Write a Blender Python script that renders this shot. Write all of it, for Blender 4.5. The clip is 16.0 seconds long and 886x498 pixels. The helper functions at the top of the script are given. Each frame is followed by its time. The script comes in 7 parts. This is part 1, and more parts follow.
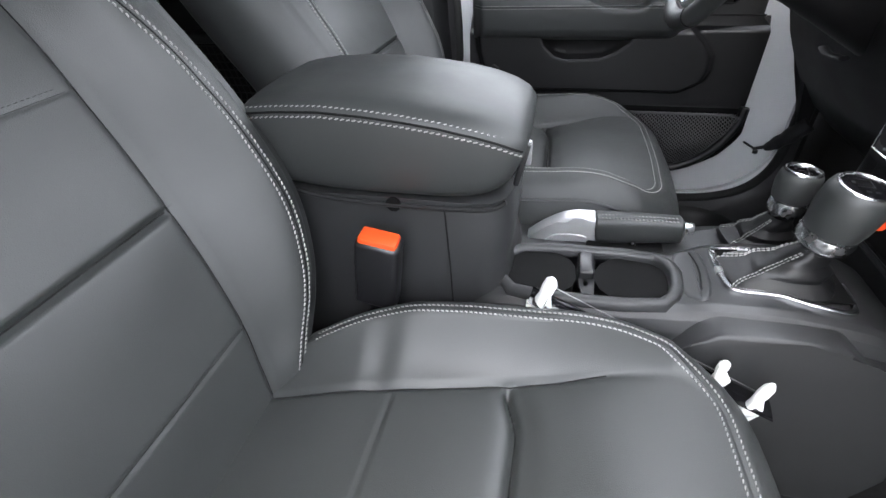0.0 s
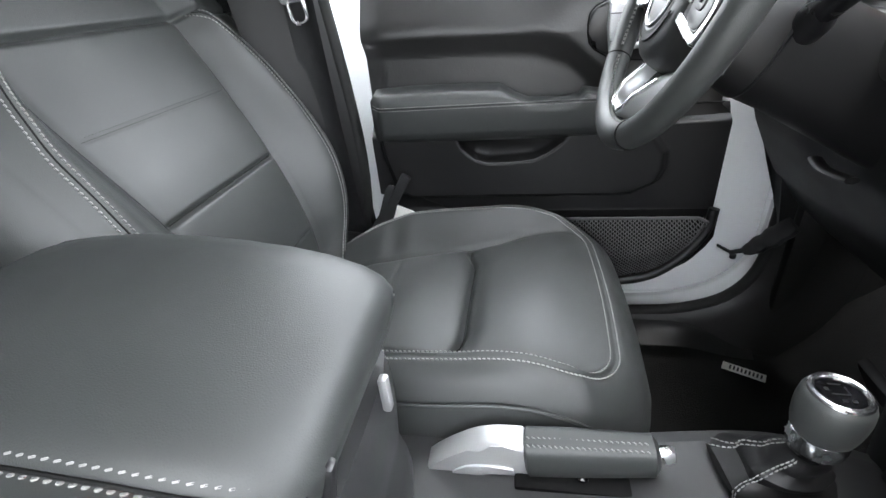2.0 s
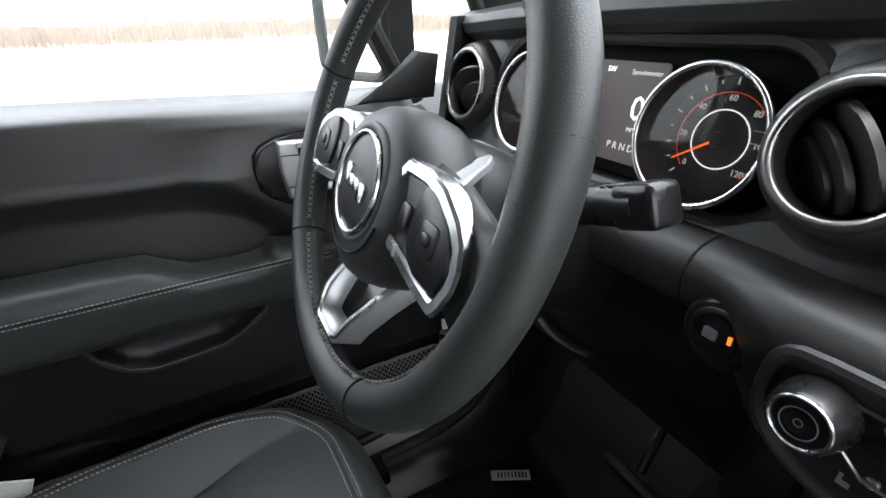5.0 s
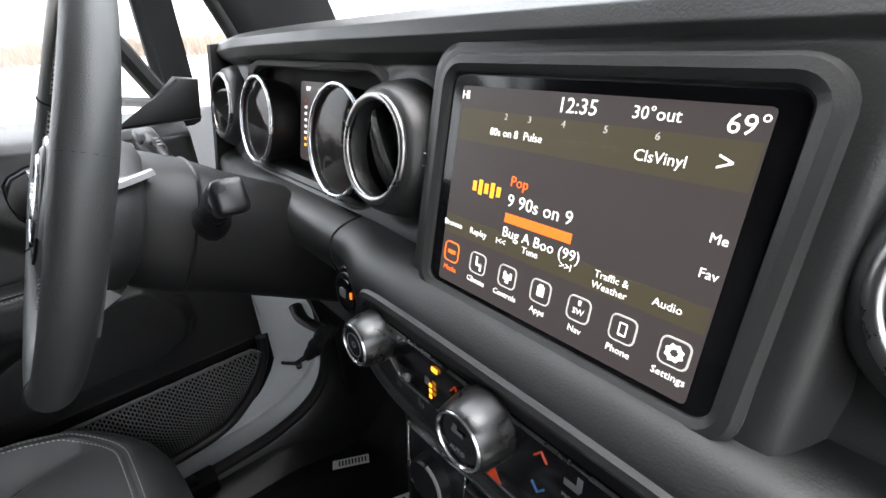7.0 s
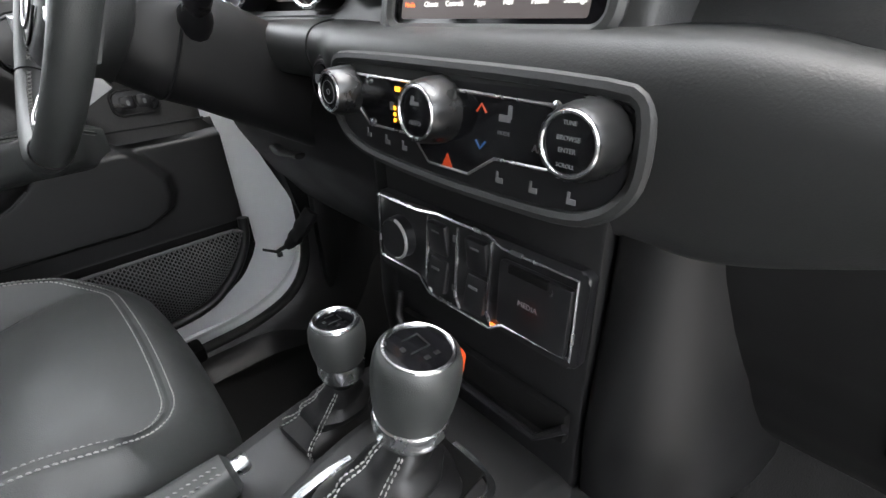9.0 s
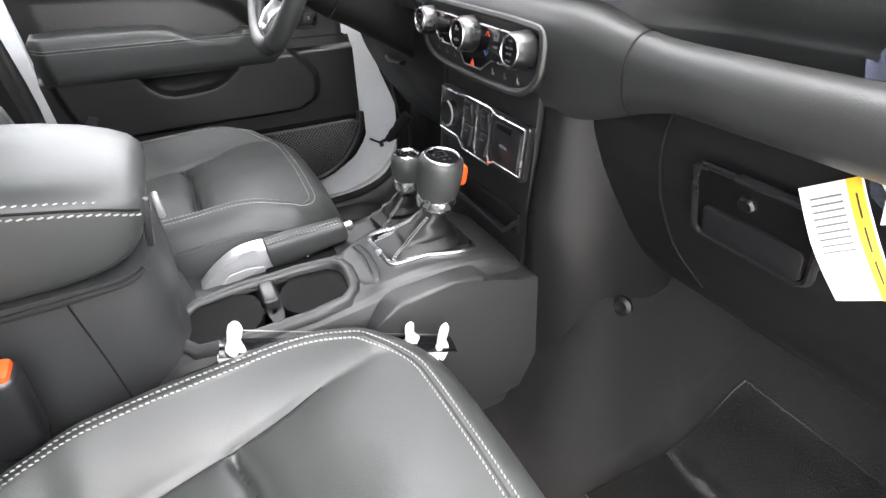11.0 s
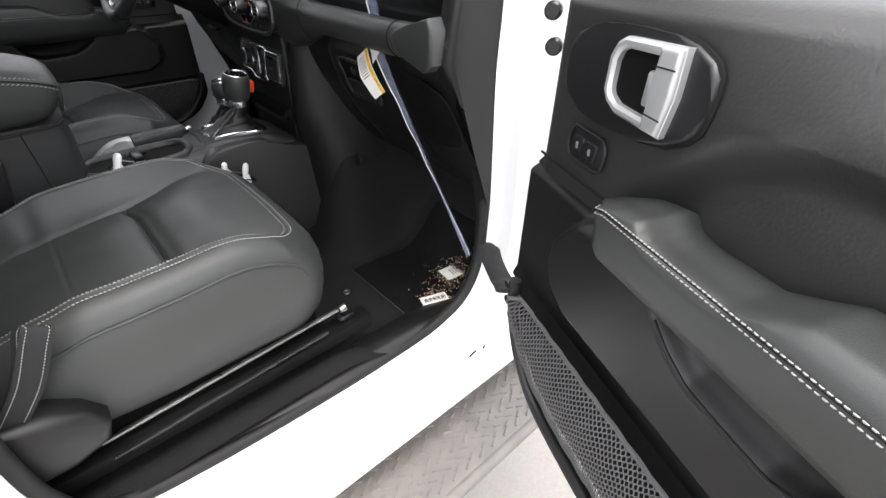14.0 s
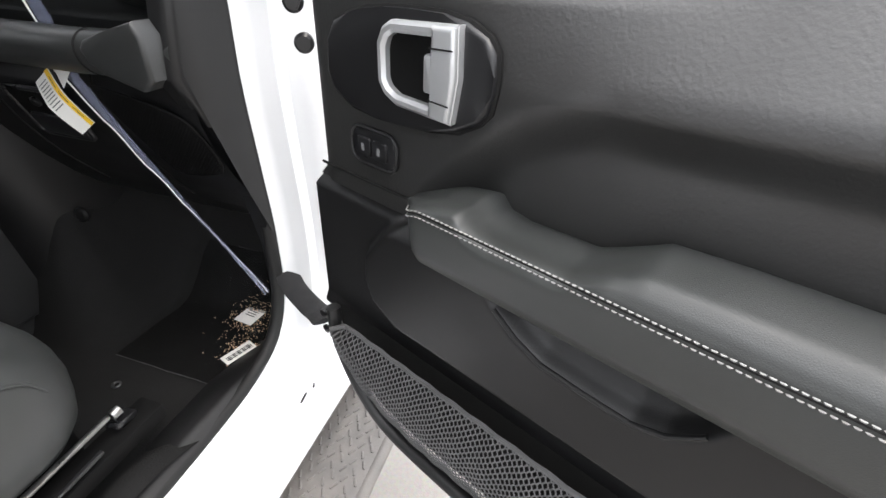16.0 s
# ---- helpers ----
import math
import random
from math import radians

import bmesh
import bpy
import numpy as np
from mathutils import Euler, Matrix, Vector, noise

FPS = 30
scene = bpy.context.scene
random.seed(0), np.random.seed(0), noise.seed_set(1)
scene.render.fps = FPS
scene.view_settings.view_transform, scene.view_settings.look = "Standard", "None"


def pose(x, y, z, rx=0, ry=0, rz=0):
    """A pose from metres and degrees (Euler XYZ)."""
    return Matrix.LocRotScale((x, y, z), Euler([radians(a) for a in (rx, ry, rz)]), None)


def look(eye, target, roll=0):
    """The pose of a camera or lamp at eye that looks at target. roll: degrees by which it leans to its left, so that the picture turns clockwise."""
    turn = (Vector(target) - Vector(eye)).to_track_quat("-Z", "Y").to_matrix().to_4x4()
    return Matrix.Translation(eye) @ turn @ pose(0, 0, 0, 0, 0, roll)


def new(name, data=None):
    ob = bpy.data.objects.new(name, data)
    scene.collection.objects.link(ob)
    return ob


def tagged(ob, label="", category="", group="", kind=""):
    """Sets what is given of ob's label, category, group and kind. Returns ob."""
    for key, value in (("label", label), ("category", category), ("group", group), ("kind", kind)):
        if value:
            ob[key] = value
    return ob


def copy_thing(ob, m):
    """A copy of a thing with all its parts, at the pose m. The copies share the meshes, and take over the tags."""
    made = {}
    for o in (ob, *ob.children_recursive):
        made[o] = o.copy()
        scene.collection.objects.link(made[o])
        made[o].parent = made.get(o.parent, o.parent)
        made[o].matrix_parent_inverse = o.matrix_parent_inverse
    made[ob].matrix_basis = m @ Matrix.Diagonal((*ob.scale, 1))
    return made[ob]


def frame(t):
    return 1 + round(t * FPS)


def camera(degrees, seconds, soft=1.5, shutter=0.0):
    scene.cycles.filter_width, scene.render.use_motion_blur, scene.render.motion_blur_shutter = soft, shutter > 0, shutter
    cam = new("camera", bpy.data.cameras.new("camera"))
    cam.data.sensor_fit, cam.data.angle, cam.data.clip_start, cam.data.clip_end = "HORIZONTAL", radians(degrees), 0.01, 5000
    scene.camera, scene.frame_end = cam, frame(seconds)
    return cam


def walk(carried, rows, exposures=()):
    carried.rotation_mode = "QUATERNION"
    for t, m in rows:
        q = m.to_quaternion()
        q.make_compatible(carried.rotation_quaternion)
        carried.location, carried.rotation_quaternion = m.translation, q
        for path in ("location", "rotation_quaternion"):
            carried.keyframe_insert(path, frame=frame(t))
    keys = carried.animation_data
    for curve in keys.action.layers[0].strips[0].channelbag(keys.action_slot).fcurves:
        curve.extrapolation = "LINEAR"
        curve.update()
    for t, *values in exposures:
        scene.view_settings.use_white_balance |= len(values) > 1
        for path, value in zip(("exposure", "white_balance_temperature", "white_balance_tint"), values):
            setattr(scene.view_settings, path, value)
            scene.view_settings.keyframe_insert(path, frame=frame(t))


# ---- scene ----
# x points to the car's front, y to its driver's side (its left), z up from the ground
cam = camera(87.7, 16.0)
PATH = [
    (0, (0.442, -0.534, 1.355), (0.027, 1.025, 0.174), -3.1),
    (0.5, (0.477, -0.517, 1.358), (0.259, 1.117, 0.226), -1.9),
    (1, (0.51, -0.431, 1.37), (0.336, 1.255, 0.308), -3.0),
    (1.5, (0.517, -0.332, 1.367), (0.285, 1.356, 0.32), -4.3),
    (2, (0.518, -0.207, 1.365), (0.17, 1.491, 0.368), -5.6),
    (2.5, (0.502, -0.08, 1.367), (0.052, 1.607, 0.391), -5.9),
    (3, (0.465, -0.016, 1.388), (0.012, 1.718, 0.502), -4.6),
    (3.5, (0.444, 0.033, 1.405), (0.267, 1.826, 0.537), -2.7),
    (4, (0.468, 0.081, 1.419), (0.744, 1.841, 0.511), -2.7),
    (4.5, (0.519, 0.082, 1.434), (1.131, 1.757, 0.529), -2.1),
    (5, (0.568, 0.05, 1.443), (1.386, 1.645, 0.557), -2.1),
    (5.2, (0.582, 0.032, 1.444), (1.452, 1.604, 0.565), -2.2),
    (7.3, (0.695, -0.162, 1.453), (1.837, 1.234, 0.588), -3.4),
    (7.5, (0.696, -0.183, 1.455), (1.838, 1.209, 0.585), -3.3),
    (8, (0.66, -0.208, 1.436), (1.8, 1.18, 0.556), -3.7),
    (8.5, (0.622, -0.211, 1.365), (1.786, 1.144, 0.466), -3.1),
    (9, (0.612, -0.229, 1.315), (1.773, 1.089, 0.359), -2.7),
    (9.2, (0.609, -0.246, 1.307), (1.763, 1.064, 0.33), -2.2),
    (11.3, (0.465, -0.629, 1.365), (1.16, 0.846, 0.206), -0.8),
    (11.5, (0.452, -0.687, 1.36), (1.112, 0.798, 0.195), -0.7),
    (12, (0.413, -0.765, 1.301), (1.05, 0.714, 0.115), 0.1),
    (12.5, (0.405, -0.832, 1.297), (1.073, 0.634, 0.111), 0.2),
    (13, (0.413, -0.944, 1.346), (1.241, 0.452, 0.177), 0.5),
    (13.5, (0.363, -1.095, 1.388), (1.346, 0.218, 0.243), 1.0),
    (14, (0.355, -1.205, 1.41), (1.472, -0.007, 0.262), 1.5),
    (14.5, (0.35, -1.289, 1.378), (1.614, -0.244, 0.235), 2.2),
    (15, (0.354, -1.295, 1.371), (1.767, -0.464, 0.225), 2.3),
    (15.5, (0.361, -1.243, 1.374), (1.885, -0.609, 0.246), 2.9),
    (16, (0.396, -1.152, 1.385), (2.0, -0.684, 0.287), 2.8),
]
walk(cam, [(t, look(eye, target, roll)) for t, eye, target, roll in PATH],
     [(0, 3.0, 6250, 12), (0.7, 3.2, 6250, 12), (1.5, 3.25, 6350, 11), (2.5, 3.6, 6350, 8), (3.5, 3.4, 6200, 8), (4.3, 2.85, 6200, 8), (5.2, 2.35, 6300, 9), (7.3, 2.5, 6400, 10), (8.2, 2.6, 6450, 10), (9.2, 3.1, 6500, 10),
      (11.3, 3.75, 6650, 12), (12.5, 3.25, 6600, 12), (13, 2.75, 6550, 11), (13.5, 2.05, 6550, 11), (14.2, 1.65, 6550, 12), (15, 1.55, 6550, 12), (16, 1.4, 6500, 11)])

# ---- daylight: an overcast sky ----
world = bpy.data.worlds.new("overcast_sky")
scene.world = world
world.use_nodes = True
wn = world.node_tree.nodes
sky = wn.new("ShaderNodeTexSky")
sky.sky_type = 'NISHITA'
sky.sun_disc = False
sky.sun_elevation = radians(70)
sky.sun_rotation = radians(200)
sky.air_density = 1.0
sky.dust_density = 6.0
sky.ozone_density = 1.0
cloud = wn.new("ShaderNodeMix")
cloud.data_type = 'RGBA'
cloud.inputs[0].default_value = 0.8
cloud.inputs[7].default_value = (8.6, 8.8, 9.0, 1)
world.node_tree.links.new(sky.outputs[0], cloud.inputs[6])
# a cloud deck is about three times as bright overhead as at the horizon
sky_dir = wn.new("ShaderNodeTexCoord")
sky_xyz = wn.new("ShaderNodeSeparateXYZ")
sky_rise = wn.new("ShaderNodeMapRange")
sky_rise.inputs[1].default_value, sky_rise.inputs[2].default_value = 0.0, 1.0
sky_rise.inputs[3].default_value, sky_rise.inputs[4].default_value = 0.50, 1.80
sky_mul = wn.new("ShaderNodeVectorMath")
sky_mul.operation = 'SCALE'
world.node_tree.links.new(sky_dir.outputs["Generated"], sky_xyz.inputs[0])
world.node_tree.links.new(sky_xyz.outputs["Z"], sky_rise.inputs[0])
world.node_tree.links.new(cloud.outputs[2], sky_mul.inputs[0])
world.node_tree.links.new(sky_rise.outputs[0], sky_mul.inputs["Scale"])
world.node_tree.links.new(sky_mul.outputs[0], wn["Background"].inputs[0])
wn["Background"].inputs[1].default_value = 0.15
sun = new("sun", bpy.data.lights.new("sun", 'SUN'))
sun.data.energy = 0.6
sun.data.angle = radians(40)
sun.data.color = (1.0, 0.97, 0.93)
sun.matrix_world = look((0, 0, 10), (1.6, 3.2, 0))

# ---- materials ----


def material(name, color, rough=0.5, metal=0.0, grain=0.0, grain_size=0.002, vary=0.12, vary_size=0.08, specular=0.5,
             coat=0.0, rough_vary=0.08, cells=False, tint=None):
    """A principled surface with fine relief, and slow changes of tone and gloss."""
    m = bpy.data.materials.new(name)
    m.use_nodes = True
    nt = m.node_tree
    n, l = nt.nodes, nt.links
    p = n["Principled BSDF"]
    p.inputs["Metallic"].default_value = metal
    p.inputs["Specular IOR Level"].default_value = specular
    p.inputs["Coat Weight"].default_value = coat
    tc = n.new("ShaderNodeTexCoord")
    big = n.new("ShaderNodeTexNoise")
    big.inputs["Scale"].default_value = 1 / vary_size
    big.inputs["Detail"].default_value = 5
    l.new(tc.outputs["Object"], big.inputs["Vector"])
    ramp = n.new("ShaderNodeMix")
    ramp.data_type = 'RGBA'
    other = tint or color
    ramp.inputs[6].default_value = (*[c * (1 - vary) for c in color], 1)
    ramp.inputs[7].default_value = (*[c * (1 + vary) for c in other], 1)
    l.new(big.outputs["Fac"], ramp.inputs[0])
    l.new(ramp.outputs[2], p.inputs["Base Color"])
    mr = n.new("ShaderNodeMapRange")
    mr.inputs[1].default_value, mr.inputs[2].default_value = 0.3, 0.7
    mr.inputs[3].default_value, mr.inputs[4].default_value = max(0.02, rough - rough_vary), min(1, rough + rough_vary)
    l.new(big.outputs["Fac"], mr.inputs[0])
    l.new(mr.outputs[0], p.inputs["Roughness"])
    if grain > 0:
        if cells:
            fine = n.new("ShaderNodeTexVoronoi")
            fine.feature = 'DISTANCE_TO_EDGE'
            out = fine.outputs["Distance"]
        else:
            fine = n.new("ShaderNodeTexNoise")
            fine.inputs["Detail"].default_value = 3
            out = fine.outputs["Fac"]
        fine.inputs["Scale"].default_value = 1 / grain_size
        l.new(tc.outputs["Object"], fine.inputs["Vector"])
        b = n.new("ShaderNodeBump")
        b.inputs["Strength"].default_value = grain
        b.inputs["Distance"].default_value = grain_size * 0.35
        l.new(out, b.inputs["Height"])
        l.new(b.outputs["Normal"], p.inputs["Normal"])
    return m


def glow(name, color, strength):
    m = bpy.data.materials.new(name)
    m.use_nodes = True
    p = m.node_tree.nodes["Principled BSDF"]
    p.inputs["Base Color"].default_value = (*[c * 0.2 for c in color], 1)
    p.inputs["Emission Color"].default_value = (*color, 1)
    p.inputs["Emission Strength"].default_value = strength
    return m


def clear(name, color, rough, opacity):
    """A thin clear sheet: mostly lets light through, with a gloss."""
    m = bpy.data.materials.new(name)
    m.use_nodes = True
    nt = m.node_tree
    n, l = nt.nodes, nt.links
    p = n["Principled BSDF"]
    p.inputs["Base Color"].default_value = (*color, 1)
    p.inputs["Roughness"].default_value = rough
    t = n.new("ShaderNodeBsdfTransparent")
    mix = n.new("ShaderNodeMixShader")
    mix.inputs[0].default_value = opacity
    l.new(t.outputs[0], mix.inputs[1])
    l.new(p.outputs[0], mix.inputs[2])
    l.new(mix.outputs[0], n["Material Output"].inputs[0])
    return m


LEATHER = material("black_leather", (0.030, 0.0322, 0.0314), 0.49, grain=0.35, grain_size=0.0016, vary=0.15, vary_size=0.12, cells=True, specular=0.56)
SOFT = material("soft_black_dash_skin", (0.021, 0.022, 0.022), 0.45, grain=0.4, grain_size=0.0013, vary=0.15, vary_size=0.15, specular=0.6)
HARD = material("hard_black_plastic", (0.0068, 0.0068, 0.0072), 0.46, grain=0.3, grain_size=0.001, vary=0.2, vary_size=0.2, specular=0.4)
SATIN = material("satin_black_plastic", (0.010, 0.010, 0.011), 0.32, grain=0.05, grain_size=0.001, vary=0.15, vary_size=0.1)
GLOSS = material("gloss_black_plastic", (0.006, 0.006, 0.007), 0.12, vary=0.1, vary_size=0.1, rough_vary=0.04)
CONSOLE = material("grained_console_plastic", (0.024, 0.0245, 0.025), 0.42, grain=0.3, grain_size=0.0012, vary=0.15, vary_size=0.15, specular=0.5)
# near-black for recesses and undersides, their shade put into the colour
DARK = material("near_black_plastic_and_shade", (0.0035, 0.0035, 0.0035), 0.7, grain=0.2, grain_size=0.001, vary=0.2, specular=0.12)
GROOVE = material("seam_shadow_thread", (0.006, 0.006, 0.006), 0.7, vary=0.2, specular=0.2)
RUBBER = material("black_rubber", (0.012, 0.012, 0.012), 0.6, grain=0.2, grain_size=0.002, vary=0.2, specular=0.3)
CHROME = material("satin_chrome", (0.66, 0.67, 0.68), 0.24, metal=1.0, vary=0.06, vary_size=0.02, rough_vary=0.06)
SILVER = material("silver_painted_trim", (0.46, 0.465, 0.47), 0.36, metal=0.6, vary=0.05, vary_size=0.03, grain=0.05, grain_size=0.0006)
SMOKE = material("smoked_chrome_knob", (0.065, 0.066, 0.067), 0.31, metal=0.9, vary=0.1, vary_size=0.02)
PULL = material("satin_silver_pull", (0.50, 0.51, 0.52), 0.38, metal=0.65, vary=0.03, vary_size=0.03, rough_vary=0.02)
STEEL = material("bare_steel_rail", (0.27, 0.27, 0.265), 0.35, metal=1.0, grain=0.1, grain_size=0.002, vary=0.2, vary_size=0.02)
THREAD = material("pale_grey_thread", (0.27, 0.27, 0.26), 0.8, grain=0.4, grain_size=0.0006, vary=0.2, vary_size=0.006)
CARPET = material("black_carpet", (0.0125, 0.0125, 0.0125), 0.95, grain=1.0, grain_size=0.003, vary=0.35, vary_size=0.03, specular=0.15)
WHITE = material("white_car_paint", (0.78, 0.79, 0.80), 0.22, vary=0.02, vary_size=0.3, coat=0.6, rough_vary=0.04)
WEB = material("black_belt_webbing", (0.018, 0.018, 0.019), 0.75, grain=0.7, grain_size=0.0018, vary=0.15, vary_size=0.03, specular=0.25)
ORANGE = material("orange_red_plastic", (0.75, 0.075, 0.012), 0.42, vary=0.06, vary_size=0.02)
WHITEPLASTIC = material("white_nylon_clip", (0.82, 0.82, 0.80), 0.4, vary=0.04, vary_size=0.02)
PAPER = material("white_label_paper", (0.78, 0.77, 0.74), 0.7, vary=0.04, vary_size=0.02, grain=0.1, grain_size=0.002)
YELLOW = material("yellow_label_print", (0.80, 0.50, 0.03), 0.6, vary=0.05, vary_size=0.02)
INK = material("black_ink", (0.03, 0.03, 0.03), 0.7, vary=0.1)
MARK = material("pale_grey_print", (0.15, 0.153, 0.156), 0.6, vary=0.05)
NET = material("black_elastic_net", (0.060, 0.060, 0.061), 0.8, grain=0.5, grain_size=0.001, vary=0.2, vary_size=0.02)
STEPRUBBER = material("grey_step_tread", (0.14, 0.135, 0.13), 0.65, grain=0.5, grain_size=0.004, vary=0.25, vary_size=0.05, tint=(0.17, 0.155, 0.14))
TRIM = material("grained_door_skin", (0.0165, 0.0163, 0.0160), 0.43, grain=0.26, grain_size=0.0034, vary=0.15, vary_size=0.2, specular=0.72)
# bright copper colour for reflections painted on the film
FLECK = material("painted_copper_glints", (0.95, 0.66, 0.44), 0.3, metal=0.2, vary=0.4, vary_size=0.01)
ROOFCLOTH = material("grey_headliner", (0.25, 0.25, 0.25), 0.9, grain=0.4, grain_size=0.003, vary=0.05)
TINTED = clear("added_tint_glass", (0.010, 0.011, 0.011), 0.03, 0.80)
GLASS = clear("window_glass", (0.9, 0.95, 0.93), 0.03, 0.06)
FILM = clear("clear_plastic_film", (0.010, 0.010, 0.010), 0.12, 0.62)
RIBBON = clear("bluish_clear_plastic_strip", (0.30, 0.33, 0.45), 0.18, 0.50)
MIRROR = material("mirror_glass", (0.85, 0.87, 0.88), 0.02, metal=1.0, vary=0.01, rough_vary=0.01)
LENS = clear("gauge_lens", (0.02, 0.02, 0.02), 0.04, 0.55)
VENTRING = material("dull_chrome_ring", (0.36, 0.355, 0.35), 0.30, metal=1.0, vary=0.08, vary_size=0.02)
# the screen's own glow plus the brownish reflection on its glass
SCREEN = glow("lit_screen_with_glare", (0.052, 0.043, 0.042), 0.27)
SCREENBAR = glow("lit_screen_bar", (0.10, 0.085, 0.05), 0.16)
GLOWWHITE = glow("lit_white", (1.0, 0.98, 0.93), 0.36)
GLOWGREY = glow("lit_grey", (0.6, 0.58, 0.54), 0.25)
GLOWORANGE = glow("lit_orange", (1.0, 0.16, 0.02), 0.42)
GLOWAMBER = glow("lit_amber", (1.0, 0.36, 0.02), 0.55)
GLOWRED = glow("lit_red", (0.9, 0.09, 0.02), 0.04)
DIALRED = glow("lit_dial_red", (0.9, 0.10, 0.02), 0.16)
GLOWBLUE = glow("lit_blue", (0.12, 0.35, 0.9), 0.015)
GAUGEFACE = material("gauge_face", (0.012, 0.012, 0.013), 0.5, vary=0.1)

# ---- building helpers ----


def finish(bm, sharp=38):
    bmesh.ops.recalc_face_normals(bm, faces=bm.faces)
    me = bpy.data.meshes.new("mesh")
    bm.to_mesh(me)
    bm.free()
    me.polygons.foreach_set("use_smooth", [True] * len(me.polygons))
    me.set_sharp_from_angle(angle=radians(sharp))
    return me


def part(name, bm, mat, parent=None, label="", sharp=38):
    """Links a bmesh as one mesh object, under a thing or under a part."""
    me = finish(bm, sharp)
    me.name = name
    me.materials.append(mat)
    ob = new(name, me)
    if parent is not None:
        ob.parent = parent
        ob.matrix_parent_inverse = parent.matrix_basis.inverted()
    if label:
        ob["label"] = label
    return ob


def thing(name, at, label, category, group="", kind=""):
    e = new(name)
    e.empty_display_size = 0.05
    e.location = at
    return tagged(e, label, category, group, kind)


def join(*bms):
    """One bmesh out of several."""
    out = bms[0]
    for b in bms[1:]:
        me = bpy.data.meshes.new("tmp")
        b.to_mesh(me)
        b.free()
        out.from_mesh(me)
        bpy.data.meshes.remove(me)
    return out


def moved(bm, m):
    bm.transform(m)
    return bm


def grid(fn, nu, nv, closed_u=False, closed_v=False, cap=False):
    """A sheet through fn(u, v), u and v from 0 to 1."""
    bm = bmesh.new()
    ku, kv = (nu if closed_u else nu + 1), (nv if closed_v else nv + 1)
    vs = [[bm.verts.new(fn(i / nu, j / nv)) for j in range(kv)] for i in range(ku)]
    for i in range(nu):
        for j in range(nv):
            a, b = vs[i][j], vs[(i + 1) % ku][j]
            c, d = vs[(i + 1) % ku][(j + 1) % kv], vs[i][(j + 1) % kv]
            if len({a, b, c, d}) == 4:
                bm.faces.new((a, b, c, d))
    if cap and closed_v:
        bm.faces.new(list(reversed(vs[0])))
        bm.faces.new(vs[-1])
    if cap and closed_u:
        bm.faces.new([r[0] for r in vs])
        bm.faces.new([r[-1] for r in reversed(vs)])
    return bm


def loft(rings, cap=True, closed=True):
    """A skin through rings of points, all of one length."""
    n = len(rings[0])
    return grid(lambda u, v: rings[round(u * (len(rings) - 1))][round(v * (n if closed else n - 1)) % n],
                len(rings) - 1, n if closed else n - 1, closed_v=closed, cap=cap and closed)


def box(cx, cy, cz, sx, sy, sz, bevel=0.003, seg=2, rot=None):
    bm = bmesh.new()
    bmesh.ops.create_cube(bm, size=1)
    bmesh.ops.scale(bm, vec=(sx, sy, sz), verts=bm.verts)
    b = min(bevel, min(sx, sy, sz) * 0.45)
    if b > 0:
        bmesh.ops.bevel(bm, geom=list(bm.edges), offset=b, segments=seg, profile=0.5, affect='EDGES')
    m = Matrix.Translation((cx, cy, cz))
    if rot:
        m = m @ pose(0, 0, 0, *rot)
    bm.transform(m)
    return bm


def prism(poly, depth, m=Matrix(), bevel=0.002, seg=2, both=False):
    """A polygon in its own xy plane, made into a slab from z = 0 to depth and placed by m; its top rim is rounded."""
    bm = bmesh.new()
    lo = [bm.verts.new((x, y, 0)) for x, y in poly]
    hi = [bm.verts.new((x, y, depth)) for x, y in poly]
    n = len(poly)
    bm.faces.new(list(reversed(lo)))
    top = bm.faces.new(hi)
    for i in range(n):
        bm.faces.new((lo[i], lo[(i + 1) % n], hi[(i + 1) % n], hi[i]))
    if bevel > 0:
        bmesh.ops.bevel(bm, geom=list(top.edges), offset=bevel, segments=seg, profile=0.5, affect='EDGES')
    bm.transform(m)
    return bm


def rounded(w, h, r, k=5, cx=0.0, cy=0.0):
    """A rounded rectangle's outline."""
    out = []
    for sx, sy, a0 in ((1, 1, 0), (-1, 1, 90), (-1, -1, 180), (1, -1, 270)):
        for i in range(k + 1):
            a = radians(a0 + 90 * i / k)
            out.append((cx + sx * (w / 2 - r) + r * math.cos(a), cy + sy * (h / 2 - r) + r * math.sin(a)))
    return out


def soft_outline(poly, times=2):
    """A closed outline with its corners cut round."""
    p = [Vector(q) for q in poly]
    for _ in range(times):
        q = []
        for i in range(len(p)):
            a, b = p[i], p[(i + 1) % len(p)]
            q += [a.lerp(b, 0.22), a.lerp(b, 0.78)]
        p = q
    return [tuple(v) for v in p]


def smooth_path(points, n, closed=False):
    """Catmull-Rom through the points."""
    p = [Vector(q) for q in points]
    k = len(p)
    out = []
    total = k if closed else k - 1
    for i in range(n + (0 if closed else 1)):
        t = i / n * total
        s = min(int(t), total - 1)
        f = t - s
        if closed:
            a, b, c, d = p[(s - 1) % k], p[s % k], p[(s + 1) % k], p[(s + 2) % k]
        else:
            a, b, c, d = p[max(s - 1, 0)], p[s], p[s + 1], p[min(s + 2, k - 1)]
        out.append(0.5 * ((2 * b) + (c - a) * f + (2 * a - 5 * b + 4 * c - d) * f * f + (3 * b - a - 3 * c + d) * f ** 3))
    return out


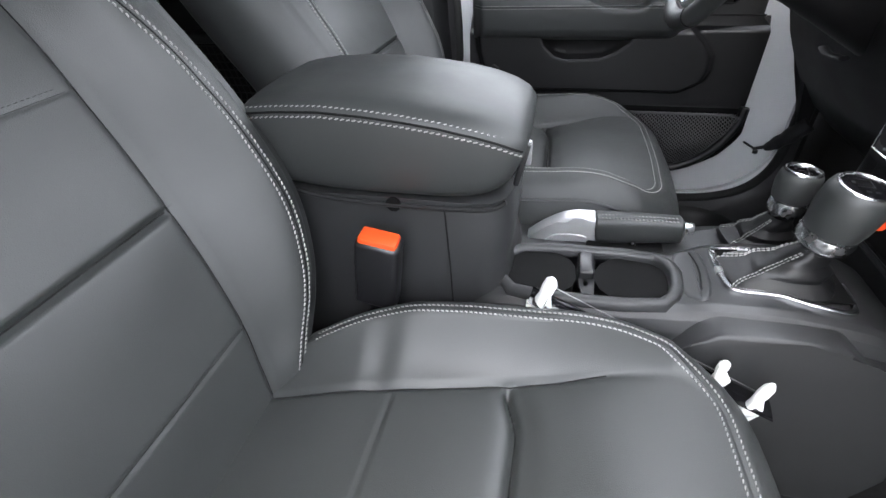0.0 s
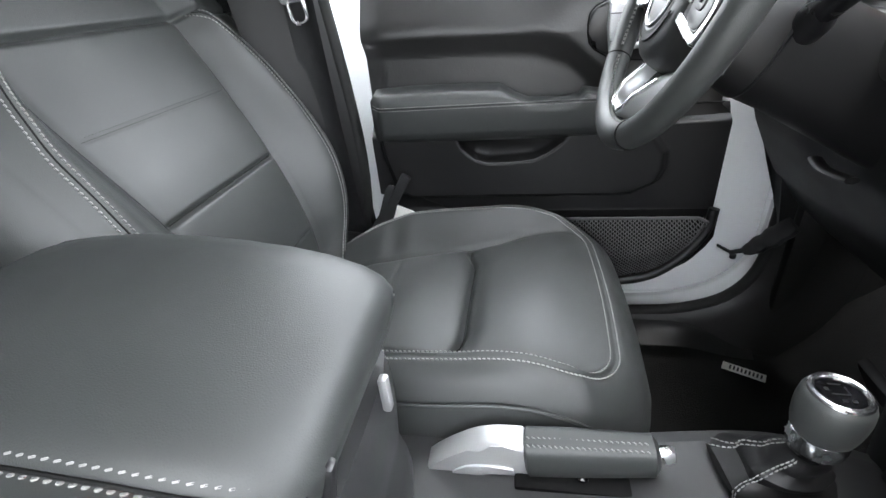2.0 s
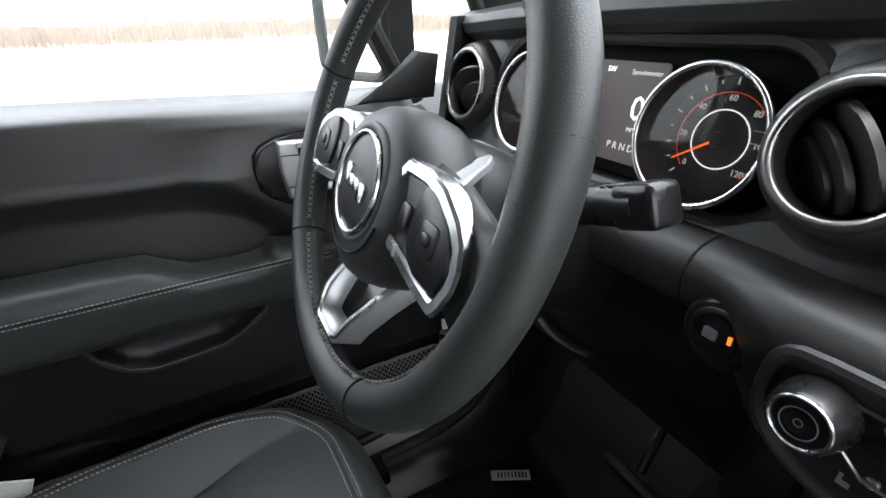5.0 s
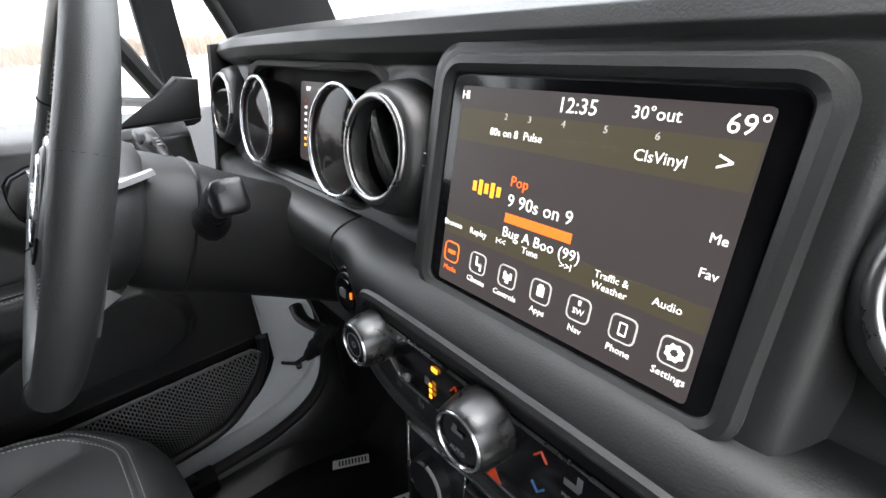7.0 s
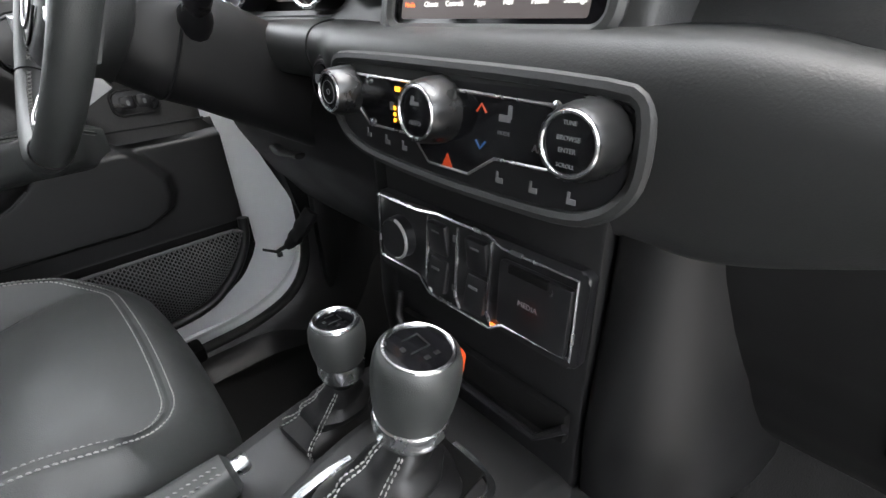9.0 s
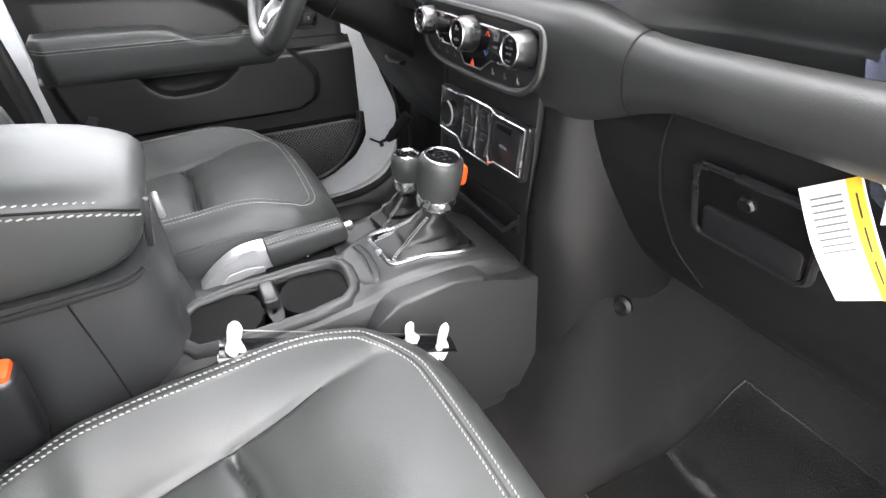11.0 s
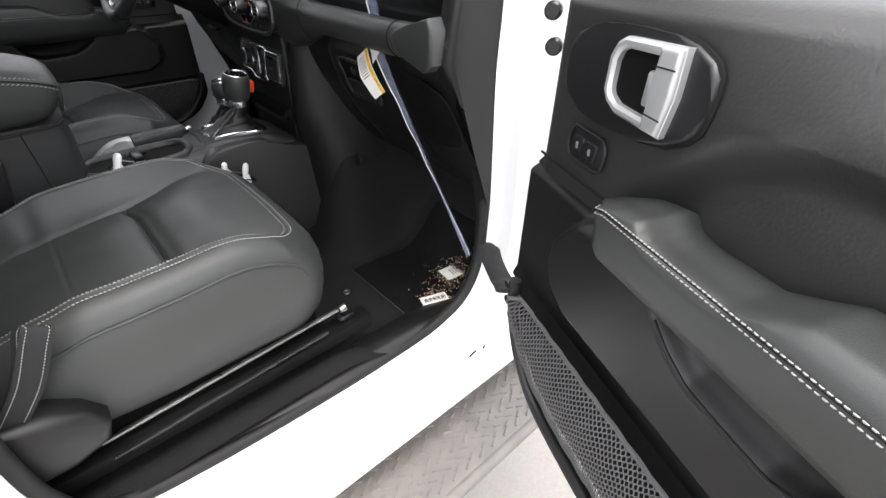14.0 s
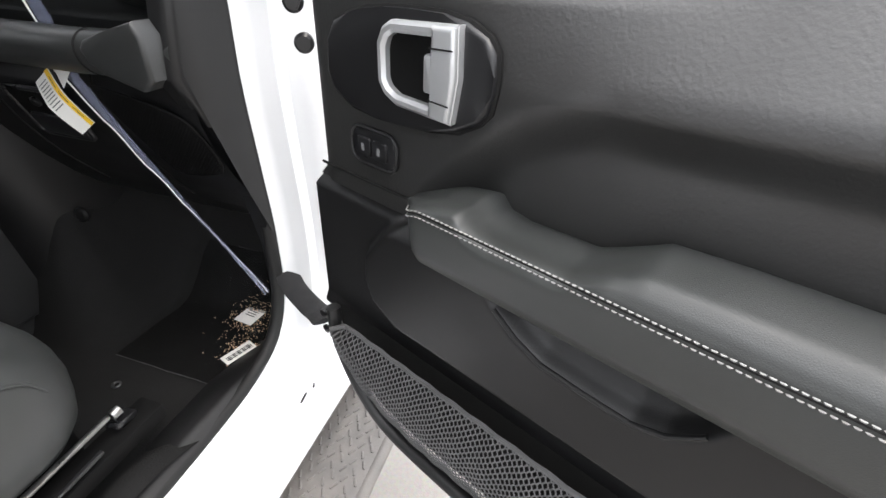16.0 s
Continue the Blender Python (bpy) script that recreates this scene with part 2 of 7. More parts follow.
def tube(path, r, seg=8, closed=False, flat=1.0):
    """A round bar along a path; r a number or one for each point; flat squeezes it along its second axis."""
    p = [Vector(q) for q in path]
    n = len(p)
    rs = r if isinstance(r, (list, tuple)) else [r] * n
    bm = bmesh.new()
    rings = []
    ref = None
    for i in range(n):
        d = (p[(i + 1) % n] - p[i - 1]) if closed or 0 < i < n - 1 else (p[1] - p[0] if i == 0 else p[-1] - p[-2])
        d.normalize()
        if ref is None:
            ref = d.orthogonal() if abs(d.z) > 0.95 else Vector((0, 0, 1)).cross(d)
        a = (ref - d * ref.dot(d)).normalized()
        ref = a
        b = d.cross(a)
        rings.append([bm.verts.new(p[i] + rs[i] * (math.cos(2 * math.pi * j / seg) * a + flat * math.sin(2 * math.pi * j / seg) * b)) for j in range(seg)])
    for i in range(n if closed else n - 1):
        u, v = rings[i], rings[(i + 1) % n]
        for j in range(seg):
            bm.faces.new((u[j], u[(j + 1) % seg], v[(j + 1) % seg], v[j]))
    if not closed:
        bm.faces.new(list(reversed(rings[0])))
        bm.faces.new(rings[-1])
    return bm


def lathe(profile, m=Matrix(), seg=40, ripple=0.0, count=0):
    """A profile of (radius, height) turned round z and placed by m."""
    bm = bmesh.new()
    rings = []
    for r, z in profile:
        if r < 1e-6:
            rings.append([bm.verts.new((0, 0, z))])
        else:
            rings.append([bm.verts.new(((r + (ripple if count and j % 2 else 0)) * math.cos(2 * math.pi * j / seg),
                                        (r + (ripple if count and j % 2 else 0)) * math.sin(2 * math.pi * j / seg), z)) for j in range(seg)])
    for a, b in zip(rings, rings[1:]):
        for j in range(seg):
            k = (j + 1) % seg
            if len(a) == 1 and len(b) > 1:
                bm.faces.new((a[0], b[j], b[k]))
            elif len(b) == 1 and len(a) > 1:
                bm.faces.new((a[j], a[k], b[0]))
            elif len(a) > 1:
                bm.faces.new((a[j], a[k], b[k], b[j]))
    bm.transform(m)
    return bm


def inset(poly, d):
    """A closed outline moved inwards by d."""
    p = [Vector((x, y)) for x, y in poly]
    n = len(p)
    area = sum(p[i - 1].x * p[i].y - p[i].x * p[i - 1].y for i in range(n))
    sg = 1 if area > 0 else -1
    out = []
    for i in range(n):
        a, b = (p[i] - p[i - 1]).normalized(), (p[(i + 1) % n] - p[i]).normalized()
        na, nb = Vector((-a.y, a.x)) * sg, Vector((-b.y, b.x)) * sg
        q = na + nb
        out.append(tuple(p[i] + q * (d / max(0.35, 1 + na.dot(nb)))))
    return out


def bezel(poly, w, z0, z1, m=Matrix(), edge=0.0012):
    """A frame of width w along the inside of a closed outline, from z0 up to z1, its edges eased."""
    rows = [(0, z0), (0, z1 - edge), (edge, z1), (w - edge, z1), (w, z1 - edge), (w, z0)]
    rings = [[tuple(m @ Vector((x, y, z))) for x, y in (inset(poly, d) if d else poly)] for d, z in rows]
    return loft(rings + [rings[0]], cap=False)


def bar(path, normal, w, d, edge=0.0015):
    """A square-edged bar swept along a path; w across, d deep below its face."""
    p = [Vector(q) for q in path]
    nn = Vector(normal).normalized()
    rings = []
    for i in range(len(p)):
        t = (p[min(i + 1, len(p) - 1)] - p[max(i - 1, 0)]).normalized()
        side = t.cross(nn).normalized()
        up = side.cross(t).normalized()
        rings.append([tuple(p[i] + side * a + up * b) for a, b in ((-w / 2, -d), (-w / 2, -edge), (-w / 2 + edge, 0), (w / 2 - edge, 0), (w / 2, -edge), (w / 2, -d))])
    return loft(rings)


def ring(radius, r, m=Matrix(), seg=56, minor=10, flat=1.0):
    """A torus round z."""
    bm = grid(lambda u, v: ((radius + r * math.cos(v * 2 * math.pi)) * math.cos(u * 2 * math.pi),
                            (radius + r * math.cos(v * 2 * math.pi)) * math.sin(u * 2 * math.pi), r * flat * math.sin(v * 2 * math.pi)),
              seg, minor, closed_u=True, closed_v=True)
    bm.transform(m)
    return bm


def stitches(path, normal, pitch=0.0052, length=0.0042, width=0.0010, lift=0.0006, slant=0.0):
    """A row of thread stitches along a path; normal: a vector, or a function of the place."""
    bm = bmesh.new()
    p = [Vector(q) for q in path]
    carry = 0.0
    for a, b in zip(p, p[1:]):
        d = b - a
        L = d.length
        if L < 1e-7:
            continue
        d /= L
        s = carry
        while s < L:
            c = a + d * s
            nn = Vector(normal(c)) if callable(normal) else Vector(normal)
            side = d.cross(nn).normalized()
            up = side.cross(d).normalized()
            along = (d + side * slant).normalized()
            side = along.cross(up)
            c = c + up * lift
            e = [(-0.5, 0, 0), (-0.3, 0.5, 0), (0.3, 0.5, 0), (0.5, 0, 0), (0.3, -0.5, 0), (-0.3, -0.5, 0)]
            lo = [bm.verts.new(c + along * (x * length) + side * (y * width) - up * 0.0008) for x, y, _ in e]
            hi = [bm.verts.new(c + along * (x * length * 0.8) + side * (y * width * 0.7) + up * (0.0006 if abs(x) < 0.4 else 0.0)) for x, y, _ in e]
            bm.faces.new(hi)
            for i in range(6):
                bm.faces.new((lo[i], lo[(i + 1) % 6], hi[(i + 1) % 6], hi[i]))
            s += pitch
        carry = s - L
    return bm


def letters(text, size, m, depth=0.0006, align='CENTER', bold=0.0):
    """Words in the built-in font as a bmesh, in the xy plane of m."""
    cu = bpy.data.curves.new("tmp", 'FONT')
    cu.body, cu.size, cu.extrude, cu.align_x, cu.align_y, cu.resolution_u, cu.offset = text, size, depth, align, 'CENTER', 2, bold
    ob = bpy.data.objects.new("tmp", cu)
    scene.collection.objects.link(ob)
    me = bpy.data.meshes.new_from_object(ob.evaluated_get(bpy.context.evaluated_depsgraph_get()))
    bpy.data.objects.remove(ob)
    bpy.data.curves.remove(cu)
    bm = bmesh.new()
    bm.from_mesh(me)
    bpy.data.meshes.remove(me)
    bm.transform(m)
    return bm


def frame_of(origin, right, up):
    """A pose whose x is right, y is up and z comes out of the face."""
    r = Vector(right).normalized()
    u = (Vector(up) - r * Vector(up).dot(r)).normalized()
    z = r.cross(u)
    m = Matrix((r, u, z)).transposed().to_4x4()
    m.translation = Vector(origin)
    return m


def step(a, b, x):
    t = min(1.0, max(0.0, (x - a) / (b - a)))
    return t * t * (3 - 2 * t)


def bump(x, w):
    return math.exp(-(x / w) ** 2)


def smooth_table(rows, x):
    """A lookup without kinks in rows of (x, y), which never overshoots them."""
    n = len(rows)
    if x <= rows[0][0]:
        return rows[0][1]
    if x >= rows[-1][0]:
        return rows[-1][1]
    k = 0
    while x > rows[k + 1][0]:
        k += 1
    slope = [(rows[j + 1][1] - rows[j][1]) / (rows[j + 1][0] - rows[j][0]) for j in range(max(0, k - 1), min(n - 1, k + 2))]
    mid = slope[min(k, 1)]
    before = slope[0] if k else mid
    after = slope[-1] if k < n - 2 else mid
    m0 = 0.0 if before * mid <= 0 else 2 * before * mid / (before + mid)
    m1 = 0.0 if after * mid <= 0 else 2 * after * mid / (after + mid)
    d = rows[k + 1][0] - rows[k][0]
    t = (x - rows[k][0]) / d
    return (rows[k][1] * (2 * t ** 3 - 3 * t * t + 1) + d * m0 * (t ** 3 - 2 * t * t + t)
            + rows[k + 1][1] * (3 * t * t - 2 * t ** 3) + d * m1 * (t ** 3 - t * t))


def lerp_table(rows, x):
    """Piecewise smooth lookup in rows of (x, y)."""
    if x <= rows[0][0]:
        return rows[0][1]
    for (a, p), (b, q) in zip(rows, rows[1:]):
        if x <= b:
            t = (x - a) / (b - a)
            return p + (q - p) * t
    return rows[-1][1]

# ---- ground and distance ----


def ground_material():
    m = material("pale_worn_concrete", (0.24, 0.232, 0.222), 0.85, grain=0.5, grain_size=0.006, vary=0.12, vary_size=0.5, specular=0.2)
    n, l = m.node_tree.nodes, m.node_tree.links
    tc = n.new("ShaderNodeTexCoord")
    sp = n.new("ShaderNodeTexNoise")
    sp.inputs["Scale"].default_value = 90
    sp.inputs["Detail"].default_value = 6
    l.new(tc.outputs["Object"], sp.inputs["Vector"])
    far = n.new("ShaderNodeTexNoise")
    far.inputs["Scale"].default_value = 0.09
    far.inputs["Detail"].default_value = 8
    l.new(tc.outputs["Object"], far.inputs["Vector"])
    mr = n.new("ShaderNodeMapRange")
    mr.inputs[1].default_value, mr.inputs[2].default_value = 0.42, 0.62
    l.new(far.outputs["Fac"], mr.inputs[0])
    mix = n.new("ShaderNodeMix")
    mix.data_type = 'RGBA'
    mix.inputs[7].default_value = (0.28, 0.262, 0.24, 1)
    old = n["Principled BSDF"].inputs["Base Color"].links[0].from_socket
    l.new(old, mix.inputs[6])
    l.new(mr.outputs[0], mix.inputs[0])
    mul = n.new("ShaderNodeMix")
    mul.data_type, mul.blend_type = 'RGBA', 'MULTIPLY'
    mul.inputs[0].default_value = 0.35
    l.new(mix.outputs[2], mul.inputs[6])
    l.new(sp.outputs["Color"], mul.inputs[7])
    # pale dry gravel beyond the lot, on the driver's side
    xyz = n.new("ShaderNodeSeparateXYZ")
    l.new(tc.outputs["Object"], xyz.inputs[0])
    edge = n.new("ShaderNodeMapRange")
    edge.inputs[1].default_value, edge.inputs[2].default_value = 2.5, 5.5
    l.new(xyz.outputs["Y"], edge.inputs[0])
    gravel = n.new("ShaderNodeMix")
    gravel.data_type = 'RGBA'
    pale = n.new("ShaderNodeMix")
    pale.data_type = 'RGBA'
    pale.inputs[6].default_value = (0.36, 0.335, 0.295, 1)
    pale.inputs[7].default_value = (0.50, 0.475, 0.43, 1)
    l.new(mr.outputs[0], pale.inputs[0])
    l.new(edge.outputs[0], gravel.inputs[0])
    l.new(mul.outputs[2], gravel.inputs[6])
    l.new(pale.outputs[2], gravel.inputs[7])
    l.new(gravel.outputs[2], n["Principled BSDF"].inputs["Base Color"])
    return m


bm = bmesh.new()
bmesh.ops.create_grid(bm, x_segments=8, y_segments=8, size=1500)
ob = part("ground", bm, ground_material())
tagged(ob, "pale worn concrete lot running out to dry fields", "ground", kind="structure")

BRUSH = material("dry_brown_brush", (0.115, 0.095, 0.078), 0.95, vary=0.45, vary_size=3.0, specular=0.1, tint=(0.24, 0.20, 0.165))
rng = random.Random(4)
verts, faces = [], []
for k in range(5200):
    a = radians(rng.uniform(20, 160))
    d = rng.uniform(75, 115)
    x, y = d * math.cos(a), d * math.sin(a)
    h = rng.uniform(1.0, 3.0) * (1.5 if rng.random() < 0.12 else 1.0)
    lean = rng.uniform(-0.3, 0.3)
    w = rng.uniform(0.04, 0.10)
    for s in range(2):
        b = len(verts)
        t = rng.uniform(0, math.pi)
        dx, dy = math.cos(t) * w, math.sin(t) * w
        ox, oy = rng.uniform(-0.6, 0.6), rng.uniform(-0.6, 0.6)
        verts += [(x + ox - dx, y + oy - dy, 0), (x + ox + dx, y + oy + dy, 0), (x + ox + lean + dx * 0.3, y + oy + dy * 0.3, h), (x + ox + lean - dx * 0.3, y + oy - dy * 0.3, h)]
        faces.append((b, b + 1, b + 2, b + 3))
me = bpy.data.meshes.new("brush")
me.from_pydata(verts, [], faces)
me.materials.append(BRUSH)
tagged(new("dry_brush", me), "far line of leafless brown brush at the field's edge", "brush", kind="stuff")
bm = grid(lambda u, v: (130 * math.cos(radians(10 + 160 * u)), 130 * math.sin(radians(10 + 160 * u)),
                        v * (3.0 + 1.6 * noise.noise(Vector((u * 60, 3, 0))) + 1.2 * noise.noise(Vector((u * 240, 7, 0))))), 500, 1)
tagged(part("backdrop", bm, BRUSH), "hazy brown woods at the horizon", "woods", kind="structure")

# ---- the car's shell ----
OPENING = [(0.12, 1.78), (0.165, 1.40), (0.19, 1.10), (0.178, 0.90), (0.188, 0.785), (0.228, 0.712), (0.37, 0.683), (0.58, 0.670), (0.74, 0.670),
           (0.855, 0.680), (0.940, 0.718), (0.982, 0.80), (0.990, 0.93), (0.984, 1.05), (0.975, 1.20), (0.975, 1.36), (0.93, 1.50), (0.85, 1.65),
           (0.77, 1.77), (0.60, 1.81), (0.30, 1.81)]
LOOP = smooth_path([(x, 0, z) for x, z in OPENING], 110, closed=True)


def out_of(path, i, d):
    """A point of the opening's edge, moved outwards by d in its own plane."""
    n = len(path)
    t = (path[(i + 1) % n] - path[i - 1]).normalized()
    return path[i] + Vector((t.z, 0, -t.x)) * -d


def sign_fix():
    c = sum(LOOP, Vector()) / len(LOOP)
    return 1 if (out_of(LOOP, 10, 0.01) - c).length > (LOOP[10] - c).length else -1


SG = sign_fix()


def door_frame(side, name, rise=0.0, wide=()):
    """rise: how much higher the sill stands; wide: further rows of the inner trim, (outwards, y)."""
    def at(i, o, y):
        p = out_of(LOOP, i, SG * o)
        return (p.x, side * y, max(0.632, p.z + rise * step(0.92, 0.70, LOOP[i].z)))

    def ringed(profile, mat, nm, label, parent=None):
        rings = [[at(i, o, y) for i in range(len(LOOP))] for o, y in profile]
        return part(nm, loft(rings, cap=False), mat, parent, label, sharp=50)
    e = thing(name, (0.5, side * 0.72, 0.70), "white painted door frame with a black rubber seal round the opening", "door frame", kind="structure")
    ringed([(0.000, 0.648), (0.000, 0.664), (0.006, 0.668), (0.010, 0.690), (0.014, 0.715), (0.030, 0.722), (0.034, 0.745), (0.040, 0.775), (0.055, 0.785), (0.50, 0.800)], WHITE, "painted_jamb", "", e)
    part("rubber_seal", tube([at(i, -0.004, 0.650) for i in range(len(LOOP))], 0.0125, 12, closed=True), RUBBER, e, "black rubber door seal")
    # trim inside the opening
    ringed([(-0.002, 0.650), (-0.006, 0.645), (0.000, 0.636), (0.030, 0.628)] + list(wide), HARD, "inner_trim", "black plastic inner trim", e)
    return e


frame_open = door_frame(-1, "door_frame_1")
for x, y, r in ((0.960, -0.744, 35), (0.912, -0.752, 20), (0.873, -0.752, 8)):
    part("drain_mark", box(x, y, 0.6575, 0.024, 0.0035, 0.004, 0.001, rot=(0, 0, r)), RUBBER, frame_open, "small dark slot in the sill")
door_frame(1, "door_frame_2", 0.034, [(0.075, 0.600), (0.13, 0.585)])

for s, nm in ((-1, "wall_right"), (1, "wall_left")):
    # rear side with its window, pillars between
    bm = join(box(-0.62, s * 0.70, 0.98, 1.36, 0.05, 0.74, 0.01), box(-0.62, s * 0.70, 1.82, 1.36, 0.05, 0.08, 0.01),
              box(-1.26, s * 0.70, 1.57, 0.10, 0.05, 0.46, 0.01), box(0.055, s * 0.70, 1.57, 0.10, 0.05, 0.50, 0.01))
    tagged(part(nm, bm, HARD), "black inner side panel with a window, behind the front seats", "side panel", kind="structure")
    # dark tint added to cut the daylight on rear-facing surfaces
    w = thing("window_%d" % (1 if s < 0 else 2), (-0.6, s * 0.71, 1.35), "rear side window with an added dark tint", "window", kind="structure")
    p = part("pane", box(-0.60, s * 0.71, 1.565, 1.22, 0.004, 0.44, 0.001), TINTED, w)
    p.visible_shadow = False


def floor_z(x, y):
    a = abs(y)
    z = 0.642 + 0.050 * step(0.80, 0.62, x)
    z += max(0.0, x - 1.0) * 0.85 * step(0.98, 1.12, x)
    z += 0.27 * step(0.31, 0.185, a) * step(0.80, 0.95, x)
    z += 0.022 * step(0.575, 0.625, a)
    z += 0.004 * noise.noise(Vector((x * 7, y * 7, 1)))
    return z


bm = grid(lambda u, v: (-1.25 + 2.5 * u, -0.655 + 1.31 * v, floor_z(-1.25 + 2.5 * u, -0.655 + 1.31 * v)), 250, 150)
tagged(part("floor", bm, CARPET), "black carpeted cabin floor rising to the footwells", "floor", kind="structure")
# added rear wall, where the car has glass; it blocks light from behind
bm = join(box(1.27, 0, 0.955, 0.03, 1.5, 0.91, 0.005), box(-1.27, 0, 1.25, 0.03, 1.5, 1.3, 0.005))
tagged(part("bulkhead", bm, HARD), "black front bulkhead, with an added rear wall closing the cabin", "bulkhead", kind="structure")
tagged(part("roof", box(-0.23, 0, 1.885, 2.1, 1.5, 0.05, 0.02), ROOFCLOTH), "grey lined hard roof", "roof", kind="structure")
w = thing("windscreen", (1.05, 0, 1.45), "clear windscreen over the dashboard", "windscreen", kind="structure")
p = part("pane", prism([(-0.70, 0), (0.70, 0), (0.66, 0.54), (-0.66, 0.54)], 0.005, frame_of((1.14, 0, 1.452), (0, -1, 0), (-0.34, 0, 0.44)), 0), GLASS, w)
p.visible_shadow = False
for s, nm in ((-1, "pillar_right"), (1, "pillar_left")):
    bm = tube([(1.16, s * 0.675, 1.36), (1.04, s * 0.67, 1.46), (0.93, s * 0.665, 1.57), (0.85, s * 0.655, 1.74), (0.79, s * 0.65, 1.87)], [0.048, 0.042, 0.038, 0.036, 0.036], 12)
    tagged(part(nm, bm, HARD), "dark grey trimmed windscreen pillar", "pillar", kind="structure")

# sill: black scuff strip on the inner side, and white outer body below
for s in (-1, 1):
    n = 1 if s < 0 else 2
    bm = grid(lambda u, v: (0.16 + 0.82 * u, s * (0.575 + 0.082 * v), 0.676 + 0.020 * math.sin(min(1, v * 1.5) * math.pi / 2) - 0.012 * step(0.8, 1, v) - 0.030 * step(0.80, 1.0, u)), 40, 10)
    tagged(part("sill_trim_%d" % n, bm, HARD), "black plastic scuff strip along the door sill", "sill trim", kind="structure")
    bm = join(box(0.25, s * 0.796, 0.642, 2.6, 0.03, 0.022, 0.008), box(1.35, s * 0.80, 1.0, 0.62, 0.03, 0.9, 0.01))
    tagged(part("body_skin_%d" % n, bm, WHITE), "white painted lower body side", "body side", kind="structure")

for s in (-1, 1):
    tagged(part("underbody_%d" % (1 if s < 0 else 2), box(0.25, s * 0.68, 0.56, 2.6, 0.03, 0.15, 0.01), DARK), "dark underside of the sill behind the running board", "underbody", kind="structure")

# ---- running board on the open side ----
board = thing("running_board", (0.3, -0.86, 0.53), "grey running board with a raised tread pattern below the sill", "running board")
part("deck", box(0.25, -0.800, 0.535, 1.72, 0.205, 0.03, 0.006), STEPRUBBER, board)
part("outer_tube", tube([(-0.6, -0.903, 0.537), (1.11, -0.903, 0.537)], 0.014, 12), STEPRUBBER, board, "rounded outer edge")
part("inner_rib", box(0.25, -0.752, 0.551, 1.72, 0.012, 0.006, 0.002), RUBBER, board)
bm = bmesh.new()
for i in range(64):
    for j in range(6):
        x = -0.02 + i * 0.018
        y = -0.770 - j * 0.023 - (0.0115 if i % 2 else 0)
        if y < -0.892:
            continue
        a = 28 if (i + j) % 2 else -28
        bm = join(bm, box(x, y, 0.5515, 0.017, 0.005, 0.004, 0.0012, 1, rot=(0, 0, a)))
tagged(part("tread", bm, STEPRUBBER, board), kind="stuff")

# ---- front seats ----
CX0, CX1 = 0.150, 0.628          # cushion from its back to the front stitch


def cush_half(t):
    """Half width of the stitched outline, from the back (0) to the front (1), with a round front corner."""
    w = smooth_table([(0, 0.146), (0.12, 0.163), (0.30, 0.182), (0.5, 0.188), (0.8, 0.188), (1.0, 0.186)], t)
    d = (t - 1) * (CX1 - CX0) + 0.055
    return w if d <= 0 else w - 0.055 + math.sqrt(max(0.0, 0.055 ** 2 - d * d))


def cush_insert(x):
    return smooth_table([(0.15, 0.098), (0.30, 0.118), (0.43, 0.142), (0.52, 0.160), (0.60, 0.174), (0.70, 0.178)], x)


def cush_xy(s, t):
    """The plan place for s across (-1 to 1) and t from back to front; |s| = 0.66 is the edge of the insert."""
    a = abs(s)
    x = CX0 + t * (CX1 - CX0)
    w = cush_half(t)
    wi = min(cush_insert(x), w - 0.004)
    y = wi * a / 0.66 if a < 0.66 else wi + (w - wi) * (a - 0.66) / 0.34
    return x - 0.010 * t * (y / 0.188) ** 2, math.copysign(y, s)


def cush_z(x, y):
    a = abs(y)
    z = smooth_table([(0.10, 0.905), (0.16, 0.914), (0.24, 0.934), (0.32, 0.944), (0.42, 0.950), (0.46, 0.953), (0.52, 0.962), (0.58, 0.966), (0.63, 0.962), (0.70, 0.95)], x)
    ww = cush_half(min(1.0, max(0.0, (x - CX0) / (CX1 - CX0))))
    wi = min(cush_insert(x), ww - 0.014)
    hb = smooth_table([(0.15, 0.020), (0.24, 0.042), (0.34, 0.056), (0.46, 0.055), (0.52, 0.045), (0.56, 0.030), (0.60, 0.012), (0.62, 0.004), (0.64, 0.0)], x)
    z += hb * min(1.0, max(0.0, (a - wi + 0.002) / (ww - wi))) ** 1.55
    # seams: the deep fold, the shallow one behind it, and the edges of the insert
    bend = 0.014 * step(0.085, 0.140, a)
    d = x - (0.436 - bend)
    inside = step(wi + 0.004, wi - 0.010, a)
    z -= 0.015 * inside * (bump(d, 0.0040) * 0.70 + 0.60 * bump(d - 0.006, 0.016))
    z -= 0.0022 * inside * bump(x - 0.302, 0.0026)
    z += 0.005 * inside * bump(x - 0.37, 0.05) * bump(y, 0.13)
    z += 0.007 * inside * bump(x - 0.53, 0.05) * bump(y, 0.14)
    z -= 0.0050 * bump(a - wi, 0.0034) * step(0.545, 0.47, x)
    # soft wrinkles pulled out of the seams
    z += 0.0022 * bump(a - wi - 0.03, 0.03) * math.sin(x * 60 + 3 * math.sin(x * 23)) * bump(x - 0.30, 0.12)
    z += 0.0009 * noise.noise(Vector((x * 18, y * 18, 5)))
    return z


SKIRT = [(0.0025, -0.0022), (0.0045, -0.0026), (0.008, -0.0022), (0.013, -0.0034), (0.022, -0.0088), (0.032, -0.0185), (0.042, -0.035), (0.050, -0.062), (0.053, -0.092), (0.050, -0.122), (0.044, -0.150), (0.034, -0.165)]


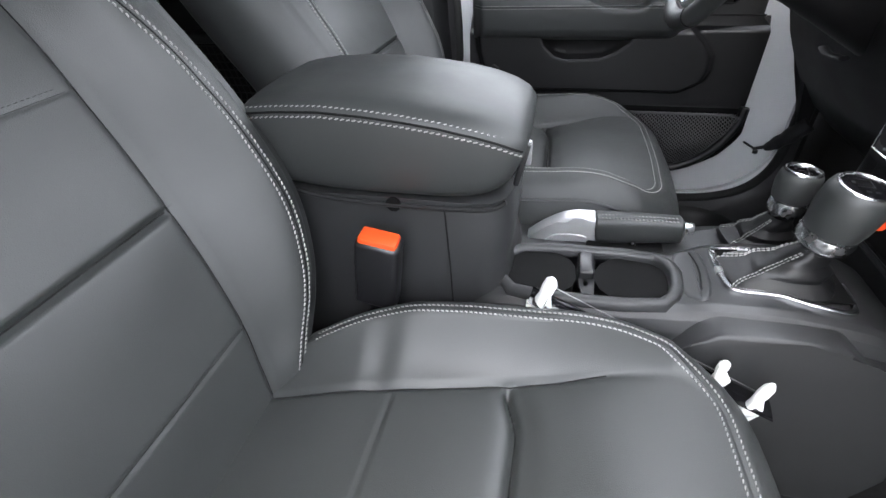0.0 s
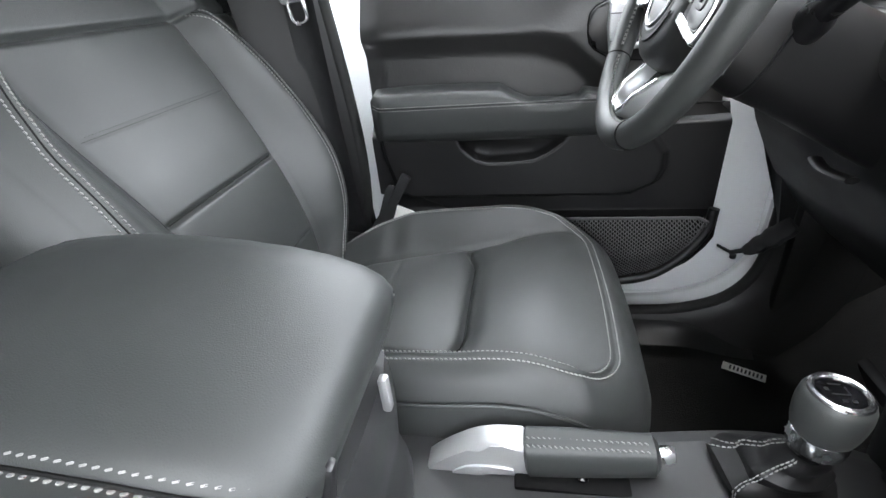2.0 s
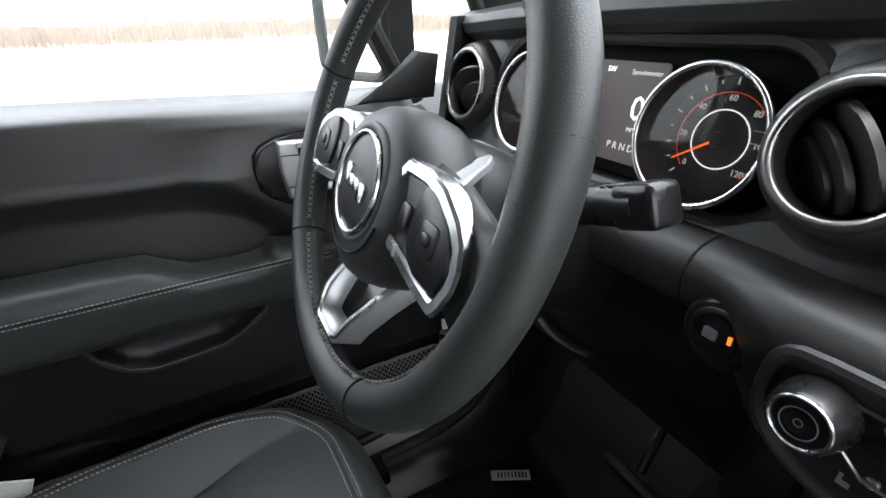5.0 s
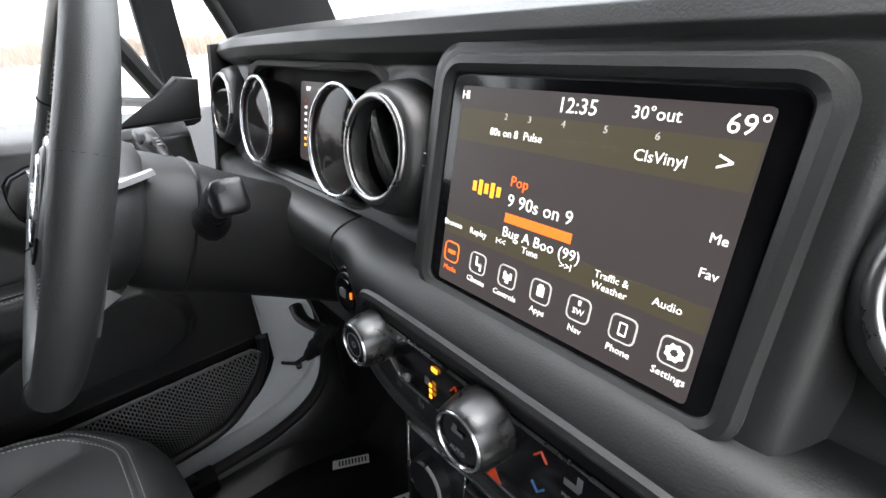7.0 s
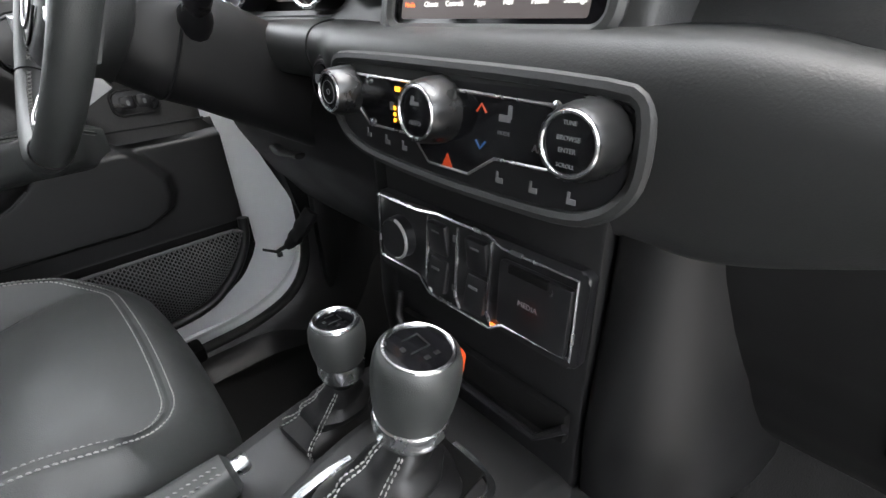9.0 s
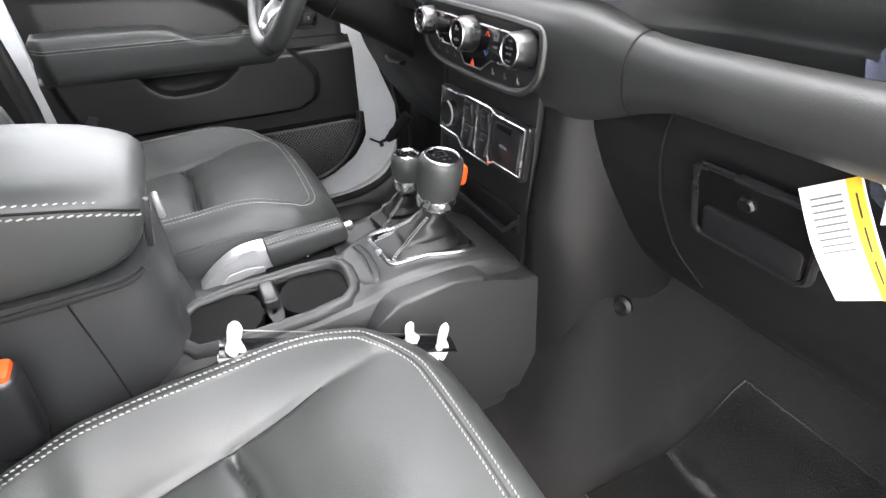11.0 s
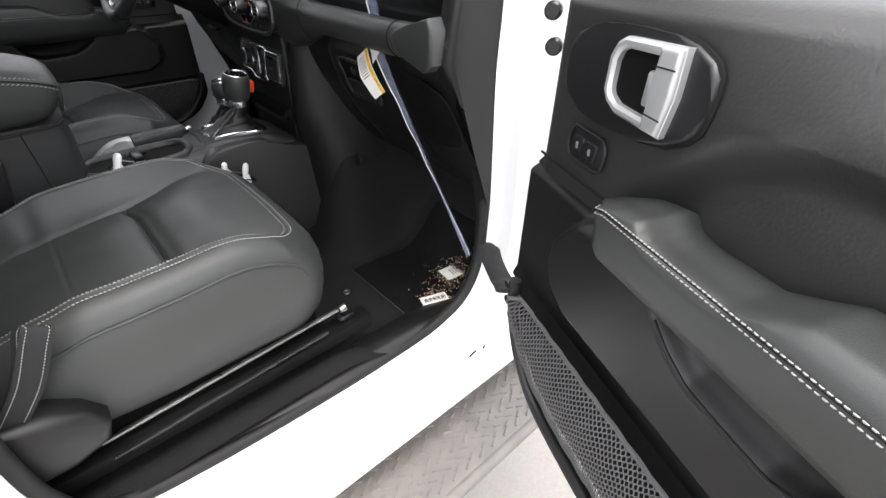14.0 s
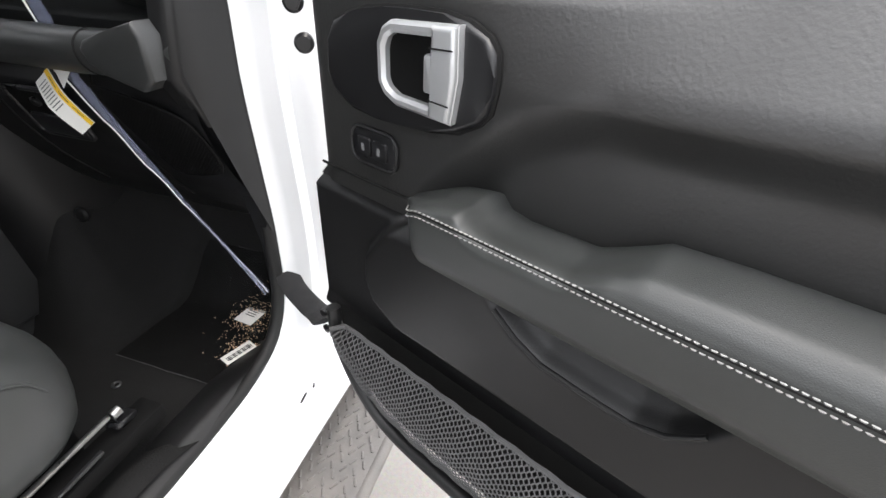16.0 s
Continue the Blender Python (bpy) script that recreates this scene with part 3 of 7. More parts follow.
def cushion_bm():
    ns, nt = 110, 230
    bm = bmesh.new()
    vs = [[None] * (ns + 1) for _ in range(nt + 1)]
    for j in range(nt + 1):
        for i in range(ns + 1):
            x, y = cush_xy(-1 + 2 * i / ns, 1 - (1 - j / nt) ** 1.7)
            vs[j][i] = bm.verts.new((x, y, cush_z(x, y)))
    for j in range(nt):
        for i in range(ns):
            bm.faces.new((vs[j][i], vs[j][i + 1], vs[j + 1][i + 1], vs[j + 1][i]))
    rim = [vs[j][0] for j in range(nt)] + [vs[nt][i] for i in range(ns)] + [vs[j][ns] for j in range(nt, -1, -1)]
    prev = rim
    base = [v.co.copy() for v in rim]
    n = len(base)
    outs = []
    for k in range(n):
        t = (base[min(k + 3, n - 1)] - base[max(k - 3, 0)])
        o = Vector((t.y, -t.x, 0)).normalized()
        outs.append(o)
    if outs[n // 2].x < 0:
        outs = [-o for o in outs]
    for d, dz in SKIRT:
        cur = []
        for k in range(n):
            top = base[k].z
            f = dz / -0.165
            z = top + dz if dz > -0.03 else top + (0.80 - top) * f
            cur.append(bm.verts.new(base[k] + outs[k] * d + Vector((0, 0, z - base[k].z))))
        for k in range(n - 1):
            bm.faces.new((prev[k], prev[k + 1], cur[k + 1], cur[k]))
        prev = cur
    return bm, base, outs


def rim_path(base, outs, d, dz, a, b):
    n = len(base)
    return [base[k] + outs[k] * d + Vector((0, 0, dz)) for k in range(int(a * n), int(b * n))]


BACK_O = Vector((0.160, 0, 0.905))
BACK_U = Vector((-0.385, 0, 0.923)).normalized()
BACK_N = Vector((0.923, 0, 0.385)).normalized()
BACK_H = 0.63


def back_stitch(h):
    return smooth_table([(0, 0.126), (0.03, 0.139), (0.08, 0.171), (0.14, 0.198), (0.20, 0.214), (0.27, 0.220), (0.34, 0.218), (0.39, 0.209), (0.44, 0.192), (0.480, 0.166)], h)


def back_half(h):
    return smooth_table([(0, 0.146), (0.04, 0.166), (0.10, 0.204), (0.16, 0.230), (0.22, 0.244), (0.30, 0.252), (0.38, 0.254), (0.46, 0.250), (0.52, 0.236), (0.57, 0.208), (0.61, 0.170), (0.63, 0.140)], h)


def back_insert(h):
    return smooth_table([(0, 0.100), (0.10, 0.115), (0.21, 0.130), (0.34, 0.147), (0.42, 0.154), (0.48, 0.150), (0.63, 0.090)], h)


def back_v(h, y):
    """How far the backrest's face stands out of its plane."""
    a = abs(y)
    wi = back_insert(h)
    ws = back_stitch(h)
    v = smooth_table([(0, 0.000), (0.05, 0.014), (0.12, 0.028), (0.20, 0.032), (0.28, 0.027), (0.36, 0.017), (0.46, 0.006), (0.56, 0.002), (0.63, -0.014)], h)
    hb = smooth_table([(0, 0.020), (0.08, 0.040), (0.18, 0.052), (0.28, 0.052), (0.38, 0.050), (0.46, 0.044), (0.53, 0.030), (0.58, 0.012), (0.63, 0)], h)
    v += hb * step(wi - 0.004, max(ws, wi + 0.03), a)
    v -= 0.012 * step(ws, ws + 0.05, a)
    body = step(0.487, 0.476, h)
    inside = step(wi + 0.004, wi - 0.010, a) * body
    v -= 0.0075 * inside * bump(h - 0.240, 0.0036)
    v -= 0.0018 * inside * bump(h - 0.102, 0.0025)
    v -= 0.0010 * inside * bump(h - 0.362, 0.0020)
    v -= 0.0042 * bump(a - wi, 0.0034) * body
    v -= 0.0070 * bump(h - 0.482 + 0.10 * max(0, a - 0.14), 0.0045)
    v += 0.0018 * bump(a - wi - 0.03, 0.03) * math.sin(h * 55 + 2 * math.sin(h * 20)) * bump(h - 0.12, 0.12)
    v += 0.0007 * noise.noise(Vector((h * 18, y * 18, 9)))
    return v


BSKIRT = [(0.005, -0.005), (0.012, -0.004), (0.022, -0.012), (0.032, -0.028), (0.040, -0.052), (0.042, -0.085), (0.036, -0.115), (0.015, -0.135), (-0.03, -0.145)]


def backrest_bm():
    ns, nt = 110, 320
    bm = bmesh.new()
    vs = [[None] * (ns + 1) for _ in range(nt + 1)]
    pl = [[None] * (ns + 1) for _ in range(nt + 1)]
    for j in range(nt + 1):
        for i in range(ns + 1):
            s = -1 + 2 * i / ns
            h = BACK_H * j / nt
            a, w, wi = abs(s), back_half(h), back_insert(h)
            y = math.copysign(wi * a / 0.6 if a < 0.6 else wi + (w - wi) * (a - 0.6) / 0.4, s)
            pl[j][i] = (h, y)
            vs[j][i] = bm.verts.new(BACK_O + BACK_U * h + Vector((0, y, 0)) + BACK_N * back_v(h, y))
    for j in range(nt):
        for i in range(ns):
            bm.faces.new((vs[j][i], vs[j][i + 1], vs[j + 1][i + 1], vs[j + 1][i]))
    idx = [(j, 0) for j in range(nt)] + [(nt, i) for i in range(ns)] + [(j, ns) for j in range(nt, -1, -1)]
    base = [vs[j][i].co.copy() for j, i in idx]
    n = len(idx)
    outs = []
    for k in range(n):
        h0, y0 = pl[idx[max(k - 3, 0)][0]][idx[max(k - 3, 0)][1]]
        h1, y1 = pl[idx[min(k + 3, n - 1)][0]][idx[min(k + 3, n - 1)][1]]
        o = Vector((y1 - y0, -(h1 - h0))).normalized()      # in (h, y)
        outs.append(BACK_U * o.x + Vector((0, o.y, 0)))
    if outs[n // 2].z < 0:
        outs = [-o for o in outs]
    prev = [vs[j][i] for j, i in idx]
    for d, dv in BSKIRT:
        cur = [bm.verts.new(base[k] + outs[k] * d + BACK_N * dv) for k in range(n)]
        for k in range(n - 1):
            bm.faces.new((prev[k], prev[k + 1], cur[k + 1], cur[k]))
        prev = cur
    bm.faces.new(list(reversed(prev)))
    return bm, base, outs


def back_point(h, y, lift=0.0):
    return BACK_O + BACK_U * h + Vector((0, y, 0)) + BACK_N * (back_v(h, y) + lift)


def seat(name, y0):
    e = thing(name, (0.4, y0, 0.66), "black leather front seat with bolsters and double pale grey stitching", "car seat", "front seats")
    e.location = (0.4, 0, 0.66)
    bpy.context.view_layer.update()
    bm, base, outs = cushion_bm()
    cushion = part("cushion", bm, LEATHER, e, sharp=60)
    up = lambda c: (0, 0, 1)
    n = len(base)
    a, b = 0.02, 0.98
    for d, dz in ((-0.0026, 0.0006), (0.0082, -0.0018)):
        path = [base[k] + outs[k] * d + Vector((0, 0, dz + (cush_z(base[k].x + outs[k].x * d, base[k].y + outs[k].y * d) - base[k].z if d < 0 else 0))) for k in range(int(a * n), int(b * n))]
        for _ in range(12):
            path = [path[0]] + [(p + q * 2 + r) / 4 for p, q, r in zip(path, path[1:], path[2:])] + [path[-1]]
        part("stitching", stitches(path, up, pitch=0.0053, length=0.0045, width=0.0012, slant=0.25), THREAD, cushion, "double row of pale thread")
    # dark seams of the insert
    for sg in (-1, 1):
        part("seam", tube([Vector((x, sg * cush_insert(x), cush_z(x, cush_insert(x)) - 0.0002)) for x in [0.16 + 0.36 * k / 60 for k in range(61)]], 0.0011, 6), GROOVE, cushion)
    for xs, w in ((0.4350, 0.128), (0.302, 0.112)):
        row = [(xs - (0.014 * step(0.085, 0.140, abs(y)) if xs > 0.4 else 0), y) for y in [w * (-1 + 2 * k / 60) for k in range(61)]]
        part("seam", tube([Vector((x, y, cush_z(x, y) - 0.0002)) for x, y in row], 0.0012 if xs > 0.4 else 0.0007, 6), GROOVE, cushion)
    # lower piping on the side panel
    pipe = rim_path(base, outs, 0.0428, -0.0360, 0.05, 0.300) + rim_path(base, outs, 0.0470, -0.048, 0.312, 0.316) + rim_path(base, outs, 0.0515, -0.072, 0.322, 0.326)
    part("piping", tube(smooth_path(pipe[::6] + [pipe[-1]], 60), 0.0022, 6), LEATHER, cushion)
    pipe2 = [Vector((p.x, -p.y, p.z)) for p in pipe]
    part("piping", tube(smooth_path(pipe2[::6] + [pipe2[-1]], 60), 0.0022, 6), LEATHER, cushion)
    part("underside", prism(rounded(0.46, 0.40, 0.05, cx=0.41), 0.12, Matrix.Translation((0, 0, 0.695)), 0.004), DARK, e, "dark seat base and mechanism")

    bm, bbase, bouts = backrest_bm()
    back = part("backrest", bm, LEATHER, e, sharp=60)
    n = len(bbase)
    nb = lambda c: BACK_N
    for sgn in (-1, 1):
        for d in (-0.004, 0.0085):
            path = [back_point(0.008 + 0.470 * k / 90, sgn * (back_stitch(0.008 + 0.470 * k / 90) + d), 0.0004) for k in range(91)]
            part("stitching", stitches(path, nb, pitch=0.0056, length=0.0047, width=0.0013, slant=0.35 * sgn), THREAD, back, "double row of pale thread")
        part("seam", tube([back_point(0.008 + 0.470 * k / 90, sgn * (back_stitch(0.008 + 0.470 * k / 90) + 0.002), -0.0006) for k in range(91)], 0.0014, 6), GROOVE, back)
    part("stitching", stitches([back_point(0.3665, -0.13 + 0.26 * k / 40, -0.0004) for k in range(41)], nb, width=0.0005), GROOVE, back, "dark top seam thread")
    for sg in (-1, 1):
        part("seam", tube([back_point(0.01 + 0.466 * k / 80, sg * back_insert(0.01 + 0.466 * k / 80), -0.0002) for k in range(81)], 0.0012, 6), GROOVE, back)
    for hs, r in ((0.240, 0.0013), (0.102, 0.0006), (0.362, 0.0004)):
        wi = back_insert(hs) - 0.004
        part("seam", tube([back_point(hs, wi * (-1 + 2 * k / 40), -0.0002) for k in range(41)], r, 6), GROOVE, back)
    # head restraint on two posts
    head = []
    for k in range(15):
        t = k / 14
        h = 0.605 + 0.17 * t
        w = 0.128 - 0.035 * t ** 2 - 0.05 * bump(t - 1.0, 0.10) - 0.02 * bump(t, 0.08)
        th = 0.050 * (0.75 + 0.5 * t - 0.35 * t * t) * (0.55 if k in (0, 14) else 1)
        head.append([BACK_O + BACK_U * h + Vector((0, w * math.copysign(abs(math.cos(a)) ** 0.55, math.cos(a)), 0))
                     + BACK_N * (-0.040 + 0.02 * t + th * math.copysign(abs(math.sin(a)) ** 0.7, math.sin(a))) for a in [2 * math.pi * j / 36 for j in range(36)]])
    part("headrest", loft(head), LEATHER, e, "black leather head restraint")
    return e


def seat_side(y0, s, label_group):
    """The outboard hardware of a seat; s is the car's side."""
    e = thing("seat_slide", (0.45, y0 + s * 0.25, 0.66), "steel seat rail with black recliner cover and looped strap", "seat rail", "seat slides")
    part("rail", box(0.455, y0 + s * 0.232, 0.795, 0.40, 0.009, 0.006, 0.002, rot=(0, -3.5, 0)), STEEL, e, "bright steel rail")
    part("rail_edge", box(0.44, y0 + s * 0.250, 0.772, 0.36, 0.006, 0.006, 0.001, rot=(0, -3.5, 0)), SATIN, e)
    part("rail_end", lathe([(0, 0), (0.006, 0.001), (0.0075, 0.003), (0.0075, 0.014), (0, 0.015)], frame_of((0.655, y0 + s * 0.234, 0.806), (0, 1, 0), (0, 0, 1))), STEEL, e)
    part("front_bracket", box(0.672, y0 + s * 0.222, 0.775, 0.04, 0.022, 0.012, 0.003, rot=(0, 20, 15)), SATIN, e)
    part("lower_rail", box(0.44, y0 + s * 0.228, 0.752, 0.56, 0.045, 0.03, 0.006), DARK, e, "dark lower rail")
    cover = [(-0.14, -0.055), (-0.10, -0.065), (0.06, -0.062), (0.105, -0.045), (0.115, -0.015), (0.095, 0.020), (0.05, 0.045), (-0.02, 0.058), (-0.09, 0.075), (-0.14, 0.085)]
    part("recliner_cover", prism([(x, z) for x, z in cover], 0.045, frame_of((0.17, y0 + s * 0.225, 0.860), (1, 0, 0), (0, 0, 1)) @ Matrix.Scale(1 if s < 0 else -1, 4, (0, 0, 1)), 0.014, 3), HARD, e, "black plastic recliner cover")
    loop = smooth_path([(0.195, y0 + s * 0.255, 0.90), (0.235, y0 + s * 0.262, 0.955), (0.262, y0 + s * 0.258, 1.005), (0.272, y0 + s * 0.250, 1.022),
                        (0.262, y0 + s * 0.240, 1.015), (0.240, y0 + s * 0.236, 0.960), (0.205, y0 + s * 0.236, 0.90)], 40)
    strap = grid(lambda u, v: tuple(loop[round(u * 40)] + Vector((0.030 * (v - 0.5) * 0.9, 0, -0.030 * (v - 0.5) * 0.5)) + Vector((0, s * 0.0015, 0))), 40, 4)
    part("pull_loop", strap, WEB, e, "black webbing pull loop")
    for w in (-0.33, 0.33):
        path = [p + Vector((0.027 * w, s * 0.0026, -0.015 * w)) for p in loop]
        part("stitching", stitches(path, (0.2, s * 0.95, 0.2), pitch=0.004, length=0.003), THREAD, e)
    return e


SEAT_Y = 0.3625
driver_seat = seat("driver_seat", 0.0)
driver_seat["label"] = "black leather driver's seat with bolsters and double pale grey stitching"
passenger_seat = copy_thing(driver_seat, Matrix.Translation((0.4, -SEAT_Y, 0.66)))
passenger_seat.name = "passenger_seat"
passenger_seat["label"] = "black leather passenger seat with bolsters and double pale grey stitching"
driver_seat.location = (0.4, SEAT_Y, 0.66)
# embossed row of plain marks on the driver's backrest
bpy.context.view_layer.update()
for k, (w, hh) in enumerate(((0.014, 0.014), (0.012, 0.014), (0.014, 0.014), (0.008, 0.014), (0.013, 0.014), (0.014, 0.014), (0.012, 0.014))):
    y = 0.012 + 0.0205 * k - 0.075
    c = back_point(0.561, y) + Vector((0, SEAT_Y, 0))
    m = frame_of(c - BACK_N * 0.001, (0, 1, 0), BACK_U)
    mark = part("embossed_mark", join(tube([m @ Vector((px, py, 0)) for px, py in rounded(w, hh, 0.004, 3)], 0.0016, 6, closed=True)), LEATHER, driver_seat)
seat_side(-SEAT_Y, -1, "")
seat_side(SEAT_Y, 1, "")

# ---- rear bench, seen behind the front seats ----
bench = thing("rear_bench", (-0.75, 0, 0.65), "dark leather rear bench behind the front seats", "bench seat")
part("bench_cushion", box(-0.72, 0, 0.84, 0.50, 1.16, 0.22, 0.05, 4), LEATHER, bench)
part("bench_back", box(-1.06, 0, 1.16, 0.14, 1.16, 0.62, 0.05, 4, rot=(0, -14, 0)), LEATHER, bench)
rear_pocket = thing("rear_door_panel", (-0.5, 0.66, 0.75), "black rear door panel with an elastic net pocket and a ledge", "door panel")
part("panel", box(-0.45, 0.662, 1.06, 0.95, 0.02, 0.56, 0.01), HARD, rear_pocket)
part("ledge", box(-0.47, 0.645, 1.105, 0.62, 0.04, 0.03, 0.01, 3), SOFT, rear_pocket)
bm = bmesh.new()
for k in range(34):
    x = -0.76 + k * 0.0185
    bm = join(bm, tube([(x, 0.645, 0.82), (x + 0.03, 0.642, 0.95), (x, 0.645, 1.08)], 0.0022, 5))
for k in range(13):
    z = 0.83 + k * 0.021
    bm = join(bm, tube([(-0.76, 0.641, z), (-0.14, 0.641, z)], 0.0022, 5))
tagged(part("net", bm, NET, rear_pocket, "black elastic net"), kind="stuff")
paper = thing("paper_sheet", (-0.72, 0.63, 1.12), "pale grey printed paper sheet tucked behind the seat", "paper")
part("sheet", box(-0.78, 0.632, 1.215, 0.34, 0.003, 0.19, 0.001, rot=(4, 6, 0)), PAPER, paper)
for k in range(3):
    part("print_bar", box(-0.74 - 0.03 * k, 0.626, 1.23 - 0.035 * k, 0.12, 0.002, 0.010, 0.0005, rot=(4, 20, 0)), INK, paper)

# ---- centre console ----
console = thing("centre_console", (0.5, 0, 0.66), "black plastic centre console with a padded leather armrest lid", "console")


def rrect_ring(x, cy, cz, hw, hh, p=4.0, n=40, dx=None):
    """A squarish ring in the plane of y and z."""
    out = []
    for k in range(n):
        a = 2 * math.pi * k / n
        c, s = math.cos(a), math.sin(a)
        y = hw * math.copysign(abs(c) ** (2 / p), c)
        z = hh * math.copysign(abs(s) ** (2 / p), s)
        out.append((x + (dx(y, z) if dx else 0), cy + y, cz + z))
    return out


# armrest lid: a soft block with a seam round its shoulder, nosed at its tip
LID = [(0.090, 1.137, 1.168, 1.178, 0.084), (0.096, 1.118, 1.180, 1.192, 0.097), (0.110, 1.106, 1.186, 1.200, 0.103), (0.15, 1.097, 1.190, 1.206, 0.1055), (0.20, 1.093, 1.192, 1.208, 0.1065),
       (0.25, 1.092, 1.189, 1.207, 0.1065), (0.29, 1.092, 1.185, 1.203, 0.106), (0.33, 1.092, 1.179, 1.198, 0.105), (0.36, 1.094, 1.172, 1.191, 0.1035), (0.381, 1.097, 1.165, 1.183, 0.1000),
       (0.396, 1.102, 1.158, 1.175, 0.0955), (0.406, 1.110, 1.152, 1.167, 0.088), (0.412, 1.122, 1.147, 1.157, 0.076), (0.414, 1.132, 1.142, 1.148, 0.060)]


def lid_section(x, zb, zs, zt, hw):
    half = [(0.0, zt), (hw * 0.3, zt - 0.0003), (hw * 0.55, zt - 0.0012), (hw * 0.75, zt - 0.0032), (hw * 0.88, zt - 0.0065), (hw * 0.955, zs + 0.0065), (hw * 0.99, zs + 0.0022), (hw, zs),
            (hw + 0.0005, zs - 0.006), (hw, zs - 0.3 * (zs - zb)), (hw - 0.002, zs - 0.6 * (zs - zb)), (hw - 0.005, zb + 0.012), (hw - 0.011, zb + 0.004), (hw - 0.022, zb), (hw * 0.5, zb), (0.0, zb)]
    mid = (zs + zb) / 2
    lean = lambda z: 0.016 * ((z - mid) / 0.05) * step(0.33, 0.42, x)
    full = half + [(-y, z) for y, z in half[-2:0:-1]]
    return [(x + lean(z), y, z) for y, z in full]


armrest = part("armrest_lid", loft([lid_section(*row) for row in LID]), LEATHER, console, "padded black leather armrest lid", sharp=75)


def lid_side(x, dz, s):
    row = [lerp_table([(r[0], r[k]) for r in LID], x) for k in (1, 2, 3, 4)]
    lean = 0.016 * (((row[1] - row[0]) / 2) / 0.05) * step(0.33, 0.42, x)
    return Vector((x + lean, s * (row[3] + (0.0006 if dz < 0 else -0.0042)), row[1] + dz))


for s in (-1, 1):
    for dz in (0.0048, -0.0050):
        part("stitching", stitches([lid_side(0.096 + 0.309 * k / 60, dz, s) for k in range(61)], (0, s, 0.7 if dz > 0 else 0.2), width=0.0016, length=0.0056, pitch=0.0064, lift=0.0006, slant=0.35 * s), THREAD, armrest, "double row of pale thread")
    part("seam", tube([lid_side(0.092 + 0.315 * k / 50, -0.0001, s) for k in range(51)], 0.0014, 6), GROOVE, armrest)
part("lid_lip", tube(smooth_path([(0.085, -0.098, 1.150), (0.10, -0.103, 1.122), (0.16, -0.105, 1.094), (0.26, -0.105, 1.086), (0.37, -0.104, 1.088), (0.40, -0.10, 1.098)], 40), 0.0030, 8), HARD, console)
part("lid_latch", box(0.412, -0.068, 1.128, 0.008, 0.010, 0.052, 0.003, rot=(0, 12, 0)), SATIN, console, "dark lid release")
part("side_catch", box(0.414, 0.030, 1.098, 0.008, 0.010, 0.034, 0.003), SILVER, console, "small silver catch")
part("notch", lathe([(0, 0), (0.009, 0), (0.009, 0.003), (0, 0.003)], frame_of((0.272, -0.1035, 1.087), (1, 0, 0), (0, 0, 1)), 20), DARK, console)
# bin below the lid: its sides lean in a little towards the top, its front is a plain rounded face
def bin_section(z):
    t = (z - 0.67) / 0.42
    w, x1 = 0.106 - 0.006 * t, 0.397 + 0.010 * bump(z - 1.05, 0.08) + 0.012 * step(0.99, 0.95, z)
    x0 = 0.10 - 0.012 * t
    pts = [(x0, -w), (x1 - 0.045, -w), (x1 - 0.022, -w + 0.004), (x1 - 0.006, -w + 0.020), (x1, -w + 0.045), (x1 + 0.001, 0.0), (x1, w - 0.045), (x1 - 0.006, w - 0.020), (x1 - 0.022, w - 0.004), (x1 - 0.045, w), (x0, w)]
    return [(x, y, z) for x, y in pts]


part("bin", loft([bin_section(0.67 + 0.422 * k / 20) for k in range(21)]), CONSOLE, console, "black plastic bin under the lid", sharp=60)
part("side_seam", tube([(0.338, -0.1045, 0.93), (0.335, -0.1025, 1.01), (0.330, -0.1005, 1.088)], 0.0009, 6), GROOVE, console)
# main deck: raised round the cup tray and the selector, one step lower beside the hand brake
def deck_z(x):
    return smooth_table([(0.30, 0.900), (0.36, 0.950), (0.39, 0.968), (0.42, 0.972), (0.60, 0.977), (0.64, 0.982), (0.70, 0.984), (0.78, 0.980), (0.83, 0.962), (0.88, 0.920), (0.92, 0.875), (0.97, 0.82)], x)


def deck_section(u, v):
    x = 0.300 + 0.672 * u
    z = deck_z(x)
    w = smooth_table([(0.37, 0.104), (0.50, 0.112), (0.62, 0.106), (0.70, 0.104), (0.80, 0.110), (0.88, 0.108), (0.97, 0.104)], x)
    far = smooth_table([(0.37, 0.006), (0.60, 0.008), (0.66, 0.030), (0.75, 0.045), (0.97, 0.05)], x)
    low = min(z - 0.004, smooth_table([(0.37, 0.925), (0.60, 0.930), (0.75, 0.948), (0.86, 0.925), (0.97, 0.80)], x))
    pts = [(-w - 0.020, 0.66), (-w - 0.018, z - 0.12), (-w - 0.016, z - 0.045), (-w - 0.012, z - 0.024), (-w - 0.005, z - 0.009), (-w + 0.003, z - 0.003), (-w + 0.012, z), (-0.045, z + 0.001),
           (far - 0.008, z), (far, z - 0.003), (far + 0.010, low + 0.006), (far + 0.016, low), (0.13, low), (0.148, low - 0.006), (0.156, low - 0.03), (0.162, low - 0.10), (0.166, 0.66)]
    s = v * (len(pts) - 1)
    k = min(int(s), len(pts) - 2)
    f = s - k
    return (x, pts[k][0] * (1 - f) + pts[k + 1][0] * f, pts[k][1] * (1 - f) + pts[k + 1][1] * f)


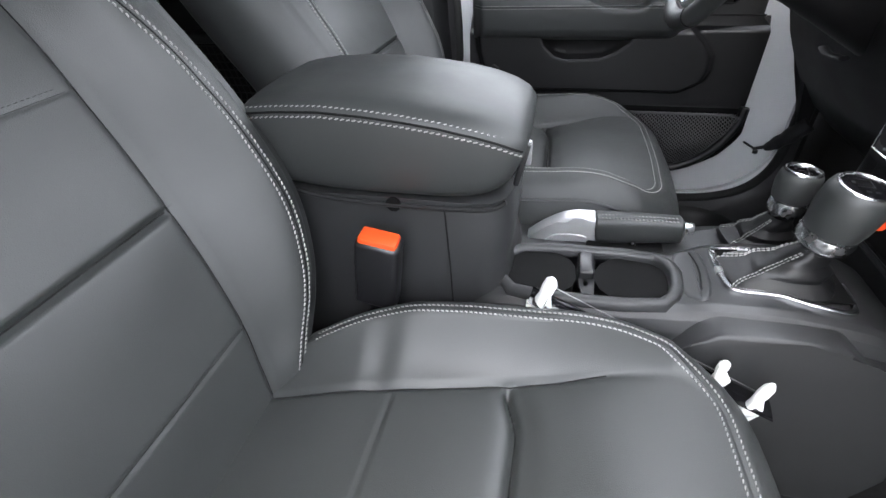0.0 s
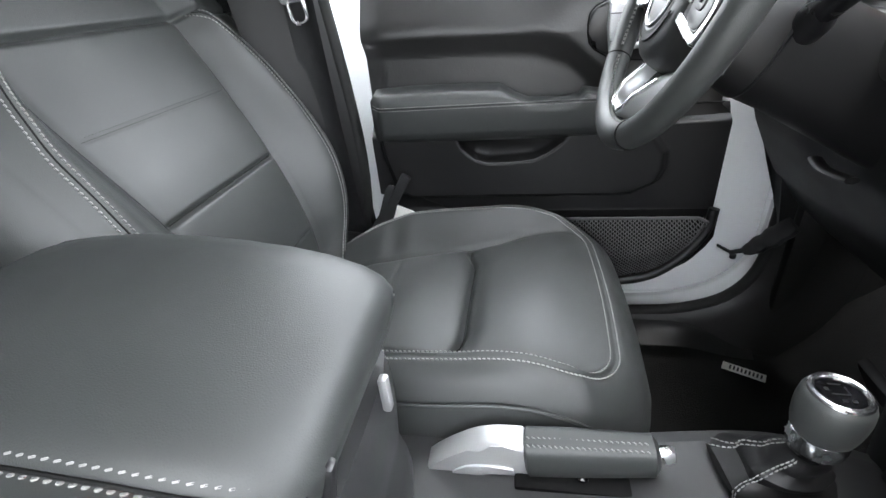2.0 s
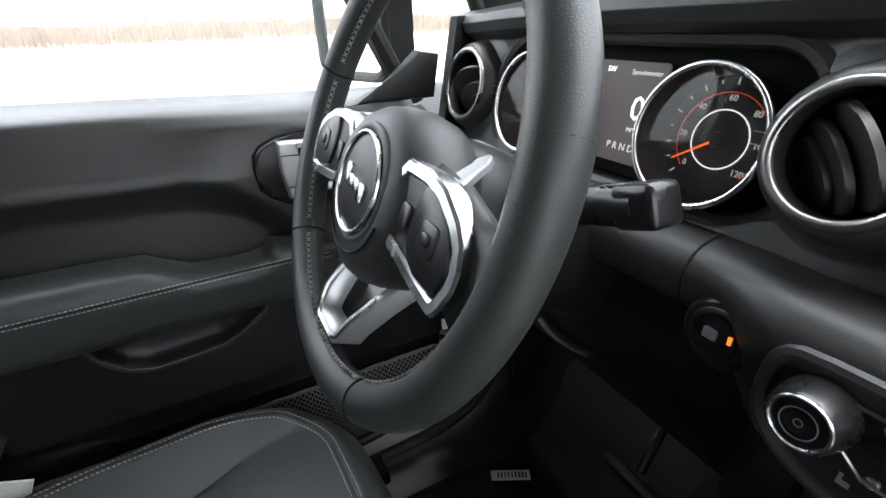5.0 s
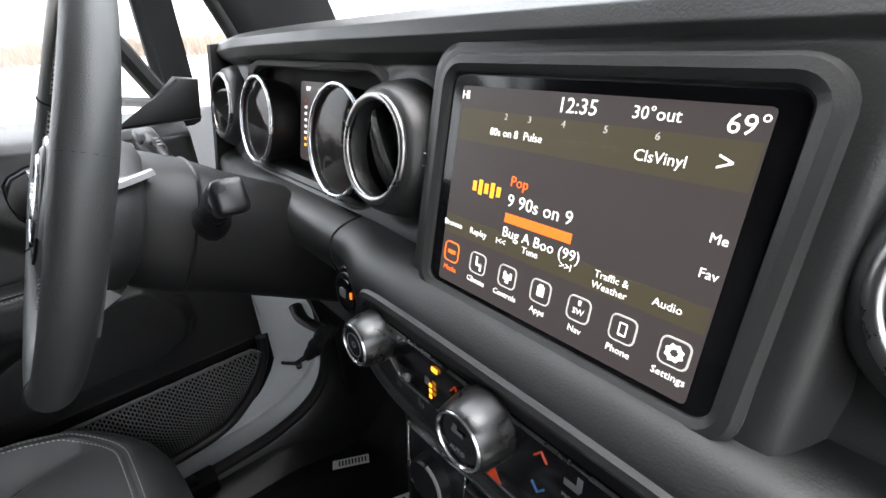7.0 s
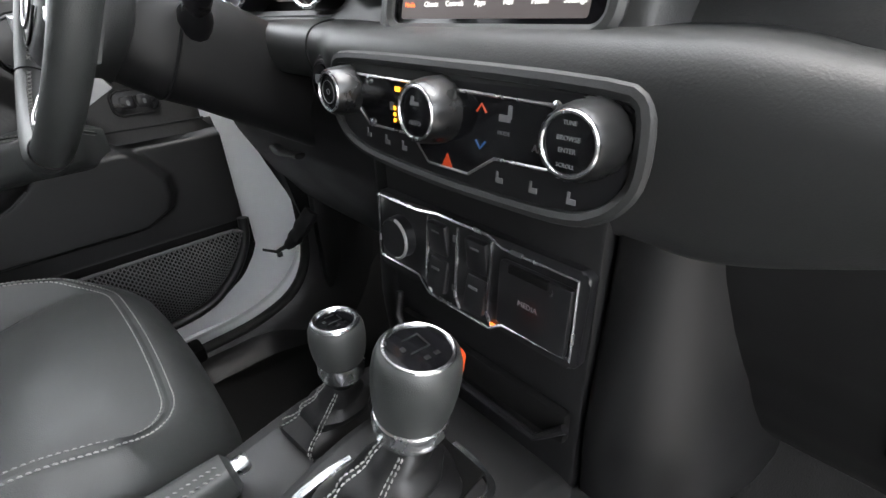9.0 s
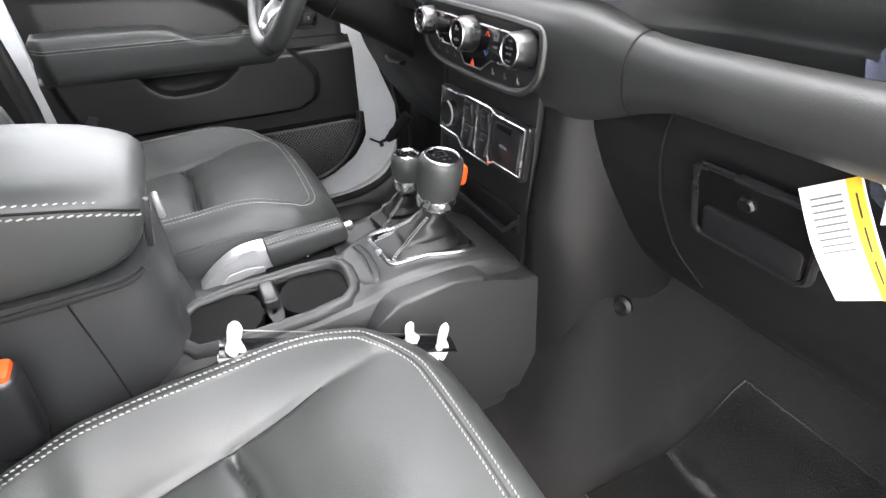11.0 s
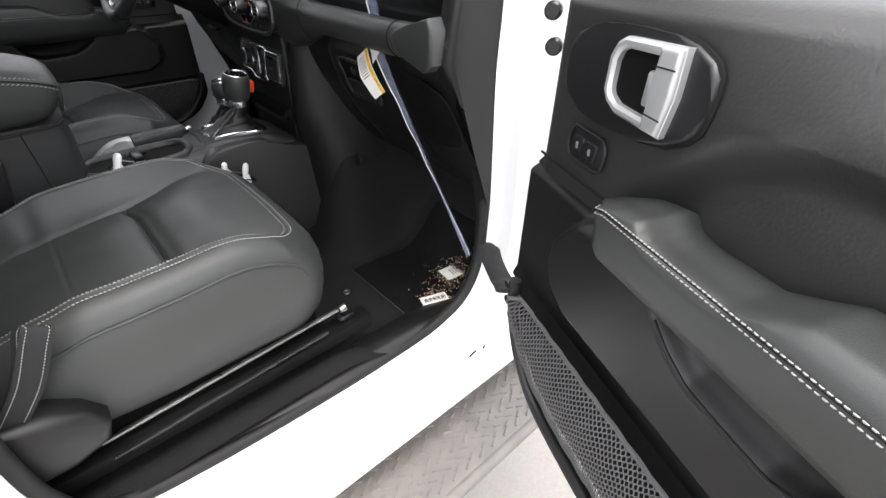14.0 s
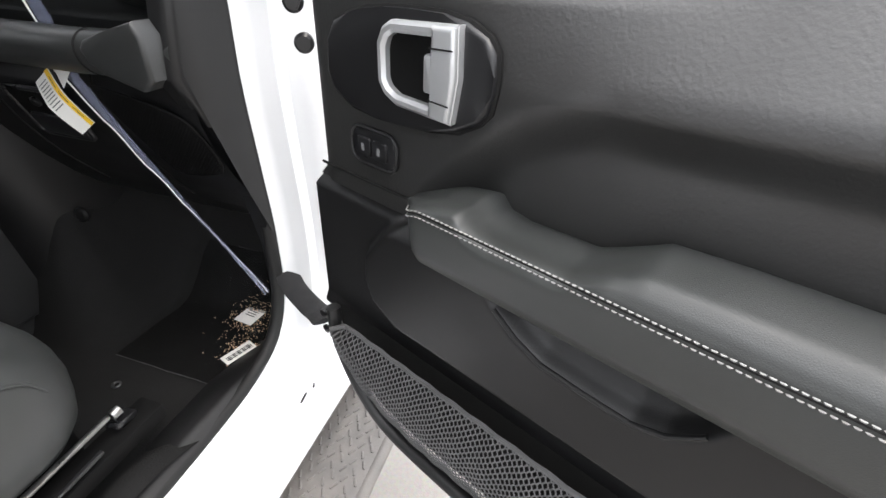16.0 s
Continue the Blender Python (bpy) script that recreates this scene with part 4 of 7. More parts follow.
# the cup tray: one eight-sided opening with a broad rounded rim, and a bridge between its two wells
TRAY = [(0.398, -0.064), (0.402, -0.030), (0.424, -0.010), (0.580, -0.010), (0.600, -0.030), (0.597, -0.074), (0.576, -0.096), (0.420, -0.096)]


def in_tray(x, y):
    c = False
    for i in range(len(TRAY)):
        (x1, y1), (x2, y2) = TRAY[i], TRAY[i - 1]
        if (y1 > y) != (y2 > y) and x < (x2 - x1) * (y - y1) / (y2 - y1) + x1:
            c = not c
    return c


bm = grid(deck_section, 240, 200)
bmesh.ops.delete(bm, geom=[f for f in bm.faces if f.calc_center_median().z > 0.955 and in_tray(f.calc_center_median().x, f.calc_center_median().y)], context='FACES')
part("deck", bm, CONSOLE, console, "black grained console deck", sharp=60)
# raised flank panel on the passenger's side
flank = [(0.430, 0.958), (0.532, 0.964), (0.540, 0.961), (0.552, 0.943), (0.594, 0.939), (0.612, 0.960), (0.632, 0.978), (0.642, 0.982), (0.717, 0.983), (0.752, 0.981), (0.762, 0.976), (0.784, 0.957), (0.815, 0.950), (0.880, 0.938), (0.925, 0.900), (0.930, 0.700), (0.430, 0.700)]
part("flank_panel", prism(flank, 0.030, frame_of((0, -0.112, 0), (1, 0, 0), (0, 0, 1)), 0.006, 3), CONSOLE, console, "black side panel with a stepped top edge")

# cup holder tray
rows = [(-0.016, -0.004), (-0.0145, 0.0035), (-0.011, 0.0065), (-0.006, 0.0072), (-0.002, 0.0058), (0.000, 0.0020), (0.001, -0.006)]
soft_tray = soft_outline(TRAY, 1)
tray = part("cup_tray", loft([[(x, y, deck_z(x) + dz) for x, y in inset(soft_tray, d)] for d, dz in rows], cap=False), CONSOLE, console, "raised rim of the cup holder", sharp=70)
for cx, sg in ((0.4445, 1), (0.5565, -1)):
    cup = soft_outline([(cx - 0.045, -0.070), (cx - 0.042, -0.032), (cx - 0.020, -0.011), (cx + 0.020, -0.011), (cx + 0.042, -0.030), (cx + 0.043, -0.072), (cx + 0.022, -0.095), (cx - 0.022, -0.095)], 1)
    mid = (cx, -0.053)
    shrink = lambda k: [(mid[0] + (x - mid[0]) * k, mid[1] + (y - mid[1]) * k) for x, y in cup]
    # the wells' inner shade comes from this near-black colour
    part("cup_well", loft([[(x, y, z) for x, y in shrink(k)] for k, z in ((1.02, 0.972), (0.99, 0.964), (0.94, 0.91), (0.90, 0.875), (0.84, 0.868), (0.3, 0.867))]), DARK, tray, "deep cup well, its shade put into the dark colour")
    part("cup_floor", lathe([(0, 0.003), (0.024, 0.003), (0.027, 0.0)], Matrix.Translation((cx, -0.053, 0.868)), 28), HARD, tray, "rubber disc in the well")
    part("cup_finger", lathe([(0, 0.014), (0.006, 0.011), (0.0085, 0.0), (0.006, -0.012), (0, -0.015)], frame_of((cx + sg * 0.037, -0.036, 0.948), (0, 1, 0), (0, 0, 1)), 16), SATIN, tray, "spring finger")
bridge = [(0.487, -0.012), (0.515, -0.012), (0.509, -0.034), (0.507, -0.070), (0.513, -0.094), (0.491, -0.094), (0.497, -0.070), (0.494, -0.034)]
part("bridge", prism(bridge, 0.060, Matrix.Translation((0, 0, 0.908)), 0.004, 3), HARD, tray, "bridge between the wells")
part("divider", box(0.501, -0.032, 0.964, 0.020, 0.046, 0.030, 0.004, 3), SATIN, tray, "black cup divider clip")
part("divider_lip", box(0.5005, -0.064, 0.962, 0.012, 0.016, 0.012, 0.003), SATIN, tray)
pad = soft_outline([(0.612, -0.078), (0.608, -0.020), (0.616, 0.006), (0.638, 0.008), (0.643, -0.028), (0.640, -0.068), (0.632, -0.088)], 1)
part("front_pad", loft([[(x, y, deck_z(x) + dz) for x, y in inset(pad, d)] for d, dz in ((-0.004, -0.001), (-0.002, 0.0012), (0.002, 0.0020), (0.008, 0.0022))]), CONSOLE, console, "smooth pad before the cup holder", sharp=70)
part("pad_groove", tube(smooth_path([(x, y, deck_z(x) + 0.0022) for x, y in ((0.629, 0.002), (0.634, -0.030), (0.630, -0.070))], 16), 0.0012, 6), GROOVE, console)

# hand brake
brake = thing("hand_brake", (0.45, 0.098, 0.93), "silver hand brake lever with a stitched black leather grip", "hand brake")
side = soft_outline([(0.398, 0.880), (0.404, 0.912), (0.436, 0.944), (0.468, 0.965), (0.490, 0.971), (0.524, 0.971), (0.526, 0.935), (0.516, 0.893), (0.470, 0.880)], 1)
part("arm", prism(side, 0.026, frame_of((0, 0.111, 0), (1, 0, 0), (0, 0, 1)), 0.006, 3), SILVER, brake, "silver painted lever arm")
web = soft_outline([(0.432, 0.912), (0.455, 0.937), (0.476, 0.942), (0.508, 0.940), (0.508, 0.930), (0.478, 0.930), (0.458, 0.922), (0.442, 0.904)], 1)
part("arm_rib", prism(web, 0.004, frame_of((0, 0.0865, 0), (1, 0, 0), (0, 0, 1)), 0.0015), SILVER, brake, "raised rib on the arm")
part("grip", loft([rrect_ring(x, 0.098, z, w, h, 3.6, 32, lambda y, q: -0.10 * q) for x, z, w, h in [(0.519, 0.950, 0.014, 0.018), (0.522, 0.950, 0.018, 0.0235), (0.56, 0.953, 0.018, 0.0230), (0.622, 0.957, 0.0165, 0.0195), (0.640, 0.958, 0.0155, 0.0185), (0.645, 0.958, 0.010, 0.012)]]), LEATHER, brake, "black leather grip")
for dy in (-0.0045, 0.0045):
    part("stitching", stitches([(0.522 + 0.114 * k / 24, 0.091 + dy, 0.9735 + 0.0035 * k / 24) for k in range(25)], (0, -0.2, 1), slant=0.7, length=0.0045, pitch=0.0052), THREAD, brake, "row of pale thread")
part("button", lathe([(0.0080, -0.002), (0.0085, 0.010), (0.007, 0.014), (0, 0.0145)], frame_of((0.643, 0.097, 0.962), (0, -1, 0), (0, 0, 1)) @ pose(0, 0, 0, 180, 0, 0), 24), CHROME, brake, "chrome release button")
# solid dark block in place of the shaded slot
part("boot_slot_shade", box(0.565, 0.096, 0.926, 0.112, 0.052, 0.012, 0.003), DARK, brake, "dark block for the shaded slot under the lever")
part("slot_button", lathe([(0.006, 0), (0.006, 0.003), (0.004, 0.005), (0, 0.005)], Matrix.Translation((0.575, 0.086, 0.932)), 16), SATIN, brake)


# gear selector and transfer lever
def lever(name, base, top, knob_r, knob_h, collar_r, boot_rx, boot_ry, label, tilt):
    e = thing(name, base, label, "gear lever")
    up = (Vector(top) - Vector(base)).normalized()
    axis = Vector(tilt).normalized()
    right = Vector((0, -1, 0))
    # knob frame: z along the knob's axis
    z = axis
    x = (right - z * right.dot(z)).normalized()
    y = z.cross(x)
    m = Matrix((x, y, z)).transposed().to_4x4()
    m.translation = Vector(top)
    h = knob_h
    prof = [(0, -h), (knob_r * 0.80, -h), (knob_r * 0.88, -h * 0.97), (knob_r * 0.95, -h * 0.80), (knob_r, -h * 0.55), (knob_r * 1.01, -h * 0.35), (knob_r * 0.98, -h * 0.15), (knob_r * 0.91, -h * 0.04), (knob_r * 0.83, 0.0), (knob_r * 0.72, 0.001)]
    kn = part("knob", lathe(prof, m, 48), LEATHER, e, "black leather-wrapped knob")
    part("top_ring", ring(knob_r * 0.76, 0.0018 if knob_r > 0.026 else 0.0028, m @ Matrix.Translation((0, 0, 0.0002)), 48, 8), CHROME, kn, "chrome ring")
    part("top_disc", lathe([(knob_r * 0.72, 0.0), (knob_r * 0.5, 0.0008), (0, 0.0012)], m, 40), GLOSS, kn, "glossy top with the shift pattern")
    k = knob_r
    marks = join(box(-k * 0.32, 0.0, 0.0016, k * 0.035, k * 0.44, 0.0006, 0), box(-k * 0.10, k * 0.2, 0.0016, k * 0.42, k * 0.035, 0.0006, 0), box(k * 0.10, -k * 0.05, 0.0016, k * 0.035, k * 0.5, 0.0006, 0), box(k * 0.36, k * 0.18, 0.0016, k * 0.10, k * 0.13, 0.0006, 0), box(k * 0.36, -k * 0.08, 0.0016, k * 0.10, k * 0.13, 0.0006, 0), box(-k * 0.10, -k * 0.36, 0.0016, k * 0.13, k * 0.10, 0.0006, 0))
    part("shift_marks", moved(marks, m), SMOKE, kn)
    part("collar", lathe([(collar_r * 0.9, -h + 0.001), (collar_r * 1.03, -h - 0.001), (collar_r * 1.07, -h - 0.008), (collar_r * 1.02, -h - 0.016), (collar_r * 0.80, -h - 0.020), (collar_r * 0.7, -h - 0.026), (0, -h - 0.026)], m, 64, 0.0004, 1), CHROME, e, "ribbed chrome collar")
    cb = Vector(top) - z * (h + 0.024)
    b = Vector(base)
    rings = []
    for i in range(13):
        t = i / 12
        c = b.lerp(cb, t ** 0.9)
        rx = boot_rx * (1 - t) ** 1.25 + 0.0155 * t + 0.004 * math.sin(t * 19) * (1 - t)
        ry = boot_ry * (1 - t) ** 1.25 + 0.0155 * t + 0.004 * math.sin(t * 17 + 1) * (1 - t)
        rings.append([(c.x + rx * math.copysign(abs(math.cos(a)) ** (0.55 + 0.45 * t), math.cos(a)) * (1 + 0.05 * math.sin(5 * a + 6 * t)),
                       c.y + ry * math.copysign(abs(math.sin(a)) ** (0.55 + 0.45 * t), math.sin(a)) * (1 + 0.05 * math.sin(4 * a + 4 * t)), c.z) for a in [2 * math.pi * j / 44 for j in range(44)]])
    boot = part("boot", loft(rings, cap=False), HARD, e, "creased black leather boot")
    for a0 in (2.55, 3.75):
        for off in (-0.10, 0.10):
            path = [Vector(rings[i][round((a0 + off) / (2 * math.pi) * 44) % 44]) for i in range(12)]
            part("stitching", stitches(smooth_path(path, 40), lambda c, b=b: (c - Vector((b.x, b.y, c.z - 0.01))), pitch=0.0048, lift=0.001), THREAD, boot)
    return e, m


selector, selm = lever("gear_selector", (0.716, -0.030, 0.984), (0.755, -0.038, 1.112), 0.0315, 0.058, 0.027, 0.058, 0.040, "black leather automatic gear selector with a chrome collar and leather boot", (0.10, -0.12, 0.98))
part("release_button", moved(box(0.0, 0.0, 0.0, 0.020, 0.020, 0.030, 0.006), selm @ Matrix.Translation((0.002, 0.030, -0.030))), ORANGE, selector, "orange-red release button")
plate = smooth_path([(0.716, 0.016, 0.988), (0.690, 0.017, 0.989), (0.664, 0.014, 0.989), (0.655, 0.004, 0.989), (0.656, -0.030, 0.989), (0.659, -0.060, 0.988), (0.672, -0.068, 0.988), (0.710, -0.070, 0.989), (0.735, -0.078, 0.988), (0.765, -0.084, 0.986), (0.783, -0.078, 0.983), (0.789, -0.055, 0.982), (0.789, -0.030, 0.982)], 60)
part("plate_trim", bar(plate, (0, 0, 1), 0.0075, 0.006), CHROME, selector, "bright trim round the boot")
part("boot_plate", prism([(0.662, 0.010), (0.662, -0.062), (0.735, -0.074), (0.785, -0.070), (0.785, 0.006), (0.716, 0.014)][::-1], 0.002, Matrix.Translation((0, 0, 0.984)), 0), DARK, selector)
transfer, _ = lever("transfer_lever", (0.742, 0.098, 0.950), (0.755, 0.081, 1.070), 0.0250, 0.040, 0.020, 0.046, 0.036, "smaller black transfer lever with a silver top and leather boot", (0.05, 0.02, 1.0))

# seat belt buckle beside the console
for s, nm in ((-1, "passenger"), (1, "driver")):
    if s > 0:
        continue
    bk = thing("belt_buckle", (0.27, -0.135, 0.93), "black seat belt buckle with an orange-red press button on its stalk", "belt buckle")
    m = pose(0.258, -0.142, 1.016, 6, 10, 0)
    part("buckle_body", moved(box(0, 0, 0, 0.052, 0.030, 0.104, 0.007, 3), m), SATIN, bk)
    part("press_button", moved(box(0.0, 0, 0.051, 0.045, 0.024, 0.012, 0.004), m), ORANGE, bk, "orange-red press button")
    part("stalk", tube([(0.245, -0.140, 0.86), (0.250, -0.141, 0.93), (0.254, -0.142, 0.98)], 0.013, 8, flat=0.3), SATIN, bk)

# white clips on a black strip, tucked beside the passenger seat
strip = thing("clip_strip", (0.57, -0.14, 0.95), "black plastic strip with white nylon clips tucked beside the console", "clip strip")
part("strip", tube([(0.435, -0.128, 0.995), (0.57, -0.148, 0.950), (0.70, -0.168, 0.905)], 0.015, 8, flat=0.10), GLOSS, strip)
part("wire", tube([(0.455, -0.119, 1.005), (0.57, -0.138, 0.962), (0.69, -0.158, 0.918)], 0.0007, 6), STEEL, strip)


def clip(top, foot, r):
    """A white push clip: a blunt double-lobed head on a forked stem."""
    a, b = Vector(top), Vector(foot)
    d = (a - b).normalized()
    L = (a - b).length
    side = d.cross(Vector((0, -1, 0.2))).normalized()
    shape = join(tube([b, b + d * L * 0.25, b + d * L * 0.5, b + d * L * 0.72, b + d * L * 0.9, a], [r * 0.55, r * 0.95, r * 0.78, r * 1.0, r * 0.95, r * 0.45], 12, flat=0.62),
                 tube([b + side * r * 0.9, b + d * L * 0.3 + side * r * 1.1, b + d * L * 0.55 + side * r * 0.5], [r * 0.3, r * 0.5, r * 0.3], 8),
                 box(*(b + d * L * 0.2 - side * r * 0.2), r * 2.2, r * 1.0, r * 0.7, r * 0.2))
    return part("clip", shape, WHITEPLASTIC, strip, "white nylon clip")


clip((0.459, -0.128, 1.022), (0.440, -0.138, 0.978), 0.0100)
clip((0.644, -0.156, 0.958), (0.640, -0.158, 0.922), 0.0090)
clip((0.686, -0.172, 0.950), (0.672, -0.170, 0.890), 0.0100)
part("clip_foot", box(0.655, -0.166, 0.912, 0.030, 0.016, 0.007, 0.002, rot=(0, 25, -10)), WHITEPLASTIC, strip)

# ---- dashboard ----
dash = thing("dashboard", (0.9, 0, 1.0), "black dashboard with stitched upper face, round vents and centre controls", "dashboard")

def face(x, y, z, tilt=0.0):
    """A pose on a panel that faces the rear; tilt: degrees it looks upwards."""
    a = radians(tilt)
    return frame_of((x, y, z), (0, -1, 0), (math.sin(a), 0, math.cos(a)))


def dash_profile(y):
    """The upper dash from the windscreen to the foot of its face, as (x, z)."""
    a = abs(y)
    crown = 0.020 * bump(y, 0.30) - 0.012 * step(0.45, 0.66, a)
    hood = 0.016 * bump(y - 0.36, 0.24)
    z = 1.456 + crown * 0.3 + hood * 0.25
    return [(1.20, z - 0.010), (1.05, z + 0.002), (0.94, z + 0.002), (0.905, z), (0.893, z - 0.006), (0.888, z - 0.015), (0.893, z - 0.026), (0.911, z - 0.036),
            (0.915, z - 0.062), (0.908, 1.36), (0.892, 1.325), (0.880, 1.300), (0.876, 1.285), (0.890, 1.26)]


def dash_surface(u, v):
    y = 0.655 - 1.31 * u
    p = dash_profile(y)
    s = v * (len(p) - 1)
    k = min(int(s), len(p) - 2)
    f = s - k
    x = p[k][0] * (1 - f) + p[k + 1][0] * f
    z = p[k][1] * (1 - f) + p[k + 1][1] * f
    x += 0.02 * step(0.5, 0.66, abs(y)) + 0.030 * step(0.20, 0.30, -y) * step(1.325, 1.285, z)
    # open hollows for the round vents and the gauges; a raised lip round each vent
    if v > 0.45:
        for vy, vz, r in ((0.162, 1.372, 0.0375), (-0.158, 1.372, 0.0385), (0.590, 1.368, 0.040), (-0.590, 1.368, 0.040)):
            q = math.hypot(y - vy, z - vz) / r
            x += 0.075 * step(1.20, 1.06, q) - 0.010 * step(1.75, 1.25, q) * step(0.45, 0.60, v)
        q = max(0.0, abs(y - 0.362) - 0.115) ** 2 + max(0.0, abs(z - 1.366) - 0.008) ** 2
        x += 0.075 * step(0.056, 0.050, math.sqrt(q))
    return (x, y, z)


part("upper_dash", grid(dash_surface, 260, 150), SOFT, dash, "soft black upper dash", sharp=60)


# padded bar that runs across below the vents and screen
# its section, from the foot of the upper face round to the underside, at the middle, the passenger's and the driver's side
BAR_MID = [(0.905, 1.298), (0.870, 1.299), (0.848, 1.297), (0.835, 1.289), (0.829, 1.276), (0.830, 1.256), (0.838, 1.228), (0.846, 1.206), (0.853, 1.190), (0.864, 1.180), (0.900, 1.176)]
BAR_PAS = [(0.884, 1.250), (0.882, 1.266), (0.875, 1.277), (0.862, 1.281), (0.849, 1.278), (0.839, 1.269), (0.836, 1.256), (0.840, 1.241), (0.851, 1.229), (0.864, 1.223), (0.880, 1.226)]
BAR_DRI = [(0.925, 1.303), (0.885, 1.301), (0.862, 1.298), (0.850, 1.292), (0.845, 1.283), (0.844, 1.273), (0.846, 1.262), (0.851, 1.252), (0.862, 1.246), (0.878, 1.243), (0.910, 1.243)]


def bar_surface(u, v):
    y = 0.655 - 1.31 * u
    p, d = step(0.145, 0.300, -y), step(0.150, 0.205, y)
    s = v * (len(BAR_MID) - 1)
    k = min(int(s), len(BAR_MID) - 2)
    f = s - k
    row = []
    for i in (max(k - 1, 0), k, k + 1, min(k + 2, len(BAR_MID) - 1)):
        row.append(Vector([BAR_MID[i][j] * (1 - p - d) + BAR_PAS[i][j] * p + BAR_DRI[i][j] * d for j in (0, 1)]))
    a, b, c, e = row
    q = 0.5 * ((2 * b) + (c - a) * f + (2 * a - 5 * b + 4 * c - e) * f * f + (3 * b - a - 3 * c + e) * f ** 3)
    x = q.x + 0.030 * step(0.50, 0.66, abs(y)) + 0.0006 * noise.noise(Vector((y * 9, v * 3, 2)))
    return (x, y, q.y)


part("dash_bar", grid(bar_surface, 220, 70), SOFT, dash, "padded bar across the dash", sharp=60)
for y0, y1 in ((-0.2385, -0.2415), (0.2215, 0.2185)):
    part("bar_joint", tube([Vector(bar_surface((0.655 - y0) / 1.31, 0.12 + 0.75 * k / 24)) + Vector((-0.0002, 0, 0.0002)) for k in range(25)], 0.0011, 6), GROOVE, dash)

part("bar_joint", tube([Vector(bar_surface((0.655 + 0.536) / 1.31, 0.10 + 0.80 * k / 24)) + Vector((-0.0004, 0, 0.0002)) for k in range(25)], 0.0013, 6), GROOVE, dash)
part("bar_end", prism(soft_outline([(0.540, 1.268), (0.556, 1.236), (0.648, 1.212), (0.648, 1.302), (0.600, 1.286)], 1), 0.030, frame_of((0.868, 0, 0), (0, -1, 0), (0, 0, 1)), 0.006, 3), SOFT, dash, "sloping end panel of the bar")
# lower dash: glovebox side, knee panel side
PANEL = [(0.925, 1.290), (0.906, 1.250), (0.890, 1.215), (0.884, 1.192), (0.889, 1.165), (0.905, 1.120), (0.928, 1.075), (0.958, 1.025), (0.995, 0.975), (1.035, 0.935), (1.09, 0.90)]


def panel_x(z):
    return lerp_table([(b, a) for a, b in PANEL[::-1]], z)


def lower_surface(y0, y1):
    rows = PANEL

    def f(u, v):
        y = y0 + (y1 - y0) * u
        s = v * (len(rows) - 1)
        k = min(int(s), len(rows) - 2)
        t = s - k
        x = rows[k][0] * (1 - t) + rows[k + 1][0] * t
        z = rows[k][1] * (1 - t) + rows[k + 1][1] * t
        return (x, y, z)
    return grid(f, 20, 54)


def cheek(s, z):
    """A level cut through the rounded side of the centre stack."""
    low = (1.18 - z)
    x = 0.846 + 0.010 * step(0.20, 0.0, low) + 0.10 * max(0.0, low - 0.16)
    pts = [(x + 0.012, 0.108), (x, 0.116), (x, 0.136), (x + 0.006, 0.150), (x + 0.024, 0.162 + low * 0.03), (x + 0.050, 0.174 + low * 0.04), (x + 0.085, 0.184 + low * 0.05), (1.06, 0.200 + low * 0.06), (1.06, 0.10)]
    return [(a, s * b + (0.004 if s > 0 else 0), z) for a, b in pts]


part("glovebox_panel", lower_surface(-0.150, -0.655), HARD, dash, "black glovebox panel")
bm = lower_surface(0.150, 0.655)
part("knee_panel", bm, HARD, dash, "black knee panel below the column")
part("side_column", loft([cheek(-1, 1.20 - 0.44 * k / 20) for k in range(21)], cap=False), HARD, dash, "black cheek of the centre stack", sharp=60)
part("side_column", loft([cheek(1, 1.20 - 0.44 * k / 20) for k in range(21)], cap=False), HARD, dash, sharp=60)
part("stack_face", box(0.864, 0.004, 1.06, 0.03, 0.228, 0.30, 0.004), HARD, dash, "black face of the centre stack")
# the open tray's shade, drawn as a dark block
part("coin_slot_shade", box(0.846, 0.0, 1.012, 0.012, 0.205, 0.034, 0.006), DARK, dash, "dark block for the shade in the open tray slot")
part("tray_lip", tube([(0.846, 0.108, 1.045), (0.838, 0.104, 1.02), (0.834, 0.08, 0.994), (0.834, -0.08, 0.994), (0.838, -0.104, 1.02)], 0.004, 8), SATIN, dash)
# dash ends
for s in (-1, 1):
    end = [(0.86, 1.23), (0.90, 1.448), (1.10, 1.458), (1.16, 1.30), (1.15, 0.98), (1.06, 0.86), (0.985, 0.90), (0.955, 1.05), (0.90, 1.16)]
    m = frame_of((0, s * 0.632, 0), (1, 0, 0), (0, 0, 1)) @ (Matrix() if s < 0 else Matrix.Scale(-1, 4, (0, 0, 1)))
    part("end_cap", prism(end, 0.030, m, 0.014, 3), HARD, dash, "black dash end cap")
    part("kick_panel", box(1.105, s * 0.625, 0.80, 0.21, 0.03, 0.36, 0.012), HARD, dash, "black kick panel")


